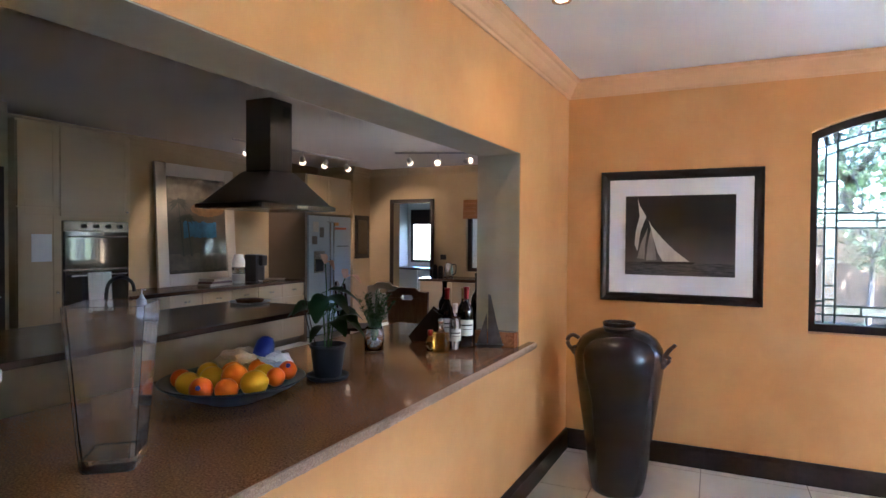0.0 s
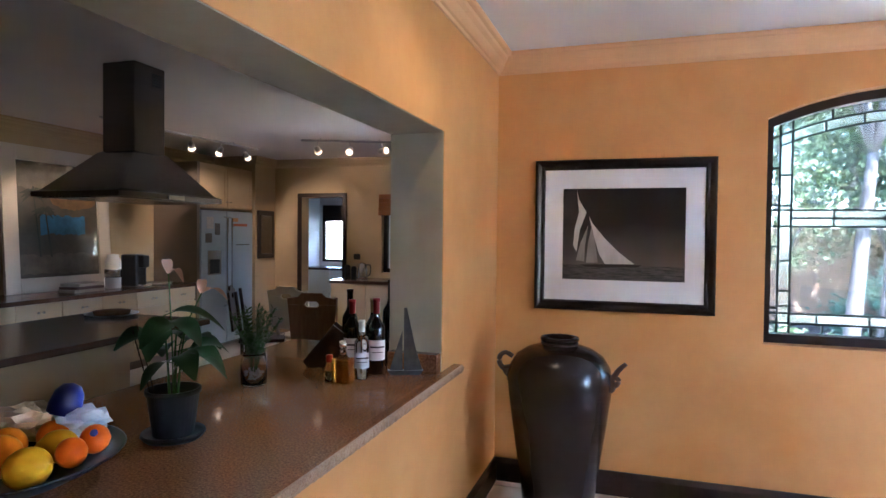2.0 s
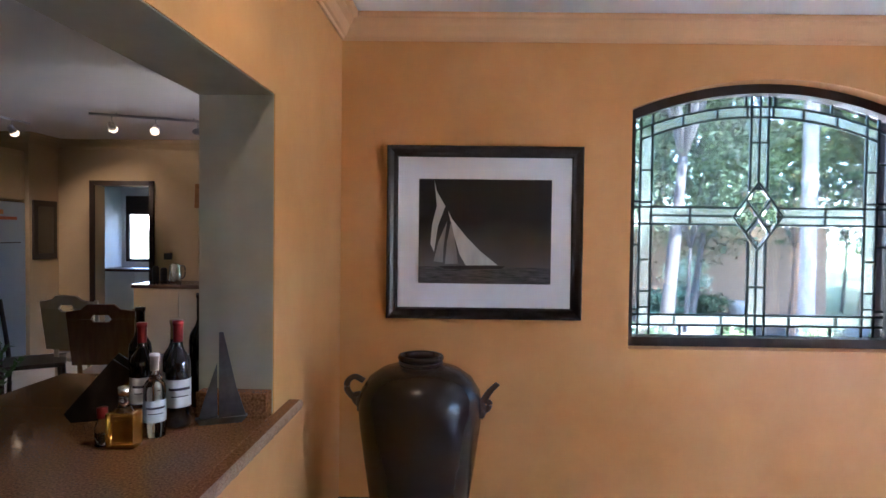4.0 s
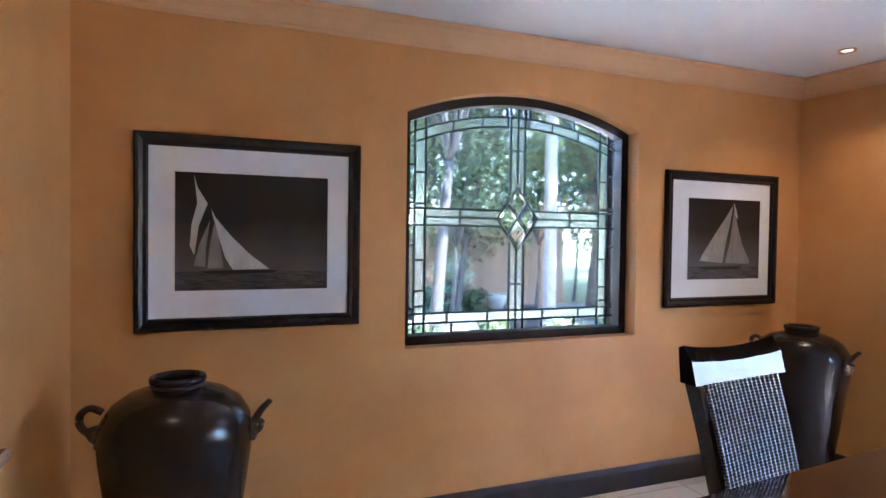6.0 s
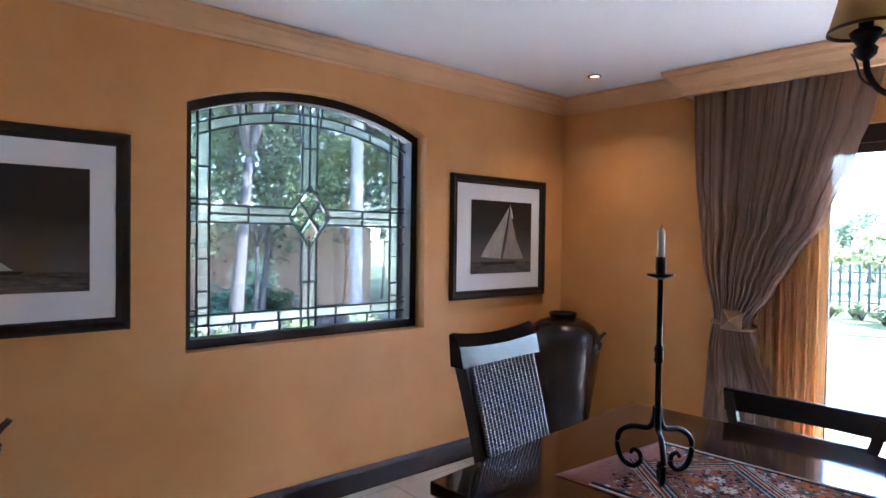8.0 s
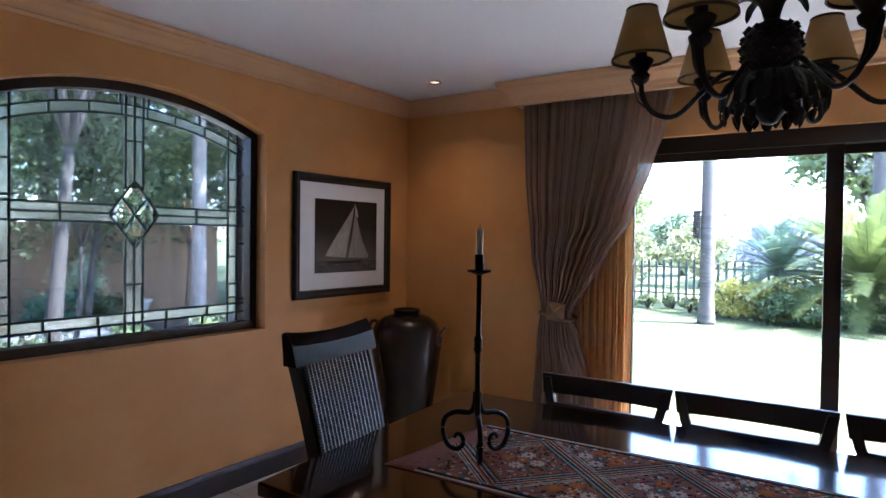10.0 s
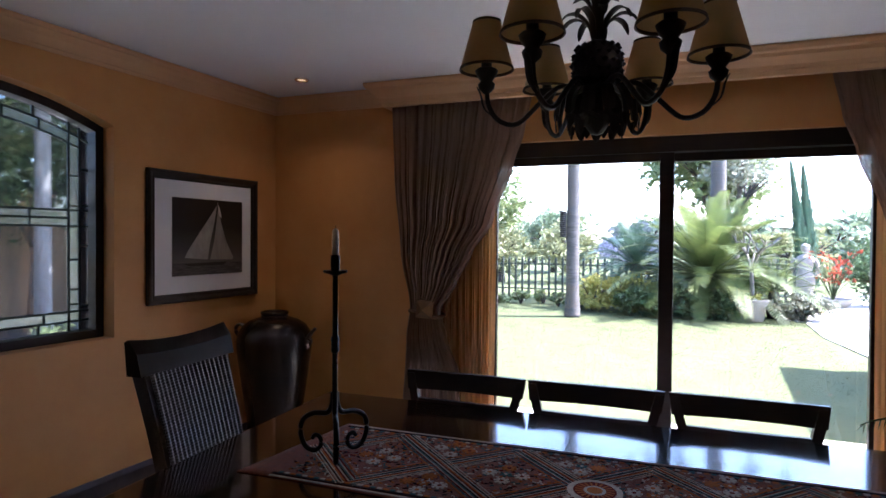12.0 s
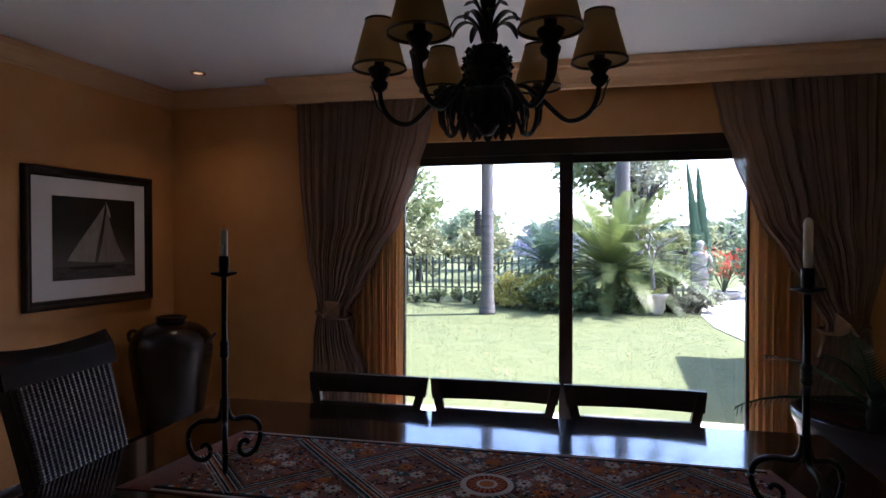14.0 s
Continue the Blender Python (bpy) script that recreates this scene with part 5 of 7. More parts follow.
rng = random.Random(21)
# two main stems, each with a cluster of heart-shaped leaves
STEMS = []
for an0, r0, h0 in ((0.6, 0.035, 0.34), (3.5, 0.03, 0.37), (1.9, 0.02, 0.31)):
    line = smooth_line([(0.012 * math.cos(an0), 0.012 * math.sin(an0), 0.125), (0.6 * r0 * math.cos(an0), 0.6 * r0 * math.sin(an0), 0.24), (r0 * math.cos(an0), r0 * math.sin(an0), h0)], 8)
    part("stalk", tube(line, lambda q: 0.0042 - 0.0018 * q, 6), M["leaf_mid"], plant, smooth=True)
    STEMS.append((an0, r0, h0))
for k in range(17):
    an0, r0, h0 = STEMS[k % 3]
    q = 0.52 + 0.48 * (k // 3) / 5
    base = Vector((r0 * q * math.cos(an0), r0 * q * math.sin(an0), 0.125 + (h0 - 0.125) * q))
    an = 2.4 * k
    reach = 0.03 + 0.015 * rng.random()
    top = base + Vector((reach * math.cos(an), reach * math.sin(an), 0.012))
    part("leaf_stalk", tube([base, top], 0.0016, 5), M["leaf_mid"], plant, smooth=True)
    bm = bmesh.new()
    L = 0.095 + 0.06 * rng.random()
    broad_leaf(bm, top, (top.x + L * math.cos(an), top.y + L * math.sin(an), top.z - 0.01 - 0.05 * rng.random()), 0.036 + 0.012 * rng.random(), 0.018, rng.uniform(-0.5, 0.5))
    part("leaf", bm, M["leaf_dark"], plant, smooth=True)
M["petal"] = leaf_mat("peach_pink_petal", (0.72, 0.48, 0.36), (0.62, 0.38, 0.26), 0.5, 0.4)
for sx, sy, z, L in ((0.02, 0.10, 0.43, 0.10), (0.0, -0.02, 0.50, 0.05)):
    part("flower_stalk", tube(smooth_line([(0, 0, 0.125), (sx * 0.3, sy * 0.3, 0.30), (sx, sy, z)], 6), 0.0022, 6), M["leaf_mid"], plant)
    bm = bmesh.new()
    broad_leaf(bm, (sx, sy, z), (sx + 0.2 * L, sy + L, z - 0.01), 0.022, 0.02)
    broad_leaf(bm, (sx, sy, z), (sx - 0.03, sy + 0.4 * L, z + 0.05), 0.016, 0.01)
    part("flower", bm, M["petal"], plant, "faded peach flower", smooth=True)
for dx, dy, L in ((-0.04, -0.03, 0.33), (-0.05, -0.035, 0.30)):
    part("support_stick", tube([(dx, dy, 0.125), (dx - 0.02, dy - 0.05, 0.125 + L * 0.7)], 0.002, 6), M["dark_wood"], plant)

# jar of pebbles with cut herbs
jar = empty("herb_jar", pose(-0.70, 3.64, COUNTER), "small glass jar of white pebbles with cut herbs on the counter", "jar")
part("glass_jar", lathe([(0, 0), (0.048, 0), (0.052, 0.006), (0.053, 0.09), (0.046, 0.125), (0.047, 0.132), (0.044, 0.132), (0.043, 0.12), (0.049, 0.09), (0.049, 0.008), (0, 0.006)], 28), M["glass"], jar, smooth=True)
M["pebble"] = mat("white_pebble", (0.62, 0.56, 0.52), 0.6, vary=0.35, scale=30)
for k in range(26):
    a, r, z = rng.uniform(0, 6.28), 0.036 * math.sqrt(rng.random()), 0.014 + 0.045 * rng.random()
    bm = bmesh.new()
    bmesh.ops.create_icosphere(bm, subdivisions=1, radius=1)
    part("pebble", bm, M["pebble"], jar, smooth=True, m=None).matrix_local = pose(r * math.cos(a), r * math.sin(a), z, 40 * k, 0, 70 * k) @ Matrix.Diagonal((0.012, 0.010, 0.007, 1))
bm = bmesh.new()
stems = bmesh.new()
for k in range(16):
    an = rng.uniform(0, 6.28)
    out = rng.uniform(0.03, 0.13)
    h = rng.uniform(0.20, 0.31)
    line = smooth_line([(0.01 * math.cos(an), 0.01 * math.sin(an), 0.05), (0.35 * out * math.cos(an), 0.35 * out * math.sin(an), 0.15), (out * math.cos(an), out * math.sin(an), h)], 10)
    add_tube(stems, line, 0.0014, 4)
    for p in line[7:]:
        for q in range(7):
            d = Vector((rng.uniform(-1, 1), rng.uniform(-1, 1), rng.uniform(-0.1, 0.8))).normalized() * rng.uniform(0.020, 0.036)
            s = d.cross(Vector((0.3, 0.2, 1))).normalized() * 0.0045
            vs = [bm.verts.new(x) for x in (p, p + d * 0.5 + s, p + d, p + d * 0.5 - s)]
            bm.faces.new(vs)
part("stems", stems, M["leaf_mid"], jar)
part("herb_leaves", bm, M["leaf_mid"], jar, "fine green herb leaves")

# bottles
M["bottle_green"] = mat("dark_green_bottle_glass", (0.006, 0.010, 0.006), 0.06, coat=0.5)
M["bottle_black"] = mat("black_bottle_glass", (0.008, 0.006, 0.006), 0.06, coat=0.5)
M["whisky"] = mat("amber_spirit_glass", (0.70, 0.30, 0.03), 0.05, transmission=0.75, coat=0.3)
M["foil_red"] = mat("red_bottle_foil", (0.32, 0.02, 0.02), 0.35, metal=0.4, vary=0.2, scale=40)
M["foil_gold"] = mat("gold_bottle_foil", (0.45, 0.30, 0.12), 0.35, metal=0.6, vary=0.2, scale=40)
M["label"] = mat("off_white_label", (0.72, 0.70, 0.66), 0.7, vary=0.08, scale=40)
M["ink"] = mat("dark_label_print", (0.05, 0.04, 0.04), 0.8)


def bottle(x, y, h, r, glass, foil, label, paper=True, z=COUNTER):
    b = empty("bottle", pose(x, y, z), label, "bottle", "bottles on the counter")
    part("bottle_glass", lathe([(0, 0.004), (0.6 * r, 0), (r, 0.006), (r, 0.58 * h), (0.92 * r, 0.64 * h), (0.5 * r, 0.72 * h), (0.37 * r, 0.77 * h), (0.36 * r, 0.96 * h), (0.42 * r, 0.965 * h), (0.42 * r, 0.985 * h), (0, 0.985 * h)], 28), glass, b, smooth=True)
    part("foil", lathe([(0.39 * r, 0.80 * h), (0.40 * r, 0.955 * h), (0.45 * r, 0.96 * h), (0.45 * r, h), (0, h + 0.001)], 20), foil, b, smooth=True)
    if paper:
        for zz0, zz1, mt, a0, a1 in ((0.20 * h, 0.46 * h, M["label"], -1.5, 1.5), (0.36 * h, 0.385 * h, M["ink"], -0.9, 0.9), (0.30 * h, 0.31 * h, M["ink"], -0.7, 0.7)):
            bm = bmesh.new()
            rr = r + (0.0008 if mt is M["label"] else 0.0014)
            cols = [[bm.verts.new((rr * math.cos(a - 1.0), rr * math.sin(a - 1.0), q)) for q in (zz0, zz1)] for a in [a0 + (a1 - a0) * i / 12 for i in range(13)]]
            for c0, c1 in zip(cols, cols[1:]):
                bm.faces.new((c0[0], c1[0], c1[1], c0[1]))
            part("paper_label" if mt is M["label"] else "print", bm, mt, b, smooth=True)
    return b


bottle(-0.30, 3.975, 0.340, 0.038, M["bottle_black"], M["foil_red"], "dark wine bottle with red foil and a white label")
bottle(-0.44, 4.02, 0.324, 0.037, M["bottle_black"], M["foil_red"], "dark wine bottle with red foil on the counter")
bottle(-0.37, 4.10, 0.324, 0.037, M["bottle_green"], M["foil_gold"], "dark green wine bottle with a gold foil neck")
bottle(-0.32, 4.20, 0.405, 0.043, M["bottle_green"], M["bottle_black"], "tall dark green bottle on the counter", False)
bottle(-0.52, 4.16, 0.356, 0.038, M["bottle_black"], M["bottle_black"], "tall black bottle on the counter", False)
bottle(-0.325, 3.875, 0.254, 0.032, M["glass"], M["label"], "slim clear glass bottle with a white label")
flask = empty("spirit_decanter", pose(-0.37, 3.79, COUNTER), "square clear bottle of amber spirit with a stopper", "bottle")
part("flask_glass", box(-0.042, 0.042, -0.030, 0.030, 0.0, 0.105, 0.010), M["whisky"], flask, "amber spirit in clear glass")
part("neck", lathe([(0.028, 0.1), (0.016, 0.118), (0.013, 0.145), (0.016, 0.148), (0, 0.15)], 18), M["glass"], flask, smooth=True)
part("stopper", lathe([(0.010, 0.148), (0.017, 0.155), (0.017, 0.175), (0, 0.178)], 18), M["chrome"], flask, smooth=True)
small = empty("condiment_bottle", pose(-0.44, 3.80, COUNTER), "small clear bottle with a red cap on the counter", "bottle")
part("glass_body", lathe([(0, 0), (0.02, 0), (0.022, 0.05), (0.013, 0.075), (0.012, 0.085), (0, 0.085)], 18), M["glass"], small, smooth=True)
part("cap", lathe([(0.0145, 0.08), (0.015, 0.11), (0, 0.112)], 16), M["foil_red"], small, "red cap", smooth=True)
rack = empty("wine_cradle", pose(-0.56, 4.02, COUNTER, 0, 0, 20), "dark wooden bottle cradle beside the bottles", "bottle rack")
part("side", plate([(-0.10, 0.0), (0.10, 0.0), (0.12, 0.12), (0.02, 0.20), (-0.12, 0.03)], 0.012), M["dark_wood"], rack)
ob = part("side", plate([(-0.10, 0.0), (0.10, 0.0), (0.12, 0.12), (0.02, 0.20), (-0.12, 0.03)], 0.012), M["dark_wood"], rack)
ob.location = (0, 0.10, 0)
part("cross_bar", box(-0.08, 0.08, 0.012, 0.10, 0.02, 0.035), M["dark_wood"], rack)
M["bronze_sail"] = mat("dark_metal_sail", (0.13, 0.12, 0.118), 0.4, metal=0.6, vary=0.4, scale=20, bump=0.15)
boat = empty("sailboat_ornament", pose(-0.17, 4.00, COUNTER, 0, 0, 20), "dark metal sailboat ornament on the granite ledge", "ornament")
part("mainsail", plate([(-0.008, 0.02), (0.075, 0.024), (0.045, 0.12), (0.005, 0.30), (-0.008, 0.30)], 0.006), M["bronze_sail"], boat)
part("jib", plate([(-0.012, 0.022), (-0.070, 0.022), (-0.05, 0.09), (-0.014, 0.20)], 0.005), M["bronze_sail"], boat)
part("hull", plate([(-0.08, 0.02), (0.08, 0.02), (0.062, 0.0), (-0.065, 0.0)], 0.03), M["bronze_sail"], boat)

# ---- kitchen ----
GX = -4.37


def knob(x, y, z, parent):
    part("knob", lathe([(0.005, 0), (0.005, 0.012), (0.013, 0.018), (0.010, 0.026), (0, 0.028)], 12, pose(x, y, z, 0, 90, 0)), M["chrome"], parent, smooth=True)


def cabinet_door(parent, y0, y1, z0, z1, x, mt, handle=None):
    d = part("door", box(x, x + 0.02, y0 + 0.003, y1 - 0.003, z0 + 0.003, z1 - 0.003, 0.002), mt, parent)
    for a in ((y0 + 0.003, y0 + 0.06, z0 + 0.003, z1 - 0.003), (y1 - 0.06, y1 - 0.003, z0 + 0.003, z1 - 0.003), (y0 + 0.06, y1 - 0.06, z0 + 0.003, z0 + 0.06), (y0 + 0.06, y1 - 0.06, z1 - 0.06, z1 - 0.003)):
        if a[3] - a[2] > 0.02:
            part("moulding", box(x + 0.0205, x + 0.027, a[0], a[1], a[2], a[3], 0.002), mt, d)
    if handle:
        knob(x + 0.027, handle[0], handle[1], d)
    return d


pantry = empty("pantry_cabinet", pose(0, 0, 0), "tall cream pantry cabinet with a note taped on", "cabinet")
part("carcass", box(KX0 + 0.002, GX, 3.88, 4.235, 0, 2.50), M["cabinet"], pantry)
cabinet_door(pantry, 3.88, 4.235, 0.1, 1.75, GX, M["cabinet"], (4.20, 1.0))
cabinet_door(pantry, 3.88, 4.235, 1.76, 2.48, GX, M["cabinet"])
tagged(part("paper_note", box(GX + 0.028, GX + 0.030, 3.99, 4.16, 1.28, 1.52), M["paper"]), "white paper note taped to the pantry door", "note")
oven_unit = empty("oven_cabinet", pose(0, 0, 0), "tall cream cabinet housing a double oven", "cabinet")
part("carcass", box(KX0 + 0.002, GX, 4.24, 4.93, 0, 2.50), M["cabinet"], oven_unit)
cabinet_door(oven_unit, 4.24, 4.93, 1.68, 2.48, GX, M["cabinet"], (4.88, 1.74))
cabinet_door(oven_unit, 4.24, 4.93, 0.1, 0.68, GX, M["cabinet"])
oven = empty("double_oven", pose(0, 0, 0), "stainless double oven with black glass doors", "oven")
part("oven_front", box(GX + 0.001, GX + 0.02, 4.26, 4.91, 0.72, 1.645, 0.003), M["steel_dark"], oven)
part("control_panel", box(GX + 0.0205, GX + 0.03, 4.265, 4.905, 1.555, 1.64, 0.003), M["steel_dark"], oven)
for k in range(4):
    part("dial", lathe([(0.02, 0), (0.018, 0.02), (0, 0.021)], 14, pose(GX + 0.031, 4.45 + 0.12 * k, 1.597, 0, 90, 0)), M["black_plastic"], oven, smooth=True)
for z0, z1 in ((1.20, 1.545), (0.74, 1.185)):
    part("oven_door", box(GX + 0.0205, GX + 0.036, 4.27, 4.90, z0, z1, 0.003), M["black_glass"], oven)
    part("oven_handle", tube([(GX + 0.06, 4.31, z1 - 0.045), (GX + 0.06, 4.86, z1 - 0.045)], 0.009, 10), M["chrome"], oven)
towel = part("tea_towel", curtain([(1.165, 4.45), (0.80, 4.46)], [(1.165, 4.68), (0.80, 4.69)], 0.0, 3, 0.006, 16, 30, 4), M["paper"], None, smooth=True)
towel.matrix_world = Matrix(((1, 0, 0, GX + 0.078), (0, -1, 0, 0), (0, 0, 1, 0), (0, 0, 0, 1)))
thicken(towel, 0.004)
tagged(towel, "white tea towel hanging over the oven handle", "towel")
tagged(part("partition_wall", box(KX0, -4.45, -1.6, 3.87, 0, CEIL - 0.001), M["kitchen_wall"]), "cream painted kitchen partition", "wall", kind="structure")
kd = empty("kitchen_door", pose(-4.45, 3.40, 0), "dark stained kitchen door, closed", "door")
part("leaf", box(0.001, 0.04, -0.42, 0.42, 0.005, 2.08, 0.004), M["dark_wood"], kd)
part("handle", tube([(0.04, 0.36, 1.0), (0.085, 0.36, 1.0), (0.085, 0.26, 1.0)], 0.009, 8), M["chrome"], kd)

for k, (ya, yb) in enumerate(((4.94, 5.84), (5.845, 6.745), (6.75, 7.665))):
    u = empty("base_cabinet", pose(0, 0, 0), "cream base cabinet with drawers and two doors", "cabinet", "kitchen base cabinets")
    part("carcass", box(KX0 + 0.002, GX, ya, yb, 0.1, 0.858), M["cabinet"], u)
    part("plinth", box(KX0 + 0.05, GX - 0.05, ya, yb, 0, 0.099), M["cabinet_dark"], u)
    ym = (ya + yb) / 2
    for a, b in ((ya, ym), (ym, yb)):
        dr = part("drawer", box(GX, GX + 0.02, a + 0.003, b - 0.003, 0.695, 0.855, 0.003), M["cabinet"], u)
        for dy in (-0.025, 0.025):
            knob(GX + 0.02, (a + b) / 2 + dy, 0.775, dr)
        cabinet_door(u, a, b, 0.11, 0.685, GX, M["cabinet"], (b - 0.05 if a == ya else a + 0.05, 0.60))
tagged(part("kitchen_worktop", box(KX0 + 0.002, GX + 0.035, 4.935, 7.668, 0.8585, 0.90, 0.005), M["dark_granite"]), "dark granite kitchen worktop", "worktop")

# large framed print leaning on the worktop
M["print_frame"] = mat("off_white_frame_paint", (0.62, 0.55, 0.46), 0.5, vary=0.06, scale=5)
pr = empty("framed_print", pose(KX0 + 0.085, 6.31, 0.9005, 0, -3.0, 0), "large white-framed print of palms and a blue shore", "picture")
for y0, y1, z0, z1 in ((-0.61, -0.46, 0, 1.48), (0.46, 0.61, 0, 1.48), (-0.459, 0.459, 0, 0.15), (-0.459, 0.459, 1.33, 1.48)):
    part("frame", box(0, 0.035, y0, y1, z0, z1, 0.006), M["print_frame"], pr)
part("sheet", box(0.008, 0.014, -0.46, 0.46, 0.15, 1.33), mat("muted_print_paper", (0.10, 0.085, 0.06), 0.5, second=(0.05, 0.045, 0.036), scale=3, coat=0.6), pr)
INKS = {"sky": (0.15, 0.13, 0.10), "dune": (0.22, 0.12, 0.045), "shore": (0.05, 0.20, 0.38), "sand": (0.16, 0.13, 0.095), "palm": (0.04, 0.042, 0.034)}
ZONES = {"sky": (-0.45, 0.45, 1.04, 1.32), "dune": (-0.10, 0.45, 0.84, 1.06), "shore": (-0.22, 0.30, 0.58, 0.80), "sand": (-0.45, 0.45, 0.17, 0.40)}
for k, (name, (ya, yb, za, zb)) in enumerate(ZONES.items()):
    rg = random.Random(name)
    top_, low_ = [], []
    for q in range(19):
        y = ya + (yb - ya) * q / 18
        end = math.sin(math.pi * q / 18) ** 0.5 if name == "dune" else 1
        zc = (za + zb) / 2
        top_.append((y, zc + (zb - zc) * end * rg.uniform(0.75, 1.0)))
        low_.append((y, zc - (zc - za) * end * rg.uniform(0.75, 1.0) - 0.001))
    bm = bmesh.new()
    vs = [[bm.verts.new((0.0150 + 0.0004 * k, y, z)) for y, z in row] for row in (low_, top_)]
    for q in range(18):
        bm.faces.new((vs[0][q], vs[0][q + 1], vs[1][q + 1], vs[1][q]))
    part("printed_" + name, bm, mat("print_" + name, INKS[name], 0.5, vary=0.5, scale=7, coat=0.6), pr)
bm = bmesh.new()
rg = random.Random(5)
for py, pz, lean_ in ((-0.28, 1.02, 0.05), (-0.16, 0.84, 0.05)):
    base = Vector((0.0172, py + lean_, 0.36))
    top_ = Vector((0.0172, py, pz))
    s_ = Vector((0, 0.011, 0))
    bm.faces.new([bm.verts.new(p) for p in (base - s_, base + s_, top_ + s_ * 0.6, top_ - s_ * 0.6)])
    for q in range(11):
        an = math.pi * (-0.2 + 1.4 * q / 10)
        L = rg.uniform(0.10, 0.17)
        d = Vector((0, math.cos(an), math.sin(an) * 0.7 - 0.15)) * L
        nrm = Vector((0, -d.z, d.y)).normalized() * 0.016
        o = Vector((0.00005 * q, 0, 0))
        bm.faces.new([bm.verts.new(p) for p in (top_ + o, top_ + d * 0.5 + nrm + o, top_ + d + Vector((0, 0, -0.03)) + o, top_ + d * 0.5 - nrm + o)])
part("palm_print", bm, mat("print_palm", INKS["palm"], 0.5, vary=0.3, scale=8, coat=0.6), pr)
# small appliances on the worktop
cm = empty("coffee_machine", pose(-4.62, 6.98, 0.9005, 0, 0, 0), "black capsule coffee machine on the worktop", "coffee machine")
part("machine_body", box(-0.12, 0.10, -0.085, 0.085, 0, 0.37, 0.03), M["black_plastic"], cm)
part("spout", box(0.10, 0.17, -0.05, 0.05, 0.22, 0.36, 0.015), M["black_plastic"], cm)
part("drip_tray", box(0.10, 0.19, -0.06, 0.06, 0, 0.03, 0.006), M["chrome"], cm)
tk = empty("water_canister", pose(-4.66, 6.72, 0.9005), "tall white and steel canister on the worktop", "canister")
part("can_body", lathe([(0, 0), (0.08, 0), (0.082, 0.30), (0.06, 0.34), (0.06, 0.37), (0, 0.38)], 28), M["white_plastic"], tk, smooth=True)
part("band", lathe([(0.0825, 0.12), (0.084, 0.13), (0.084, 0.20), (0.0825, 0.21)], 28), M["chrome"], tk, smooth=True)
for k, (h, col_) in enumerate(((0.03, (0.30, 0.27, 0.22)), (0.025, (0.10, 0.06, 0.05)), (0.03, (0.45, 0.42, 0.36)))):
    tagged(part("book", box(-0.11, 0.11, -0.19 + 0.01 * k, 0.17, 0, h, 0.003), mat("book_cover", col_, 0.6, vary=0.15, scale=20), None, m=pose(-4.62, 6.30, 0.9005 + 0.031 * k, 0, 0, 4 * k)), "large book in a stack on the worktop", "book", "books on the worktop")
tray = part("serving_tray", lathe([(0, 0), (0.14, 0), (0.16, 0.02), (0.155, 0.022), (0.13, 0.008), (0, 0.008)], 30), M["cabinet_dark"], None, smooth=True, m=pose(-4.62, 7.35, 0.9005))
tagged(tray, "low brown serving tray on the worktop", "tray")

# fridge
fr = empty("fridge", pose(0, 0, 0), "grey steel side-by-side fridge with a water dispenser", "fridge")
part("case", box(KX0 + 0.02, -4.36, 7.72, 8.80, 0.04, 1.83), M["black_plastic"], fr)
FSPLIT = 8.22
for ya, yb in ((7.725, FSPLIT - 0.004), (FSPLIT + 0.004, 8.795)):
    d = part("fridge_door", box(-4.358, -4.31, ya, yb, 0.06, 1.82, 0.012), M["fridge_steel"], fr)
    yh = FSPLIT - 0.045 if ya < 8 else FSPLIT + 0.045
    part("handle", tube([(-4.31, yh, 0.55), (-4.26, yh, 0.57), (-4.26, yh, 1.72), (-4.31, yh, 1.74)], 0.011, 8), M["chrome"], d)
part("dispenser", box(-4.3095, -4.300, 7.84, 8.10, 0.98, 1.30, 0.004), M["chrome"], fr, "recessed water dispenser")
part("dispenser_recess", box(-4.2995, -4.297, 7.88, 8.06, 1.0, 1.18), M["black_plastic"], fr)
for k, (y, z, w, h, col_) in enumerate(((7.82, 1.58, 0.13, 0.15, (0.62, 0.60, 0.56)), (7.98, 1.50, 0.10, 0.15, (0.16, 0.15, 0.15)), (7.80, 1.40, 0.12, 0.12, (0.22, 0.20, 0.18)), (8.36, 1.62, 0.30, 0.035, (0.52, 0.14, 0.07)), (8.34, 1.68, 0.12, 0.05, (0.60, 0.30, 0.12)), (8.42, 1.36, 0.30, 0.012, (0.08, 0.07, 0.07)))):
    tagged(part("fridge_magnet", box(-4.3095, -4.3065, y, y + w, z, z + h), mat("printed_card", col_, 0.6, vary=0.3, scale=30)), "small printed card stuck on the fridge", "magnet", "cards on the fridge")
fp = empty("fridge_housing", pose(0, 0, 0), "taupe fridge end panel with cream cabinets above", "cabinet")
part("end_panel", box(KX0 + 0.002, -4.33, 7.67, 7.718, 0, 2.42), M["cabinet_dark"], fp, "taupe end panel")
part("top_box", box(KX0 + 0.002, -4.36, 7.719, 8.82, 1.85, 2.42), M["cabinet"], fp)
for a, b in ((7.72, 8.265), (8.27, 8.82)):
    cabinet_door(fp, a, b, 1.86, 2.41, -4.359, M["cabinet"], (8.23 if a < 8 else 8.31, 1.94))
bp = empty("small_framed_picture", pose(-4.30, 9.08, 1.5), "small black-framed picture on the kitchen wall", "picture")
part("frame", box(0.001, 0.03, -0.20, 0.20, -0.34, 0.36, 0.006), M["frame_black"], bp)
part("print", box(0.0305, 0.033, -0.14, 0.14, -0.27, 0.29), M["black_glass"], bp)

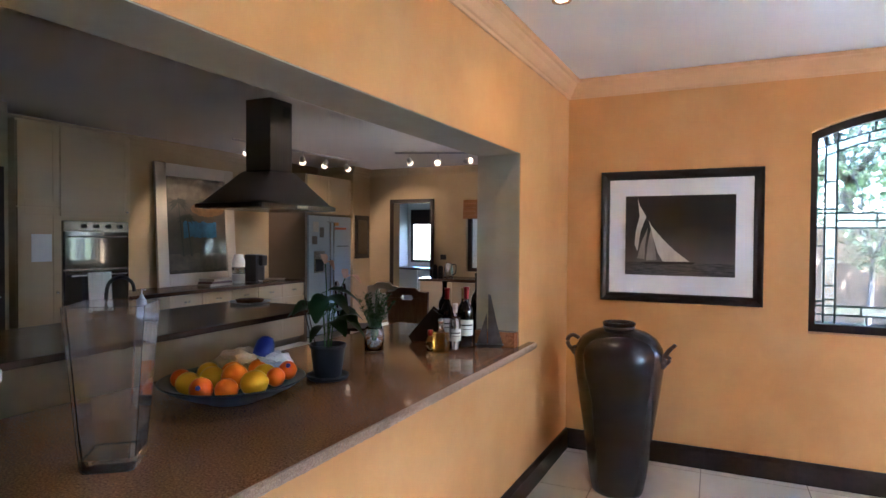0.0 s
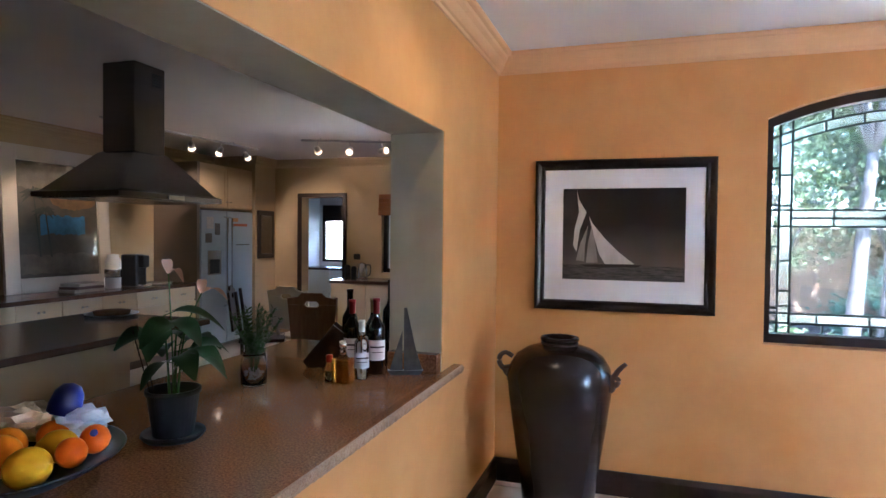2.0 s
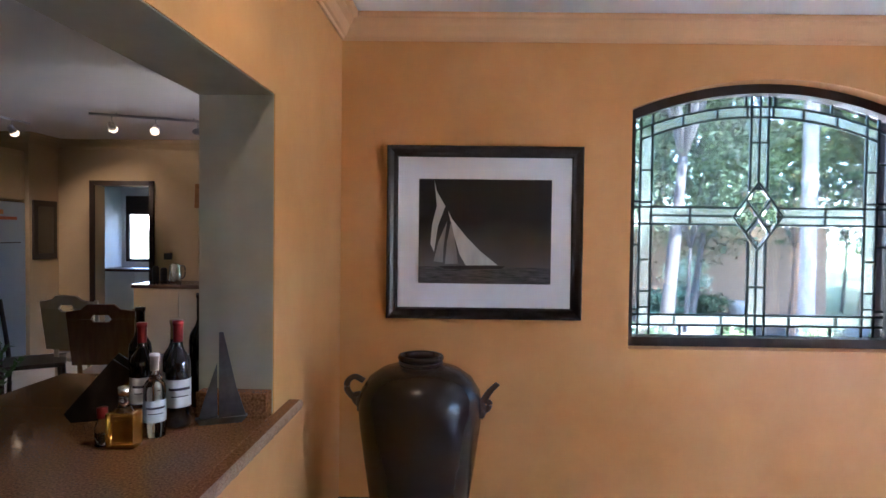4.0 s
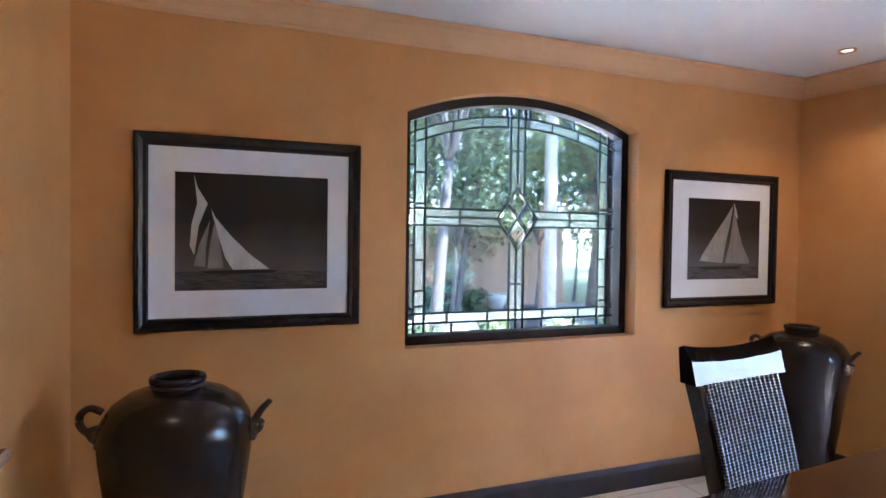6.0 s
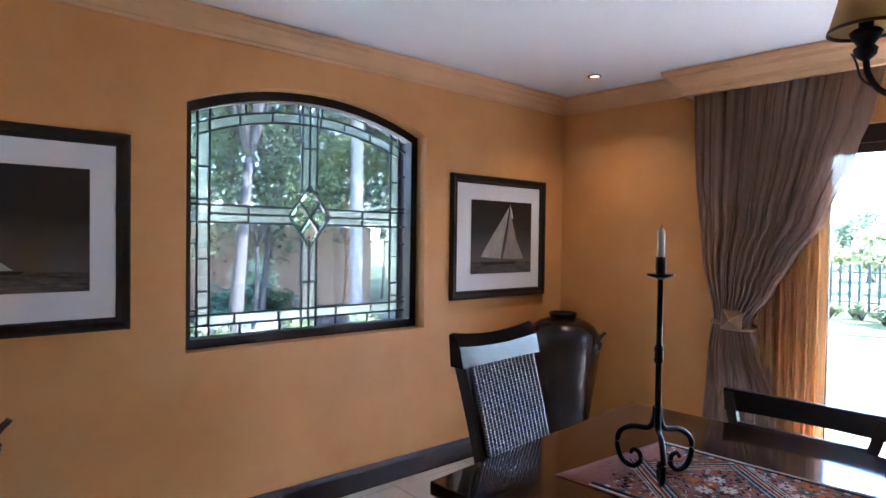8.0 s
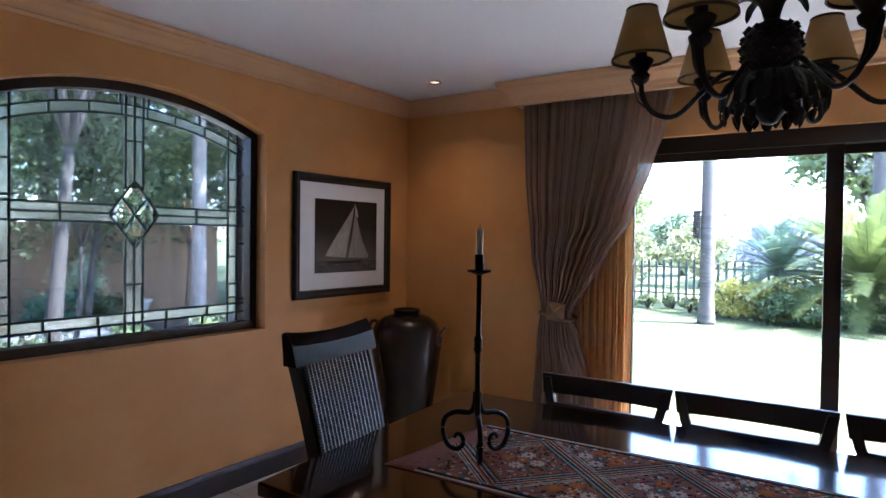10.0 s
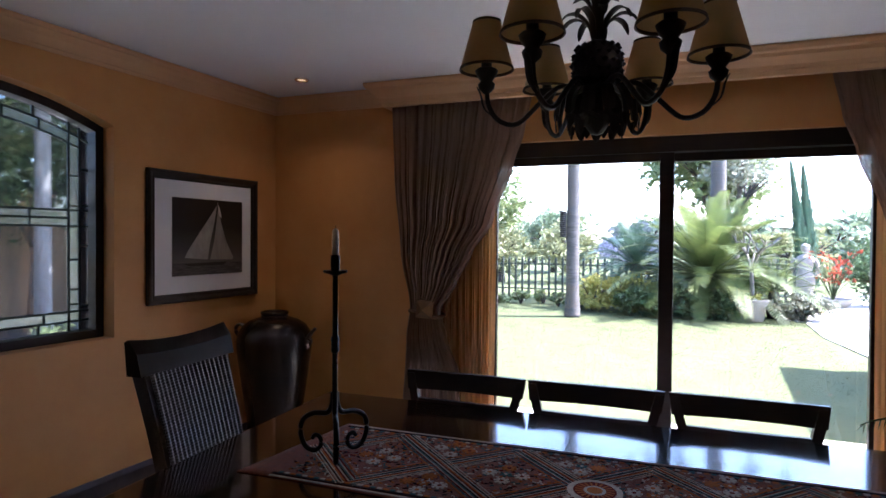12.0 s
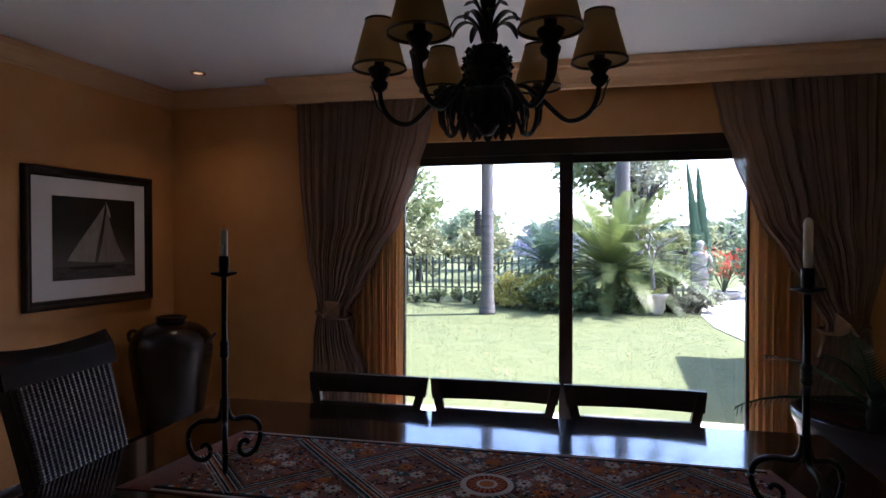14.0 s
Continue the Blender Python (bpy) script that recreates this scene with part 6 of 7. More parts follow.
# island, hood and island things
isl = empty("kitchen_island", pose(0, 0, 0), "kitchen island with a dark granite top and taupe sides", "island")
part("worktop", box(-3.02, -2.0, 1.0, 5.0, 0.885, 0.925, 0.005), M["dark_granite"], isl)
part("base", box(-2.92, -2.12, 1.1, 4.42, 0, 0.884), M["cabinet"], isl)
part("end_support", box(-2.92, -2.80, 4.5, 4.9, 0, 0.884), M["cabinet_dark"], isl)
pl = empty("plate", pose(-2.72, 4.86, 0.9255), "white plate with a brown tart on the island", "plate")
part("dish", lathe([(0, 0), (0.09, 0), (0.17, 0.018), (0.172, 0.022), (0.10, 0.008), (0, 0.007)], 32), M["white_plastic"], pl, smooth=True)
tagged(part("tart", lathe([(0, 0), (0.11, 0.0), (0.12, 0.03), (0.05, 0.036), (0, 0.035)], 28), mat("brown_pastry", (0.20, 0.075, 0.03), 0.7, vary=0.4, scale=30, bump=0.4), None, smooth=True, m=pose(-2.72, 4.86, 0.934)), "round brown tart lying on the plate", "tart")
tap = empty("kitchen_tap", pose(-2.85, 3.62, 0.9255), "black arched kitchen tap on the island", "tap")
part("spout", tube(smooth_line([(0, 0, 0), (0, 0, 0.20), (0.03, 0.02, 0.28), (0.09, 0.06, 0.30), (0.14, 0.09, 0.26), (0.15, 0.10, 0.20)], 6), 0.012, 10), M["black_plastic"], tap, smooth=True)
part("lever", tube([(0, 0, 0.08), (-0.05, 0.03, 0.12)], 0.007, 8), M["chrome"], tap)
sp = empty("soap_bottle", pose(-2.78, 3.84, 0.9255), "white pump soap bottle on the island", "bottle")
part("bottle_body", lathe([(0, 0), (0.035, 0), (0.035, 0.12), (0.015, 0.145), (0.012, 0.16), (0, 0.16)], 20), M["white_plastic"], sp, smooth=True)
part("pump", tube([(0, 0, 0.16), (0, 0, 0.20), (0.04, 0, 0.20)], 0.006, 8), M["white_plastic"], sp)

hood = empty("range_hood", pose(-2.40, 4.74, 0), "brushed steel pyramid range hood above the island", "range hood")
bm = bmesh.new()
lv = [(0.34, 0.46, 1.735), (0.34, 0.46, 1.768), (0.31, 0.415, 1.785), (0.15, 0.16, 2.035), (0.135, 0.135, 2.05)]
rings = [[bm.verts.new((sx * a, sy * b, z)) for sx, sy in ((1, -1), (1, 1), (-1, 1), (-1, -1))] for a, b, z in lv]
for a, b in zip(rings, rings[1:]):
    for k in range(4):
        bm.faces.new((a[k], a[(k + 1) % 4], b[(k + 1) % 4], b[k]))
bm.faces.new(rings[0][::-1])
bm.faces.new(rings[-1])
part("canopy", bm, M["steel_dark"], hood)
part("chimney", box(-0.13, 0.13, -0.13, 0.13, 2.03, CEIL - 0.001, 0.004), M["steel_dark"], hood)
for k in range(5):
    part("vent_slot", box(0.1305, 0.133, 0.02, 0.10, 2.50 + 0.018 * k, 2.508 + 0.018 * k), M["black_plastic"], hood)
part("filter", box(-0.30, 0.30, -0.42, 0.42, 1.730, 1.7345), M["steel_dark"], hood)
part("control_strip", box(0.3405, 0.35, -0.07, 0.07, 1.738, 1.765, 0.003), M["chrome"], hood)

# track spots
M["track_metal"] = mat("brushed_track_metal", (0.45, 0.42, 0.40), 0.35, metal=0.9, vary=0.1, scale=30)


def spot_track(a, b, n, power, aims):
    a, b = Vector(a), Vector(b)
    tr = empty("spot_track", Matrix.Translation(a), "metal ceiling track with lit halogen spots", "track light", "kitchen tracks")
    part("bar", tube([Vector((0, 0, 0)), b - a], 0.012, 8), M["track_metal"], tr)
    for k in range(n):
        p = (b - a) * ((k + 0.5) / n)
        aim = Vector(aims[k % len(aims)])
        d = (aim - (a + p)).normalized()
        part("stem", tube([p, p + Vector((0, 0, -0.08))], 0.005, 6), M["track_metal"], tr)
        head_m = Matrix.Translation(p + Vector((0, 0, -0.10))) @ d.to_track_quat("Z", "Y").to_matrix().to_4x4()
        hd = part("spot_head", lathe([(0.012, -0.05), (0.030, -0.03), (0.036, 0.035), (0.033, 0.035), (0.028, 0.01), (0, 0.008)], 16, head_m), M["track_metal"], tr, smooth=True)
        part("bulb", lathe([(0, 0.012), (0.030, 0.014), (0.042, 0.042), (0.030, 0.066), (0, 0.074)], 14, head_m), M["spot_glow"], tr, "lit halogen bulb")
        if k % 2 == 0:
            spot_light("spot_beam", a + p + Vector((0, 0, -0.10)) + d * 0.06, aim, power, (1.0, 0.70, 0.42), 80, 0.7, 0.03)
    for q in (0.2, 0.8):
        p = (b - a) * q
        part("fixing", tube([p, p + Vector((0, 0, CEIL - a.z - 0.001))], 0.006, 6), M["track_metal"], tr)


spot_track((-3.95, 5.9, 2.60), (-3.75, 8.1, 2.60), 5, 6.5, [(-5, 6.2, 1.2), (-2.2, 4.5, 0.9), (-4.4, 7.9, 1.4), (-4.6, 7.2, 0.9), (-3.5, 9.3, 1.2)])
spot_track((-2.80, 7.55, 2.60), (-1.75, 7.95, 2.60), 3, 4.8, [(-2.9, 9.3, 1.6), (-2.0, 6.0, 0.8), (-1.2, 8.0, 2.62)])

# north counter, kitchen window, scullery
nb = empty("north_cabinet", pose(0, 0, 0), "cream base cabinets with a dark worktop by the window", "cabinet")
part("carcass", box(-3.05, -0.4, 8.78, KY1 - 0.002, 0.1, 0.858), M["cabinet"], nb)
part("worktop", box(-3.07, -0.38, 8.75, KY1 - 0.002, 0.8585, 0.90, 0.005), M["dark_granite"], nb)
for k in range(5):
    part("door", box(-3.04 + 0.52 * k, -2.53 + 0.52 * k, 8.758, 8.779, 0.11, 0.85, 0.003), M["cabinet"], nb)
ket = empty("kettle", pose(-2.72, 9.08, 0.9005), "steel electric kettle on the worktop", "kettle")
part("kettle_body", lathe([(0, 0), (0.075, 0), (0.078, 0.02), (0.06, 0.20), (0.03, 0.23), (0, 0.235)], 24), M["chrome"], ket, smooth=True)
part("handle", tube(smooth_line([(0.06, 0, 0.20), (0.12, 0, 0.19), (0.12, 0, 0.08), (0.075, 0, 0.04)], 5), 0.008, 8), M["black_plastic"], ket)
for x, h in ((-3.0, 0.17), (-2.9, 0.15)):
    tagged(part("storage_jar", lathe([(0, 0), (0.04, 0), (0.04, h), (0.02, h + 0.02), (0, h + 0.02)], 18), M["black_plastic"], None, smooth=True, m=pose(x, 9.18, 0.9005)), "small dark storage jar on the worktop", "jar", "jars")
tagged(part("double_socket", box(-2.98, -2.88, KY1 - 0.012, KY1 - 0.001, 1.16, 1.24, 0.003), M["black_plastic"]), "black double socket on the kitchen wall", "socket")
win2 = empty("window_2", pose(-2.025, KY1 + 0.1, 0.98), "dark-framed kitchen window with a raised roman blind", "window", kind="structure")
for x0, x1, z0, z1 in ((-0.52, -0.46, 0, 1.09), (0.46, 0.52, 0, 1.09), (-0.46, 0.46, 0, 0.06), (-0.46, 0.46, 1.03, 1.09)):
    part("window_frame", box(x0, x1, -0.03, 0.03, z0 + 0.001, z1, 0.003), M["dark_wood"], win2)
g = part("glass_pane", box(-0.47, 0.47, -0.003, 0.003, 0.05, 1.04), M["glass"], win2)
g.visible_shadow = False
blind = empty("roman_blind", pose(-2.025, KY1 - 0.03, 2.10), "folded orange-brown woven roman blind", "blind")
M["blind"] = mat("orange_brown_woven_blind", (0.36, 0.15, 0.05), 0.8, vary=0.35, scale=60, stretch=(1, 1, 12), bump=0.3)
for k in range(5):
    part("fold", box(-0.55, 0.55, -0.02 - 0.004 * k, 0.02, -0.06 * (k + 1) + 0.002, -0.06 * k, 0.006), M["blind"], blind)
win3 = empty("window_3", pose(-4.635, 12.06, 0.98), "dark-framed scullery window with a dark blind", "window", kind="structure")
for x0, x1, z0, z1 in ((-0.315, -0.26, 0, 1.12), (0.26, 0.315, 0, 1.12), (-0.26, 0.26, 0, 0.05), (-0.26, 0.26, 1.07, 1.12)):
    part("window_frame", box(x0, x1, -0.03, 0.03, z0 + 0.001, z1, 0.003), M["dark_wood"], win3)
part("blind_roll", box(-0.26, 0.26, -0.06, -0.035, 0.80, 1.10), M["dark_wood"], win3)
g = part("glass_pane", box(-0.27, 0.27, -0.003, 0.003, 0.04, 1.08), M["glass"], win3)
g.visible_shadow = False
sc = empty("scullery_cabinet", pose(0, 0, 0), "white scullery cabinets with a dark worktop", "cabinet")
part("carcass", box(-5.0, -2.7, 11.35, 11.98, 0.0, 0.858), M["white_paint"], sc)
part("worktop", box(-5.0, -2.68, 11.32, 11.98, 0.8585, 0.90), M["dark_granite"], sc)
for k in range(4):
    part("door", box(-4.95 + 0.55 * k, -4.42 + 0.55 * k, 11.328, 11.349, 0.10, 0.85, 0.003), M["white_plastic"], sc)
for x0, x1, z0, z1 in ((-3.90, -3.841, 0, 2.13), (-3.159, -3.10, 0, 2.13), (-3.90, -3.10, 2.071, 2.13)):
    tagged(part("door_casing", box(x0, x1, KY1 - 0.025, KY1 - 0.001, z0, z1), M["dark_wood"]), "dark wooden doorway casing", "casing", kind="structure")


# kitchen window onto the side garden
win4 = empty("window_4", pose(-0.12, 7.2, 1.05), "narrow dark-framed kitchen window onto the side garden", "window", kind="structure")
for y0, y1, z0, z1 in ((-0.298, -0.25, 0.003, 0.897), (0.25, 0.298, 0.003, 0.897), (-0.249, 0.249, 0.003, 0.05), (-0.249, 0.249, 0.85, 0.897)):
    part("window_frame", box(-0.03, 0.03, y0, y1, z0, z1, 0.003), M["dark_wood"], win4)
area_light("scullery_window_daylight", look((-4.635, 12.35, 1.5), (-4.2, 10.0, 1.0)), 0.5, 0.9, 0.06, DAY)


def kitchen_chair(m, mt, label):
    ch = empty("kitchen_chair", m, label, "chair", "kitchen chairs")
    for s in (-1, 1):
        part("leg", tube([(s * 0.20, -0.20, 0), (s * 0.18, -0.18, 0.44)], 0.016, 8), mt, ch)
        part("back_post", tube(smooth_line([(s * 0.20, 0.20, 0), (s * 0.19, 0.19, 0.45), (s * 0.20, 0.25, 0.95)], 5), 0.017, 8), mt, ch)
    part("seat", box(-0.22, 0.22, -0.22, 0.22, 0.44, 0.475, 0.012), mt, ch)
    tilt = pose(0, 0.205, 0, -6, 0, 0)
    # arched crest over a hand slot, and a lower panel with scooped corners
    for name, outline in (("crest", [(-0.225, 0.895), (-0.07, 0.895), (-0.05, 0.925), (0.05, 0.925), (0.07, 0.895), (0.225, 0.895), (0.228, 0.95), (0.13, 0.965), (0.09, 1.000), (-0.09, 1.000), (-0.13, 0.965), (-0.228, 0.95)]),
                          ("back_panel", [(-0.205, 0.56), (0.205, 0.56), (0.224, 0.894), (0.07, 0.894), (0.05, 0.872), (-0.05, 0.872), (-0.07, 0.894), (-0.224, 0.894)])):
        bm = plate(outline, 0.022)
        bmesh.ops.transform(bm, matrix=tilt, verts=bm.verts)
        part(name, bm, mt, ch)
    return ch


kitchen_chair(pose(-1.96, 6.55, 0, 0, 0, 190), M["wood_warm"], "reddish wooden kitchen chair with a curved back and hand slot")
kitchen_chair(pose(-2.45, 7.05, 0, 0, 0, 175), mat("cream_chair_paint", (0.72, 0.64, 0.50), 0.5, vary=0.08, scale=8), "cream painted kitchen chair with a curved back and hand slot")
kitchen_chair(pose(-2.75, 6.75, 0, 0, 0, 120), M["dark_wood"], "dark wooden kitchen chair with a solid back")

# ---- garden ----
GZ = -0.10
M["lawn"] = mat("sunlit_lawn_ground", (0.108, 0.124, 0.058), 0.95, second=(0.080, 0.099, 0.044), scale=2.5, bump=0.5, bscale=60, spec=0.1)
M["blades"] = leaf_mat("lawn_blades", (0.135, 0.156, 0.074), (0.108, 0.132, 0.058), 0.6, 0.45)
M["paving"] = mat("pale_concrete_paving", (0.46, 0.43, 0.39), 0.85, vary=0.2, scale=3, bump=0.3, bscale=40, random_tint=0.06)
# side paving colour is darkened to hold the shade under the trees
M["side_paving"] = mat("shade_darkened_side_paving", (0.13, 0.13, 0.115), 0.9, vary=0.4, scale=2, bump=0.3)
# darker copy of the tree foliage, with garden shade put into its colour
M["shade_leaf"] = leaf_mat("shade_darkened_foliage", (0.06, 0.085, 0.04), (0.03, 0.05, 0.022), 0.55, 0.2)
M["bark_palm"] = mat("grey_palm_bark", (0.12, 0.112, 0.105), 0.9, second=(0.06, 0.055, 0.052), scale=5, stretch=(1, 1, 8), bump=0.6, bscale=25)
M["bark"] = mat("grey_brown_bark", (0.05, 0.045, 0.04), 0.9, second=(0.025, 0.022, 0.02), scale=8, stretch=(3, 3, 1), bump=0.6, bscale=30)
M["bark_pale"] = mat("pale_bark", (0.24, 0.23, 0.215), 0.9, second=(0.13, 0.12, 0.11), scale=8, stretch=(3, 3, 1), bump=0.4)
M["tree_leaf"] = leaf_mat("tree_foliage", (0.085, 0.125, 0.055), (0.04, 0.07, 0.03), 0.5)
M["tree_leaf_light"] = leaf_mat("pale_tree_foliage", (0.21, 0.25, 0.11), (0.12, 0.165, 0.07), 0.5, 0.45)
# sapling greens are darkened too: the shade they stand in is painted
M["sapling_leaf"] = leaf_mat("shade_darkened_sapling_foliage", (0.085, 0.11, 0.05), (0.035, 0.055, 0.024), 0.5, 0.25)
M["pale_flower"] = leaf_mat("pale_green_white_blossom", (0.46, 0.50, 0.36), (0.22, 0.30, 0.15), 0.5, 0.25)
# distance haze is put into these two leaf colours, paled and greyed
M["far_yellow_leaf"] = leaf_mat("haze_paled_yellow_green_foliage", (0.25, 0.26, 0.13), (0.15, 0.17, 0.085), 0.6)
M["far_leaf"] = leaf_mat("haze_paled_far_foliage", (0.20, 0.25, 0.16), (0.12, 0.17, 0.10), 0.7)
M["yellow_leaf"] = leaf_mat("yellow_green_foliage", (0.50, 0.46, 0.13), (0.30, 0.31, 0.08), 0.5)
M["mauve_leaf"] = leaf_mat("mauve_blossom", (0.46, 0.42, 0.49), (0.35, 0.33, 0.38), 0.6)
M["grey_leaf"] = leaf_mat("grey_green_foliage", (0.24, 0.25, 0.19), (0.13, 0.15, 0.11), 0.6)
M["dark_leaf"] = leaf_mat("dark_ground_cover", (0.085, 0.14, 0.06), (0.04, 0.08, 0.035), 0.5)
M["cycad_blue"] = leaf_mat("blue_green_cycad", (0.10, 0.175, 0.115), (0.06, 0.12, 0.075), 0.45)
M["cycad_green"] = leaf_mat("yellow_green_cycad", (0.14, 0.18, 0.05), (0.06, 0.09, 0.027), 0.45, 0.4)
M["red_flower"] = leaf_mat("red_aloe_flower", (0.50, 0.10, 0.05), (0.34, 0.06, 0.03), 0.5)
M["white_flower"] = leaf_mat("white_blossom", (0.75, 0.75, 0.70), (0.55, 0.58, 0.50), 0.5)
M["stone_urn"] = mat("weathered_pale_stone", (0.36, 0.335, 0.29), 0.9, vary=0.3, scale=7, bump=0.4)
M["fence"] = mat("dark_green_fence_paint", (0.06, 0.075, 0.06), 0.6, vary=0.2, scale=10)
M["tan_wall"] = mat("tan_garden_plaster", (0.19, 0.12, 0.068), 0.9, vary=0.2, scale=1.2, bump=0.2)
M["roof"] = mat("grey_roof", (0.30, 0.29, 0.28), 0.8, vary=0.2, scale=4)

structure("ground", box(-400, 400, -400, 400, GZ - 0.5, GZ), M["lawn"], "sunlit lawn stretching from the house", "ground")


def rect_strip(name, pts, z0, z1, material, label, category):
    bm = bmesh.new()
    low = [bm.verts.new((x, y, z0)) for x, y in pts]
    top = [bm.verts.new((x, y, z1)) for x, y in pts]
    bm.faces.new(top)
    bm.faces.new(low[::-1])
    for k in range(len(pts)):
        bm.faces.new((low[k], low[(k + 1) % len(pts)], top[(k + 1) % len(pts)], top[k]))
    return structure(name, bm, material, label, category)


rect_strip("pavement", [eu(-0.2, 0.31), eu(-0.2, 1.55), eu(8, 1.55), eu(8, 0.31)][::-1], GZ - 0.02, GZ + 0.03, M["paving"], "pale paving strip along the house", "pavement")
rect_strip("path", [(8.3, -3.0), (9.6, -0.9), (10.7, 0.0), (12.4, 0.30), (14.2, 0.33), (16.5, 0.0), (19.5, -0.4), (24, -2.5), (20, -8), (10, -8)], GZ - 0.02, GZ + 0.02, M["paving"], "pale sunlit garden path", "path")
# unseen wing of the house, placed to cast the shadow on the lawn
wing = empty("house_wing", pose(0, 0, GZ), "unseen tan plastered wing, placed to shade the lawn", "building")
part("wall", box(7.6, 10.2, -6.5, -0.95, 0, 2.85), M["tan_wall"], wing)
part("roof", box(7.4, 10.4, -6.7, -0.85, 2.851, 3.05), M["roof"], wing)

# grass near the doors
bm = bmesh.new()
rng = random.Random(8)
for k in range(34000):
    d = rng.random() ** 0.7
    x = 6.1 + 9.0 * d
    y = rng.uniform(-0.6 + 0.2 * d, 4.6 + 4.0 * d)
    if y < 0.33 and x > 10.2:
        continue
    h = rng.uniform(0.004, 0.010) * (1 + 0.6 * d)
    a = rng.uniform(0, 6.28)
    w = 0.004 + 0.006 * d
    p, s, t = Vector((x, y, GZ)), Vector((math.cos(a), math.sin(a), 0)) * w, Vector((rng.uniform(-1, 1) * 0.02, rng.uniform(-1, 1) * 0.02, h))
    bm.faces.new([bm.verts.new(p - s), bm.verts.new(p + s), bm.verts.new(p + t)])
tagged(part("grass", bm, M["blades"]), "short sunlit grass blades on the lawn", "grass", kind="stuff")
M["fallen_leaf"] = mat("dry_fallen_leaf", (0.30, 0.20, 0.10), 0.9, vary=0.4, scale=30)
bm = bmesh.new()
for k in range(60):
    p = Vector((rng.uniform(6.2, 12), rng.uniform(0.5, 5.0), GZ + 0.03))
    a = rng.uniform(0, 6.28)
    u, v = Vector((math.cos(a), math.sin(a), 0.1)) * 0.035, Vector((-math.sin(a), math.cos(a), 0.2)) * 0.018
    bm.faces.new([bm.verts.new(p + q) for q in (-u, v, u, -v)])
tagged(part("fallen_leaves", bm, M["fallen_leaf"]), "dry fallen leaves scattered on the lawn", "leaves", kind="stuff")


def leaf_cloud(bm, centre, radii, n, size, rng, shell=0.55, flat=0.0):
    """Many small leaves in an uneven ball of clumps."""
    c, R = Vector(centre), Vector(radii)
    clumps = []
    for _ in range(max(5, n // 90)):
        d = Vector((rng.gauss(0, 1), rng.gauss(0, 1), rng.gauss(0, 1))).normalized() * rng.uniform(shell, 1.0)
        clumps.append((Vector((d.x * R.x, d.y * R.y, d.z * R.z)), rng.uniform(0.18, 0.40)))
    for k in range(n):
        o, s = clumps[k % len(clumps)]
        d = Vector((rng.gauss(0, 1), rng.gauss(0, 1), rng.gauss(0, 1))) * (0.55 * s)
        p = c + o + Vector((d.x * R.x, d.y * R.y, d.z * R.z))
        a = Vector((rng.gauss(0, 1), rng.gauss(0, 1), rng.gauss(0, 0.7))).normalized()
        b = a.cross(Vector((rng.gauss(0, 1), rng.gauss(0, 1), rng.gauss(0, 1)))).normalized()
        L = size * rng.uniform(0.6, 1.4)
        bm.faces.new([bm.verts.new(p - a * L), bm.verts.new(p + b * L * 0.42), bm.verts.new(p + a * L), bm.verts.new(p - b * L * 0.42)])
    return bm


def tree(x, y, h, crown_r, trunk_r, leaf, n, size, label, bark="bark", crown_h=None, seed=1, lean=(0, 0), fork=0.45, category="tree", group=""):
    rng = random.Random(seed)
    t = empty("tree", pose(x, y, GZ), label, category, group)
    bm = bmesh.new()
    crown_h = crown_h or crown_r
    zc = h - crown_h * 0.9
    top = Vector((lean[0], lean[1], h * fork))
    add_tube(bm, smooth_line([(0, 0, -0.05), (0.3 * lean[0] + 0.04, 0.3 * lean[1], h * fork * 0.5), top], 6), lambda k: trunk_r * (1.25 - 0.5 * k), 10)
    for k in range(6):
        an = 2 * math.pi * k / 6 + rng.uniform(-0.4, 0.4)
        end = Vector((lean[0] * 1.4 + 0.7 * crown_r * math.cos(an), lean[1] * 1.4 + 0.7 * crown_r * math.sin(an), zc + rng.uniform(-0.2, 0.7) * crown_h))
        mid = top.lerp(end, 0.5) + Vector((0, 0, 0.06 * h))
        add_tube(bm, smooth_line([top, mid, end], 5), lambda q: trunk_r * (0.6 - 0.5 * q), 6)
        for j in range(2):
            e2 = end + Vector((rng.uniform(-1, 1), rng.uniform(-1, 1), rng.uniform(-0.3, 0.8))) * crown_r * 0.4
            add_tube(bm, smooth_line([mid, (mid + e2) / 2 + Vector((0, 0, 0.05)), e2], 4), lambda q: trunk_r * (0.3 - 0.24 * q), 5)
    part("trunk", bm, M[bark], t, smooth=True)
    part("crown", leaf_cloud(bmesh.new(), (lean[0] * 1.4, lean[1] * 1.4, zc), (crown_r, crown_r, crown_h), n, size, rng), M[leaf], t)
    return t


def shrub(x, y, rx, ry, h, leaf, n, size, label, seed=1, name="shrub", group="", z=0.0):
    rng = random.Random(seed)
    s = empty(name, pose(x, y, GZ + z), label, "shrub", group)
    bm = bmesh.new()
    for k in range(7):
        an = 2 * math.pi * k / 7
        add_tube(bm, [(0, 0, -0.02), (0.25 * rx * math.cos(an), 0.25 * ry * math.sin(an), 0.4 * h), (0.6 * rx * math.cos(an), 0.6 * ry * math.sin(an), 0.75 * h)], lambda q: 0.02 * (1 - 0.7 * q), 5)
    part("stems", bm, M["bark"], s)
    part("foliage", leaf_cloud(bmesh.new(), (0, 0, 0.50 * h), (rx, ry, 0.48 * h), n, size, rng, 0.3), M[leaf], s)
    return s


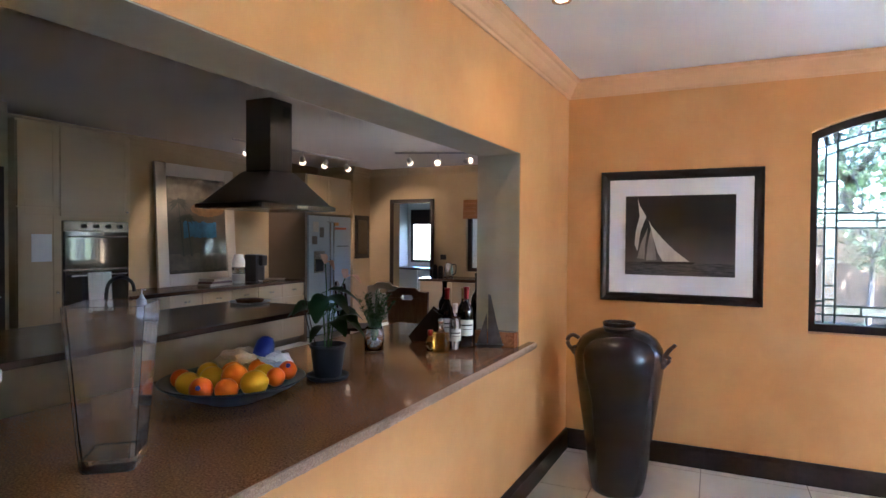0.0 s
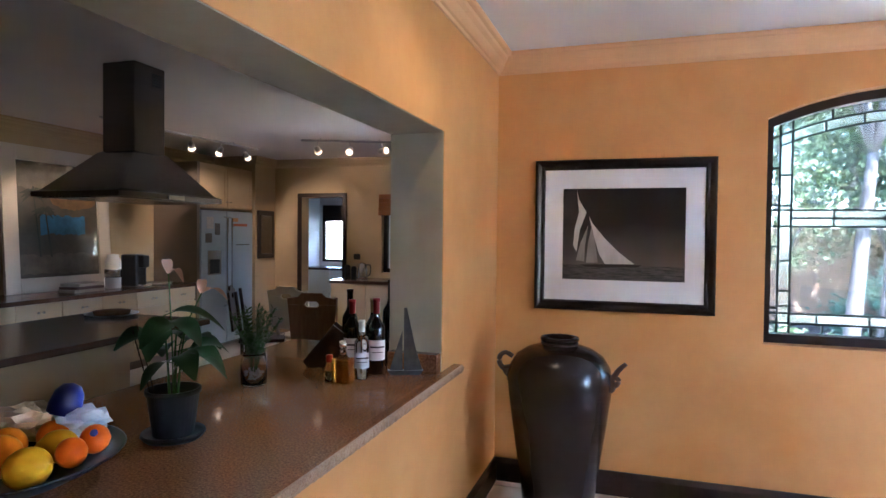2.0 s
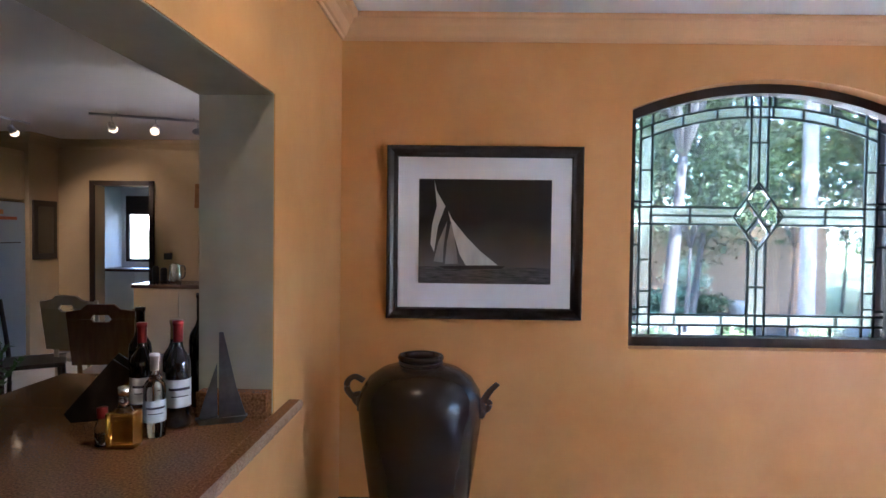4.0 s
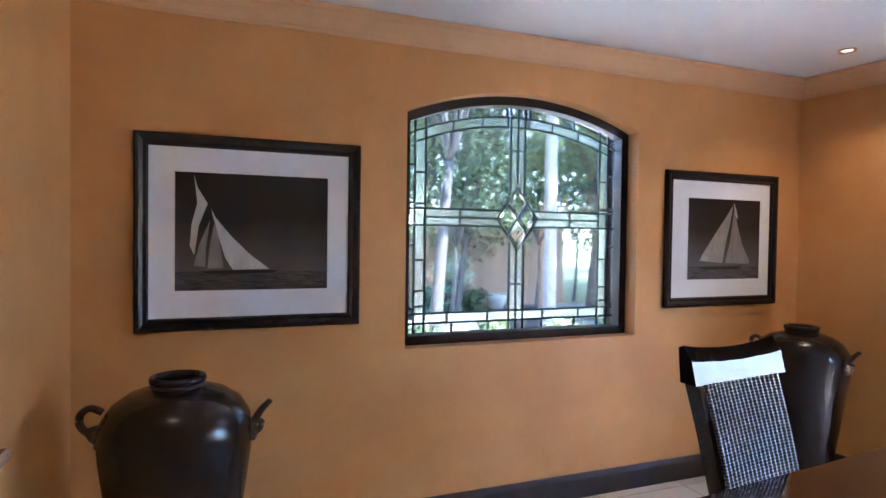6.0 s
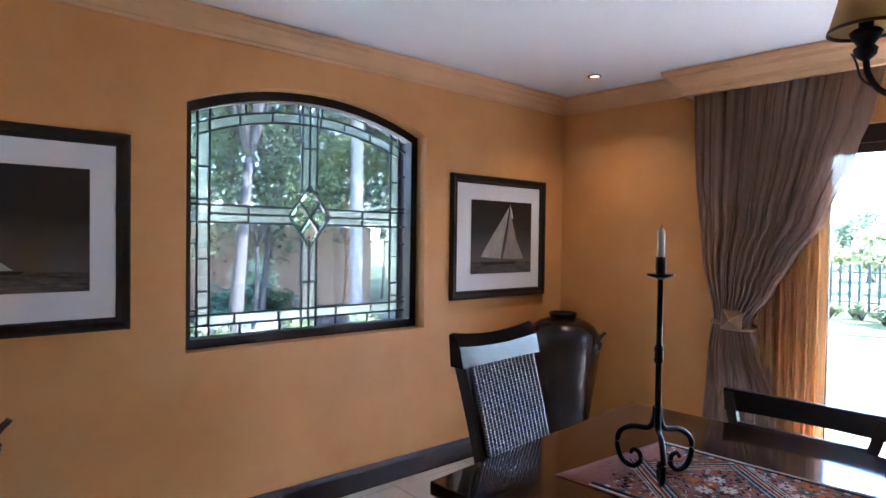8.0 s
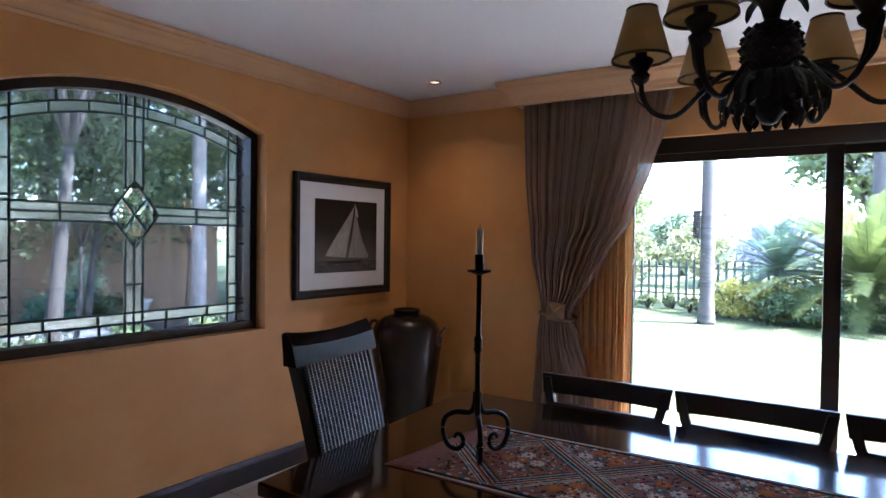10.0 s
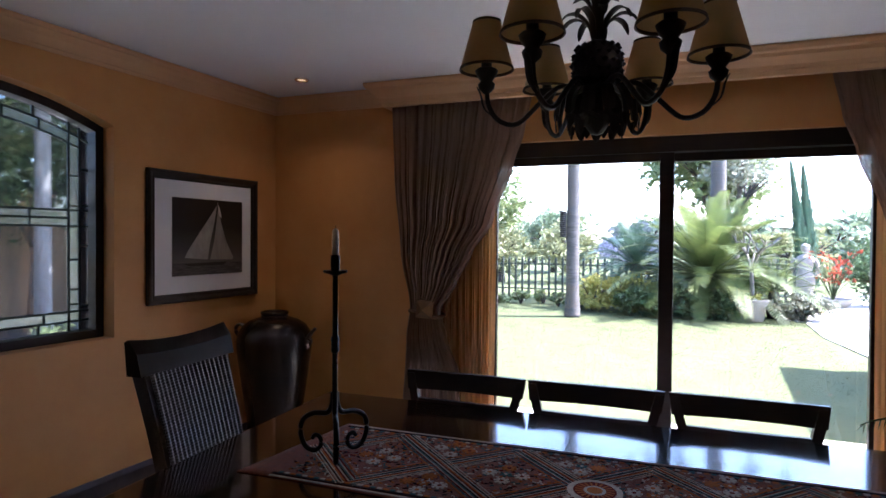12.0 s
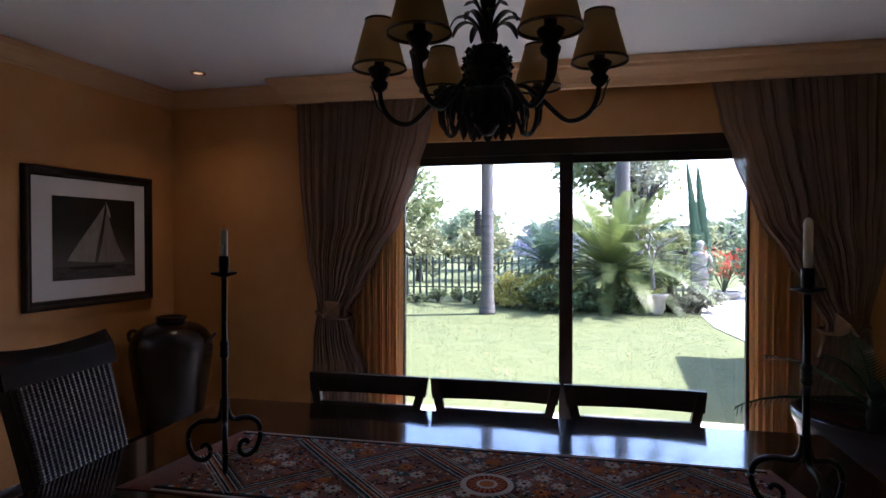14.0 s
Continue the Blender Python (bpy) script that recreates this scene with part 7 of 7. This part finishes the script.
def frond_plant(x, y, n, length, rise, leaf, label, seed, trunk=0.3, z0=0.0, leaflets=34, wide=0.20, name="cycad", parent_z=None, category="palm", low=0.10):
    """A crown of arching feather fronds."""
    rng = random.Random(seed)
    t = empty(name, pose(x, y, GZ if parent_z is None else parent_z), label, category)
    part("trunk", lathe([(0, -0.02), (0.6 * trunk, -0.02), (0.75 * trunk, 0.3 * max(z0, 0.2)), (0.5 * trunk, max(z0, 0.2)), (0, max(z0, 0.2) + 0.05)], 14), M["bark"], t, smooth=True)
    for k in range(n):
        an = 2.399 * k + rng.uniform(-0.15, 0.15)
        up = low + (1.25 - low) * (1 - k / n)
        L = length * rng.uniform(0.85, 1.1)
        bm = bmesh.new()
        pts = []
        for i in range(leaflets + 1):
            q = i / leaflets
            e = up - 0.95 * q * q * (1.0 if up < 1.1 else 0.7)
            step = L / leaflets
            prev = pts[-1] if pts else Vector((0, 0, z0))
            pts.append(prev + Vector((math.cos(an) * math.cos(e), math.sin(an) * math.cos(e), math.sin(e) * rise)) * step)
        add_tube(bm, pts[::4] + [pts[-1]], lambda q: 0.012 * (1 - 0.8 * q), 4)
        for i in range(4, leaflets):
            q = i / leaflets
            d = (pts[i + 1] - pts[i - 1]).normalized()
            side = d.cross(Vector((0, 0, 1))).normalized()
            w = wide * math.sin(math.pi * (0.12 + 0.83 * q)) ** 0.6
            for s in (-1, 1):
                tip = pts[i] + side * s * w + d * w * 0.55 + Vector((0, 0, 0.25 * w - 0.05 * q))
                bw = d * (0.0060 * length)
                bm.faces.new([bm.verts.new(pts[i] - bw), bm.verts.new(pts[i] + bw), bm.verts.new((pts[i] + tip) / 2 + bw * 0.9), bm.verts.new(tip), bm.verts.new((pts[i] + tip) / 2 - bw * 0.9)])
        part("frond", bm, M[leaf], t)
    return t


def palm_trunk(x, y, h, r, label, bark="bark_palm"):
    t = empty("palm_tree", pose(x, y, GZ), label, "palm", "tall palms")
    prof = []
    nring = int(h / 0.11)
    for k in range(nring):
        z = h * k / nring
        rr = r * (1.25 - 0.25 * min(1, z / 0.5)) * (1 - 0.1 * z / h)
        prof += [(rr, z), (rr * 1.035, z + 0.06), (rr * 0.985, z + 0.085)]
    part("trunk", lathe([(0, -0.05)] + prof + [(0, h)], 20), M[bark], t, smooth=True)
    rg = random.Random(int(x * 10))
    for k in range(12):
        an = 2 * math.pi * k / 12
        bm = bmesh.new()
        pts = [Vector((2.2 * q * math.cos(an), 2.2 * q * math.sin(an), h + 1.0 * q - 1.9 * q * q)) for q in [i / 16 for i in range(17)]]
        for a, b in zip(pts, pts[1:]):
            d = (b - a).normalized()
            s = d.cross(Vector((0, 0, 1))).normalized()
            for sg in (-1, 1):
                bm.faces.new([bm.verts.new(a), bm.verts.new(b), bm.verts.new(b + s * sg * 0.35 + d * 0.2 - Vector((0, 0, 0.15)))])
        part("frond", bm, M["tree_leaf"], t)
    return t


palm_trunk(13.15, 4.74, 6.5, 0.135, "tall palm with a grey ringed trunk on the lawn")
palm_trunk(18.3, 1.95, 7.5, 0.20, "tall palm with a grey ringed trunk behind the cycads")
hive = empty("hanging_basket", pose(13.02, 4.92, 1.88), "dark woven basket fixed to the palm trunk", "basket")
bm = bmesh.new()
for k in range(13):
    add_lathe(bm, [(0.06, -0.02), (0.085, 0), (0.06, 0.02)], 14, pose(0, 0, -0.26 + 0.043 * k))
part("weave", bm, M["bark"], hive)
part("core", lathe([(0, -0.27), (0.06, -0.27), (0.065, 0.27), (0, 0.28)], 14), M["bark"], hive)

frond_plant(15.6, 3.75, 50, 1.8, 0.95, "cycad_blue", "blue-green cycad with stiff feathery fronds", 3, 0.25, 1.05, 42, 0.22, low=-0.55)
frond_plant(15.3, 2.15, 84, 2.5, 1.0, "cycad_green", "large yellow-green cycad in the garden bed", 4, 0.3, 0.85, 54, 0.27, low=-0.35)
frond_plant(14.9, 0.85, 20, 1.35, 0.8, "cycad_green", "small sago palm beside the stone urn", 5, 0.2, 0.55, 26, 0.10)
rg = random.Random(2)
for k, (x, y, rx, ry, h) in enumerate(((14.4, 4.55, 0.5, 0.6, 0.82), (14.6, 3.80, 0.5, 0.6, 0.95), (14.9, 3.1, 0.5, 0.5, 0.9))):
    shrub(x, y, rx, ry, h, "yellow_leaf", 1500, 0.055, "clipped yellow-green shrub in the garden bed", 30 + k, group="yellow shrubs")
for k in range(6):
    shrub(13.9 + 0.15 * (k % 2) + 0.04 * k, 3.65 - 0.42 * k, 0.42, 0.40, 0.64, "dark_leaf", 1300, 0.045, "low dark green ground-cover plant", 50 + k, "ground_cover", "ground cover in the bed")
for k in range(9):
    shrub(14.9 + 0.25 * (k % 3), 8.6 - 0.52 * k, 0.32, 0.32, 0.38, "tree_leaf_light", 450, 0.045, "low pale green border plant by the fence", 70 + k, "border_plant", "border plants")
shrub(14.75, 0.35, 0.62, 0.62, 0.62, "grey_leaf", 2200, 0.05, "rounded grey-green shrub at the path", 90)
shrub(16.2, 1.3, 0.8, 0.8, 1.0, "dark_leaf", 1500, 0.06, "dark shrub behind the stone urn", 91)
pot = empty("stone_planter", pose(14.2, 1.28, GZ), "pale weathered stone planter on the lawn", "planter")
part("planter_body", lathe([(0, 0), (0.20, 0), (0.21, 0.03), (0.26, 0.34), (0.30, 0.40), (0.31, 0.45), (0.28, 0.46), (0.25, 0.42), (0, 0.40)], 32), M["stone_urn"], pot, smooth=True)
fr_t = empty("frangipani", pose(14.2, 1.28, GZ + 0.40), "bare-limbed frangipani with leaf tufts growing in the planter", "tree")
limbs, tufts = bmesh.new(), bmesh.new()


def limb(p, d, L, r, depth):
    e = p + d * L
    add_tube(limbs, smooth_line([p, (p + e) / 2 + Vector((0, 0, 0.02)), e], 3), lambda q: r * (1 - 0.25 * q), 6)
    if depth == 0:
        for q in range(9):
            an = 2 * math.pi * q / 9
            v = Vector((math.cos(an), math.sin(an), 0.55)).normalized() * 0.22
            s = v.cross(Vector((0, 0, 1))).normalized() * 0.035
            tufts.faces.new([tufts.verts.new(x) for x in (e, e + v * 0.55 + s, e + v, e + v * 0.55 - s)])
        return
    for q in range(3 if depth > 1 else 2):
        an = rg.uniform(0, 6.28)
        nd = (d + Vector((math.cos(an), math.sin(an), 0.15)) * 0.85).normalized()
        limb(e, nd, L * 0.72, r * 0.7, depth - 1)


limb(Vector((0, 0, 0)), Vector((0.05, 0.05, 1)).normalized(), 0.62, 0.05, 3)
part("limbs", limbs, M["bark_pale"], fr_t, smooth=True)
part("leaf_tufts", tufts, M["far_yellow_leaf"], fr_t, "pale green leaf tufts")
shrub(14.2, 1.28, 0.24, 0.24, 0.25, "yellow_leaf", 260, 0.035, "small yellow-green leaves in the planter", 92, "flowers", "", 0.42)

# statue: one plain mesh
bm = lathe([(0, 0), (0.26, 0), (0.26, 0.12), (0.22, 0.16), (0.20, 0.40), (0.24, 0.60), (0.19, 0.80), (0.16, 0.90), (0.20, 1.05), (0.22, 1.18), (0.16, 1.27), (0.06, 1.31), (0.06, 1.36), (0.10, 1.42), (0.11, 1.50), (0.08, 1.57), (0, 1.60)], 24, None, 0.8, 1.0)
add_tube(bm, smooth_line([(0, 0.20, 1.20), (0.02, 0.30, 1.0), (0.12, 0.22, 0.85)], 5), 0.055, 8)
add_tube(bm, smooth_line([(0, -0.20, 1.20), (0.0, -0.28, 1.0), (0.0, -0.26, 0.75)], 5), 0.055, 8)
tagged(part("garden_statue", bm, M["stone_urn"], None, smooth=True, m=pose(18.3, -0.10, GZ)), "weathered pale stone garden statue beside the path", "statue")
fb = empty("flower_bowl", pose(18.1, -0.68, GZ), "low stone bowl on the path", "planter")
part("bowl_body", lathe([(0, 0), (0.28, 0), (0.46, 0.16), (0.48, 0.22), (0.42, 0.22), (0.38, 0.14), (0, 0.14)], 28), M["stone_urn"], fb, smooth=True)
aloe = empty("red_aloe", pose(18.1, -0.68, GZ + 0.15), "red flowering aloe growing in the stone bowl", "plant")
st, fl = bmesh.new(), bmesh.new()
for k in range(34):
    an, L = rg.uniform(0, 6.28), rg.uniform(0.5, 1.25)
    o = rg.uniform(0.1, 0.62)
    e = Vector((o * math.cos(an), o * math.sin(an), L))
    add_tube(st, smooth_line([(0, 0, 0), e * 0.5 + Vector((0, 0, 0.1)), e], 3), 0.008, 4)
    leaf_cloud(fl, e, (0.10, 0.10, 0.11), 26, 0.035, rg, 0.1)
part("stalks", st, M["tree_leaf"], aloe)
part("flower_heads", fl, M["red_flower"], aloe, "bright red flower heads")
rock = bmesh.new()
bmesh.ops.create_icosphere(rock, subdivisions=3, radius=0.2)
for v in rock.verts:
    v.co *= 1 + 0.25 * noise.noise(v.co * 6)
tagged(part("rock", rock, M["stone_urn"], None, m=pose(17.5, -0.30, GZ + 0.06)), "brown garden rock beside the path", "rock")
shrub(18.5, -1.75, 0.9, 0.85, 1.9, "dark_leaf", 2600, 0.06, "dark shrub with white flowers by the path", 95)
bm = leaf_cloud(bmesh.new(), (18.3, -1.6, GZ + 1.3), (0.75, 0.8, 0.75), 240, 0.06, rg, 0.8)
tagged(part("white_flowers", bm, M["white_flower"]), "white flowers scattered over the dark shrub", "flowers", kind="stuff")

# slim columnar cypresses
for x, y, h, r, sd in ((21.4, -0.44, 4.05, 0.26, 1), (21.6, -0.62, 3.95, 0.34, 2)):
    cy = empty("cypress", pose(x, y, GZ), "slim dark columnar cypress", "tree", "cypresses")
    part("trunk", tube([(0, 0, -0.05), (0.02, 0, h * 0.5), (-0.1 if sd == 1 else 0, 0.42 if sd == 1 else 0.24, h)], lambda q: 0.07 * (1 - 0.9 * q), 6), M["bark"], cy)
    bm = bmesh.new()
    rq = random.Random(sd)
    for k in range(3200):
        z = rq.uniform(0.3, h)
        k2 = z / h
        rr = r * (1 - k2) ** 0.85 * (1 + 0.12 * math.sin(7 * z + sd)) * rq.uniform(0.8, 1.25) + 0.015
        an = rq.uniform(0, 6.28)
        p = Vector((rr * math.cos(an) * rq.uniform(0.5, 1.1) - (0.1 * k2 if sd == 1 else 0), rr * math.sin(an) * rq.uniform(0.5, 1.1) + (0.42 if sd == 1 else 0.24) * k2 ** 1.4, z))
        u = Vector((0.15 * math.cos(an), 0.15 * math.sin(an), 1)).normalized() * 0.09
        s = Vector((-math.sin(an), math.cos(an), 0)) * 0.022
        bm.faces.new([bm.verts.new(q) for q in (p - u, p + s, p + u, p - s)])
    part("crown", bm, M["cycad_blue"], cy)

# palisade fence
fence = empty("palisade_fence", pose(0, 0, GZ), "dark green palisade fence along the garden", "fence")
FA, FB2 = Vector((16.2, 12.5)), Vector((17.6, 0.2))
nf = 66
pale = bmesh.new()
add_box(pale, -0.02, 0.02, -0.028, 0.028, 0, 1.10)
pm = bpy.data.meshes.new("pale")
v0 = pale.verts.new((0, 0, 1.18))
tops = [v for v in pale.verts if abs(v.co.z - 1.10) < 1e-4]
for a, b in ((0, 1), (1, 3), (3, 2), (2, 0)):
    try:
        pale.faces.new((tops[a], tops[b], v0))
    except ValueError:
        pass
pale.to_mesh(pm)
pale.free()
pm.materials.append(M["fence"])
for k in range(nf):
    p = FA.lerp(FB2, k / (nf - 1))
    ob = new("pale", pm)
    ob.location = (p.x, p.y, 0)
    ob.parent = fence
for z in (0.25, 0.95):
    part("rail", tube([(FA.x + 0.03, FA.y, z), (FB2.x + 0.03, FB2.y, z)], 0.022, 6), M["fence"], fence)

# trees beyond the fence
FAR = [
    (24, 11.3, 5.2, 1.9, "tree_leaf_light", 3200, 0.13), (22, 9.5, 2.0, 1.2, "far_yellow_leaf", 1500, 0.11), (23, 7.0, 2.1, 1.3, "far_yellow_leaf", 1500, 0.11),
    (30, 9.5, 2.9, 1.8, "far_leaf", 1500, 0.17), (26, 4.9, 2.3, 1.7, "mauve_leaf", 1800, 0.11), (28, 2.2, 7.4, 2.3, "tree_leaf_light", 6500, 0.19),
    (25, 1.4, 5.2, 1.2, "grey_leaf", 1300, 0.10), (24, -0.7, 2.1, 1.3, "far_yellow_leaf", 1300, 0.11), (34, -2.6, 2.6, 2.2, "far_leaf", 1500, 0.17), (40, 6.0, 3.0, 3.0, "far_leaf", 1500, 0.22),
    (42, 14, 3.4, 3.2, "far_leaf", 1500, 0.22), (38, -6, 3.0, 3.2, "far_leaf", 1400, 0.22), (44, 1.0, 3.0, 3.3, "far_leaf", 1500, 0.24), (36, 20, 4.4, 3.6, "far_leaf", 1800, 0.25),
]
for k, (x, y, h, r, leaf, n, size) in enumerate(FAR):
    words = {"far_yellow_leaf": "yellow-green bushy tree beyond the fence", "mauve_leaf": "mauve blossoming tree beyond the fence", "far_leaf": "distant tree beyond the fence, leaf colour paled for haze", "tree_leaf": "tall green leafy tree beyond the garden", "grey_leaf": "grey-leaved tree beyond the cycads", "tree_leaf_light": "pale green tree beyond the fence"}
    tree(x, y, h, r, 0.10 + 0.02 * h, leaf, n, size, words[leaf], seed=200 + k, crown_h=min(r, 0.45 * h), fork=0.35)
far_house = empty("far_house", pose(46, -3.2, GZ), "distant pale house with a low roof", "building")
part("wall", box(0, 5, -3, 3, 0, 2.6), M["stone_urn"], far_house)
bm = bmesh.new()
vs = [bm.verts.new(p) for p in ((-0.4, -3.4, 2.6), (5.4, -3.4, 2.6), (5.4, 3.4, 2.6), (-0.4, 3.4, 2.6), (2.5, -1.5, 3.9), (2.5, 1.5, 3.9))]
for q in ((0, 1, 4), (1, 2, 5, 4), (2, 3, 5), (3, 0, 4, 5), (3, 2, 1, 0)):
    bm.faces.new([vs[i] for i in q])
part("roof", bm, M["roof"], far_house)

# ---- side garden behind the leaded window ----
structure("garden_wall", box(1.0, 8.6, 14.6, 14.85, GZ, 1.75), M["tan_wall"], "tan plastered garden wall", "wall")
rect_strip("side_path", [(6.5, 6.5), (9.5, 6.5), (11.5, 14.0), (7.5, 14.4)], GZ - 0.02, GZ + 0.02, M["side_paving"], "dappled side path with shade put into its colour", "path")
# added dark ground sheet, stands in for dappled shade on the sunlit ground
rect_strip("garden_bed", [(-0.2, 5.5), (7.4, 5.5), (7.6, 14.5), (-0.2, 14.5)], GZ - 0.02, GZ + 0.015, M["soil"], "dark ground added to darken the side garden", "ground")
for k in range(14):
    shrub(1.2 + 0.46 * k, 8.3 + 0.9 * ((k * 7) % 5) / 2, 0.40, 0.40, 0.42 + 0.10 * (k % 3), ("cycad_blue", "shade_leaf", "tree_leaf_light")[k % 3], 700, 0.045, "low leafy plant on the darkened side ground", 400 + k, "bed_plant", "plants in the side bed")
palm_trunk(6.17, 11.3, 7.0, 0.115, "pale palm trunk in the side garden", "bark_pale")
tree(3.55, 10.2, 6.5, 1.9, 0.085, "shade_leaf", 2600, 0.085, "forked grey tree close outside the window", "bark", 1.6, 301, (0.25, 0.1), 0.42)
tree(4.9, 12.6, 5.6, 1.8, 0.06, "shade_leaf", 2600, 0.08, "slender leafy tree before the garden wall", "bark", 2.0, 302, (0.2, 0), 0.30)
tree(8.6, 13.4, 6.5, 2.2, 0.12, "tree_leaf_light", 3200, 0.09, "leafy tree in the side garden", "bark", 2.4, 303, (0.3, 0.2), 0.40)
tree(7.1, 16.8, 6.8, 2.6, 0.14, "tree_leaf_light", 3400, 0.11, "pale leafy tree behind the garden wall", "bark", 2.6, 304)
tree(3.8, 17.4, 6.5, 2.6, 0.14, "tree_leaf_light", 3400, 0.11, "pale leafy tree behind the garden wall", "bark", 2.6, 305)
tree(11.2, 15.8, 7.0, 2.8, 0.15, "shade_leaf", 3200, 0.11, "leafy tree beyond the side path", "bark", 2.9, 306)
tree(14.5, 18.5, 7.5, 3.2, 0.16, "tree_leaf_light", 3000, 0.13, "leafy tree far in the side garden", "bark", 3.2, 307)
tree(10.0, 21.0, 8.0, 3.4, 0.18, "tree_leaf_light", 3200, 0.15, "pale leafy tree far in the side garden", "bark", 3.4, 308)
tree(0.8, 18.5, 7.0, 2.8, 0.15, "tree_leaf_light", 2400, 0.13, "leafy tree behind the garden wall", "bark", 2.8, 309)
# added trees: high crowns out of view block sun from the side garden
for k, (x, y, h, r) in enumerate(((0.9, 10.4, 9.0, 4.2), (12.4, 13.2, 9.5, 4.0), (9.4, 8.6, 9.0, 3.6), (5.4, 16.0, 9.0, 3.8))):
    tree(x, y, h, r, 0.13, "shade_leaf", 9000, 0.17, "tall tree added to shade the side garden from above", "bark", 2.3, 320 + k, (0.2, -0.2), 0.62, group="shade trees")
shrub(5.05, 13.2, 0.42, 0.42, 0.85, "pale_flower", 2600, 0.032, "rounded white-flowering shrub before the tan wall", 310, z=0.50)
shrub(4.6, 12.9, 0.6, 0.5, 0.65, "cycad_blue", 1300, 0.055, "blue-green bushy plant before the tan wall", 311)
shrub(5.7, 13.6, 0.5, 0.5, 0.6, "shade_leaf", 1000, 0.055, "green bushy plant before the tan wall", 312)
shrub(7.9, 11.6, 0.6, 0.6, 0.9, "shade_leaf", 1400, 0.055, "green bush beside the side path", 313)
shrub(9.6, 12.2, 0.9, 0.8, 1.3, "dark_leaf", 1700, 0.06, "dark bush beside the side path", 314)
shrub(2.6, 9.2, 0.7, 0.6, 0.75, "shade_leaf", 1300, 0.05, "green bush close outside the window", 315)
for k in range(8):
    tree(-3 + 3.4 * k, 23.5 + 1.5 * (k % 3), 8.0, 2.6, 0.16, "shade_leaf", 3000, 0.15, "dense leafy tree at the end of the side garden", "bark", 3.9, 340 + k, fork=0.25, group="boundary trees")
for k, (x, y, h, r) in enumerate(((2.9, 10.9, 3.4, 1.0), (4.3, 11.4, 3.6, 1.1), (6.9, 13.0, 3.6, 1.1), (8.0, 12.2, 3.8, 1.2), (5.6, 14.0, 3.2, 1.0), (9.2, 15.0, 4.0, 1.3))):
    tree(x, y, h, r, 0.035, "sapling_leaf", 2600, 0.036, "slim sapling with speckled leaves darkened for shade", "bark", 1.15, 360 + k, (0.1, 0.05), 0.40, group="saplings")
wp = empty("white_garden_pot", pose(6.42, 13.9, GZ), "white scalloped garden pot by the wall", "planter")
part("pot_body", lathe([(0, 0), (0.14, 0), (0.20, 0.22), (0.26, 0.34), (0.24, 0.34), (0.17, 0.2), (0, 0.15)], 20), M["stone_urn"], wp, smooth=True)

# ---- potted palm inside, beside the doors ----
ip = empty("indoor_planter", pose(3.95, 0.72, 0), "wide dark glazed planter standing beside the garden doors", "planter")
part("planter_body", lathe([(0, 0), (0.17, 0), (0.20, 0.04), (0.30, 0.42), (0.33, 0.62), (0.35, 0.66), (0.355, 0.70), (0.33, 0.71), (0.31, 0.66), (0, 0.62)], 40), M["bronze"], ip, smooth=True)
part("soil", lathe([(0, 0.63), (0.305, 0.63), (0.305, 0.62), (0, 0.62)], 20), M["soil"], ip)
frond_plant(3.95, 0.72, 7, 0.58, 0.7, "leaf_dark", "green feathery palm growing in the indoor planter", 77, 0.06, 0.10, 26, 0.09, "potted_palm", 0.63, "plant")

# ---- floor tiles ----
TS, GAP = 0.60, 0.006
bm = box(GAP / 2, TS - GAP / 2, GAP / 2, TS - GAP / 2, -0.0035, 0.0, 0.0015)
tile_mesh = bpy.data.meshes.new("tile")
bm.to_mesh(tile_mesh)
bm.free()
tile_mesh.materials.append(M["tile"])
for i in range(-9, 9):
    for j in range(-3, 16):
        x, y = i * TS + 0.305, j * TS - 0.34
        if x < -5.0 or x + TS > 5.1 or y < -1.8 or y > 8.9:
            continue
        ob = new("tile", tile_mesh)
        ob.location = (x, y, 0)
        ob.parent = floor
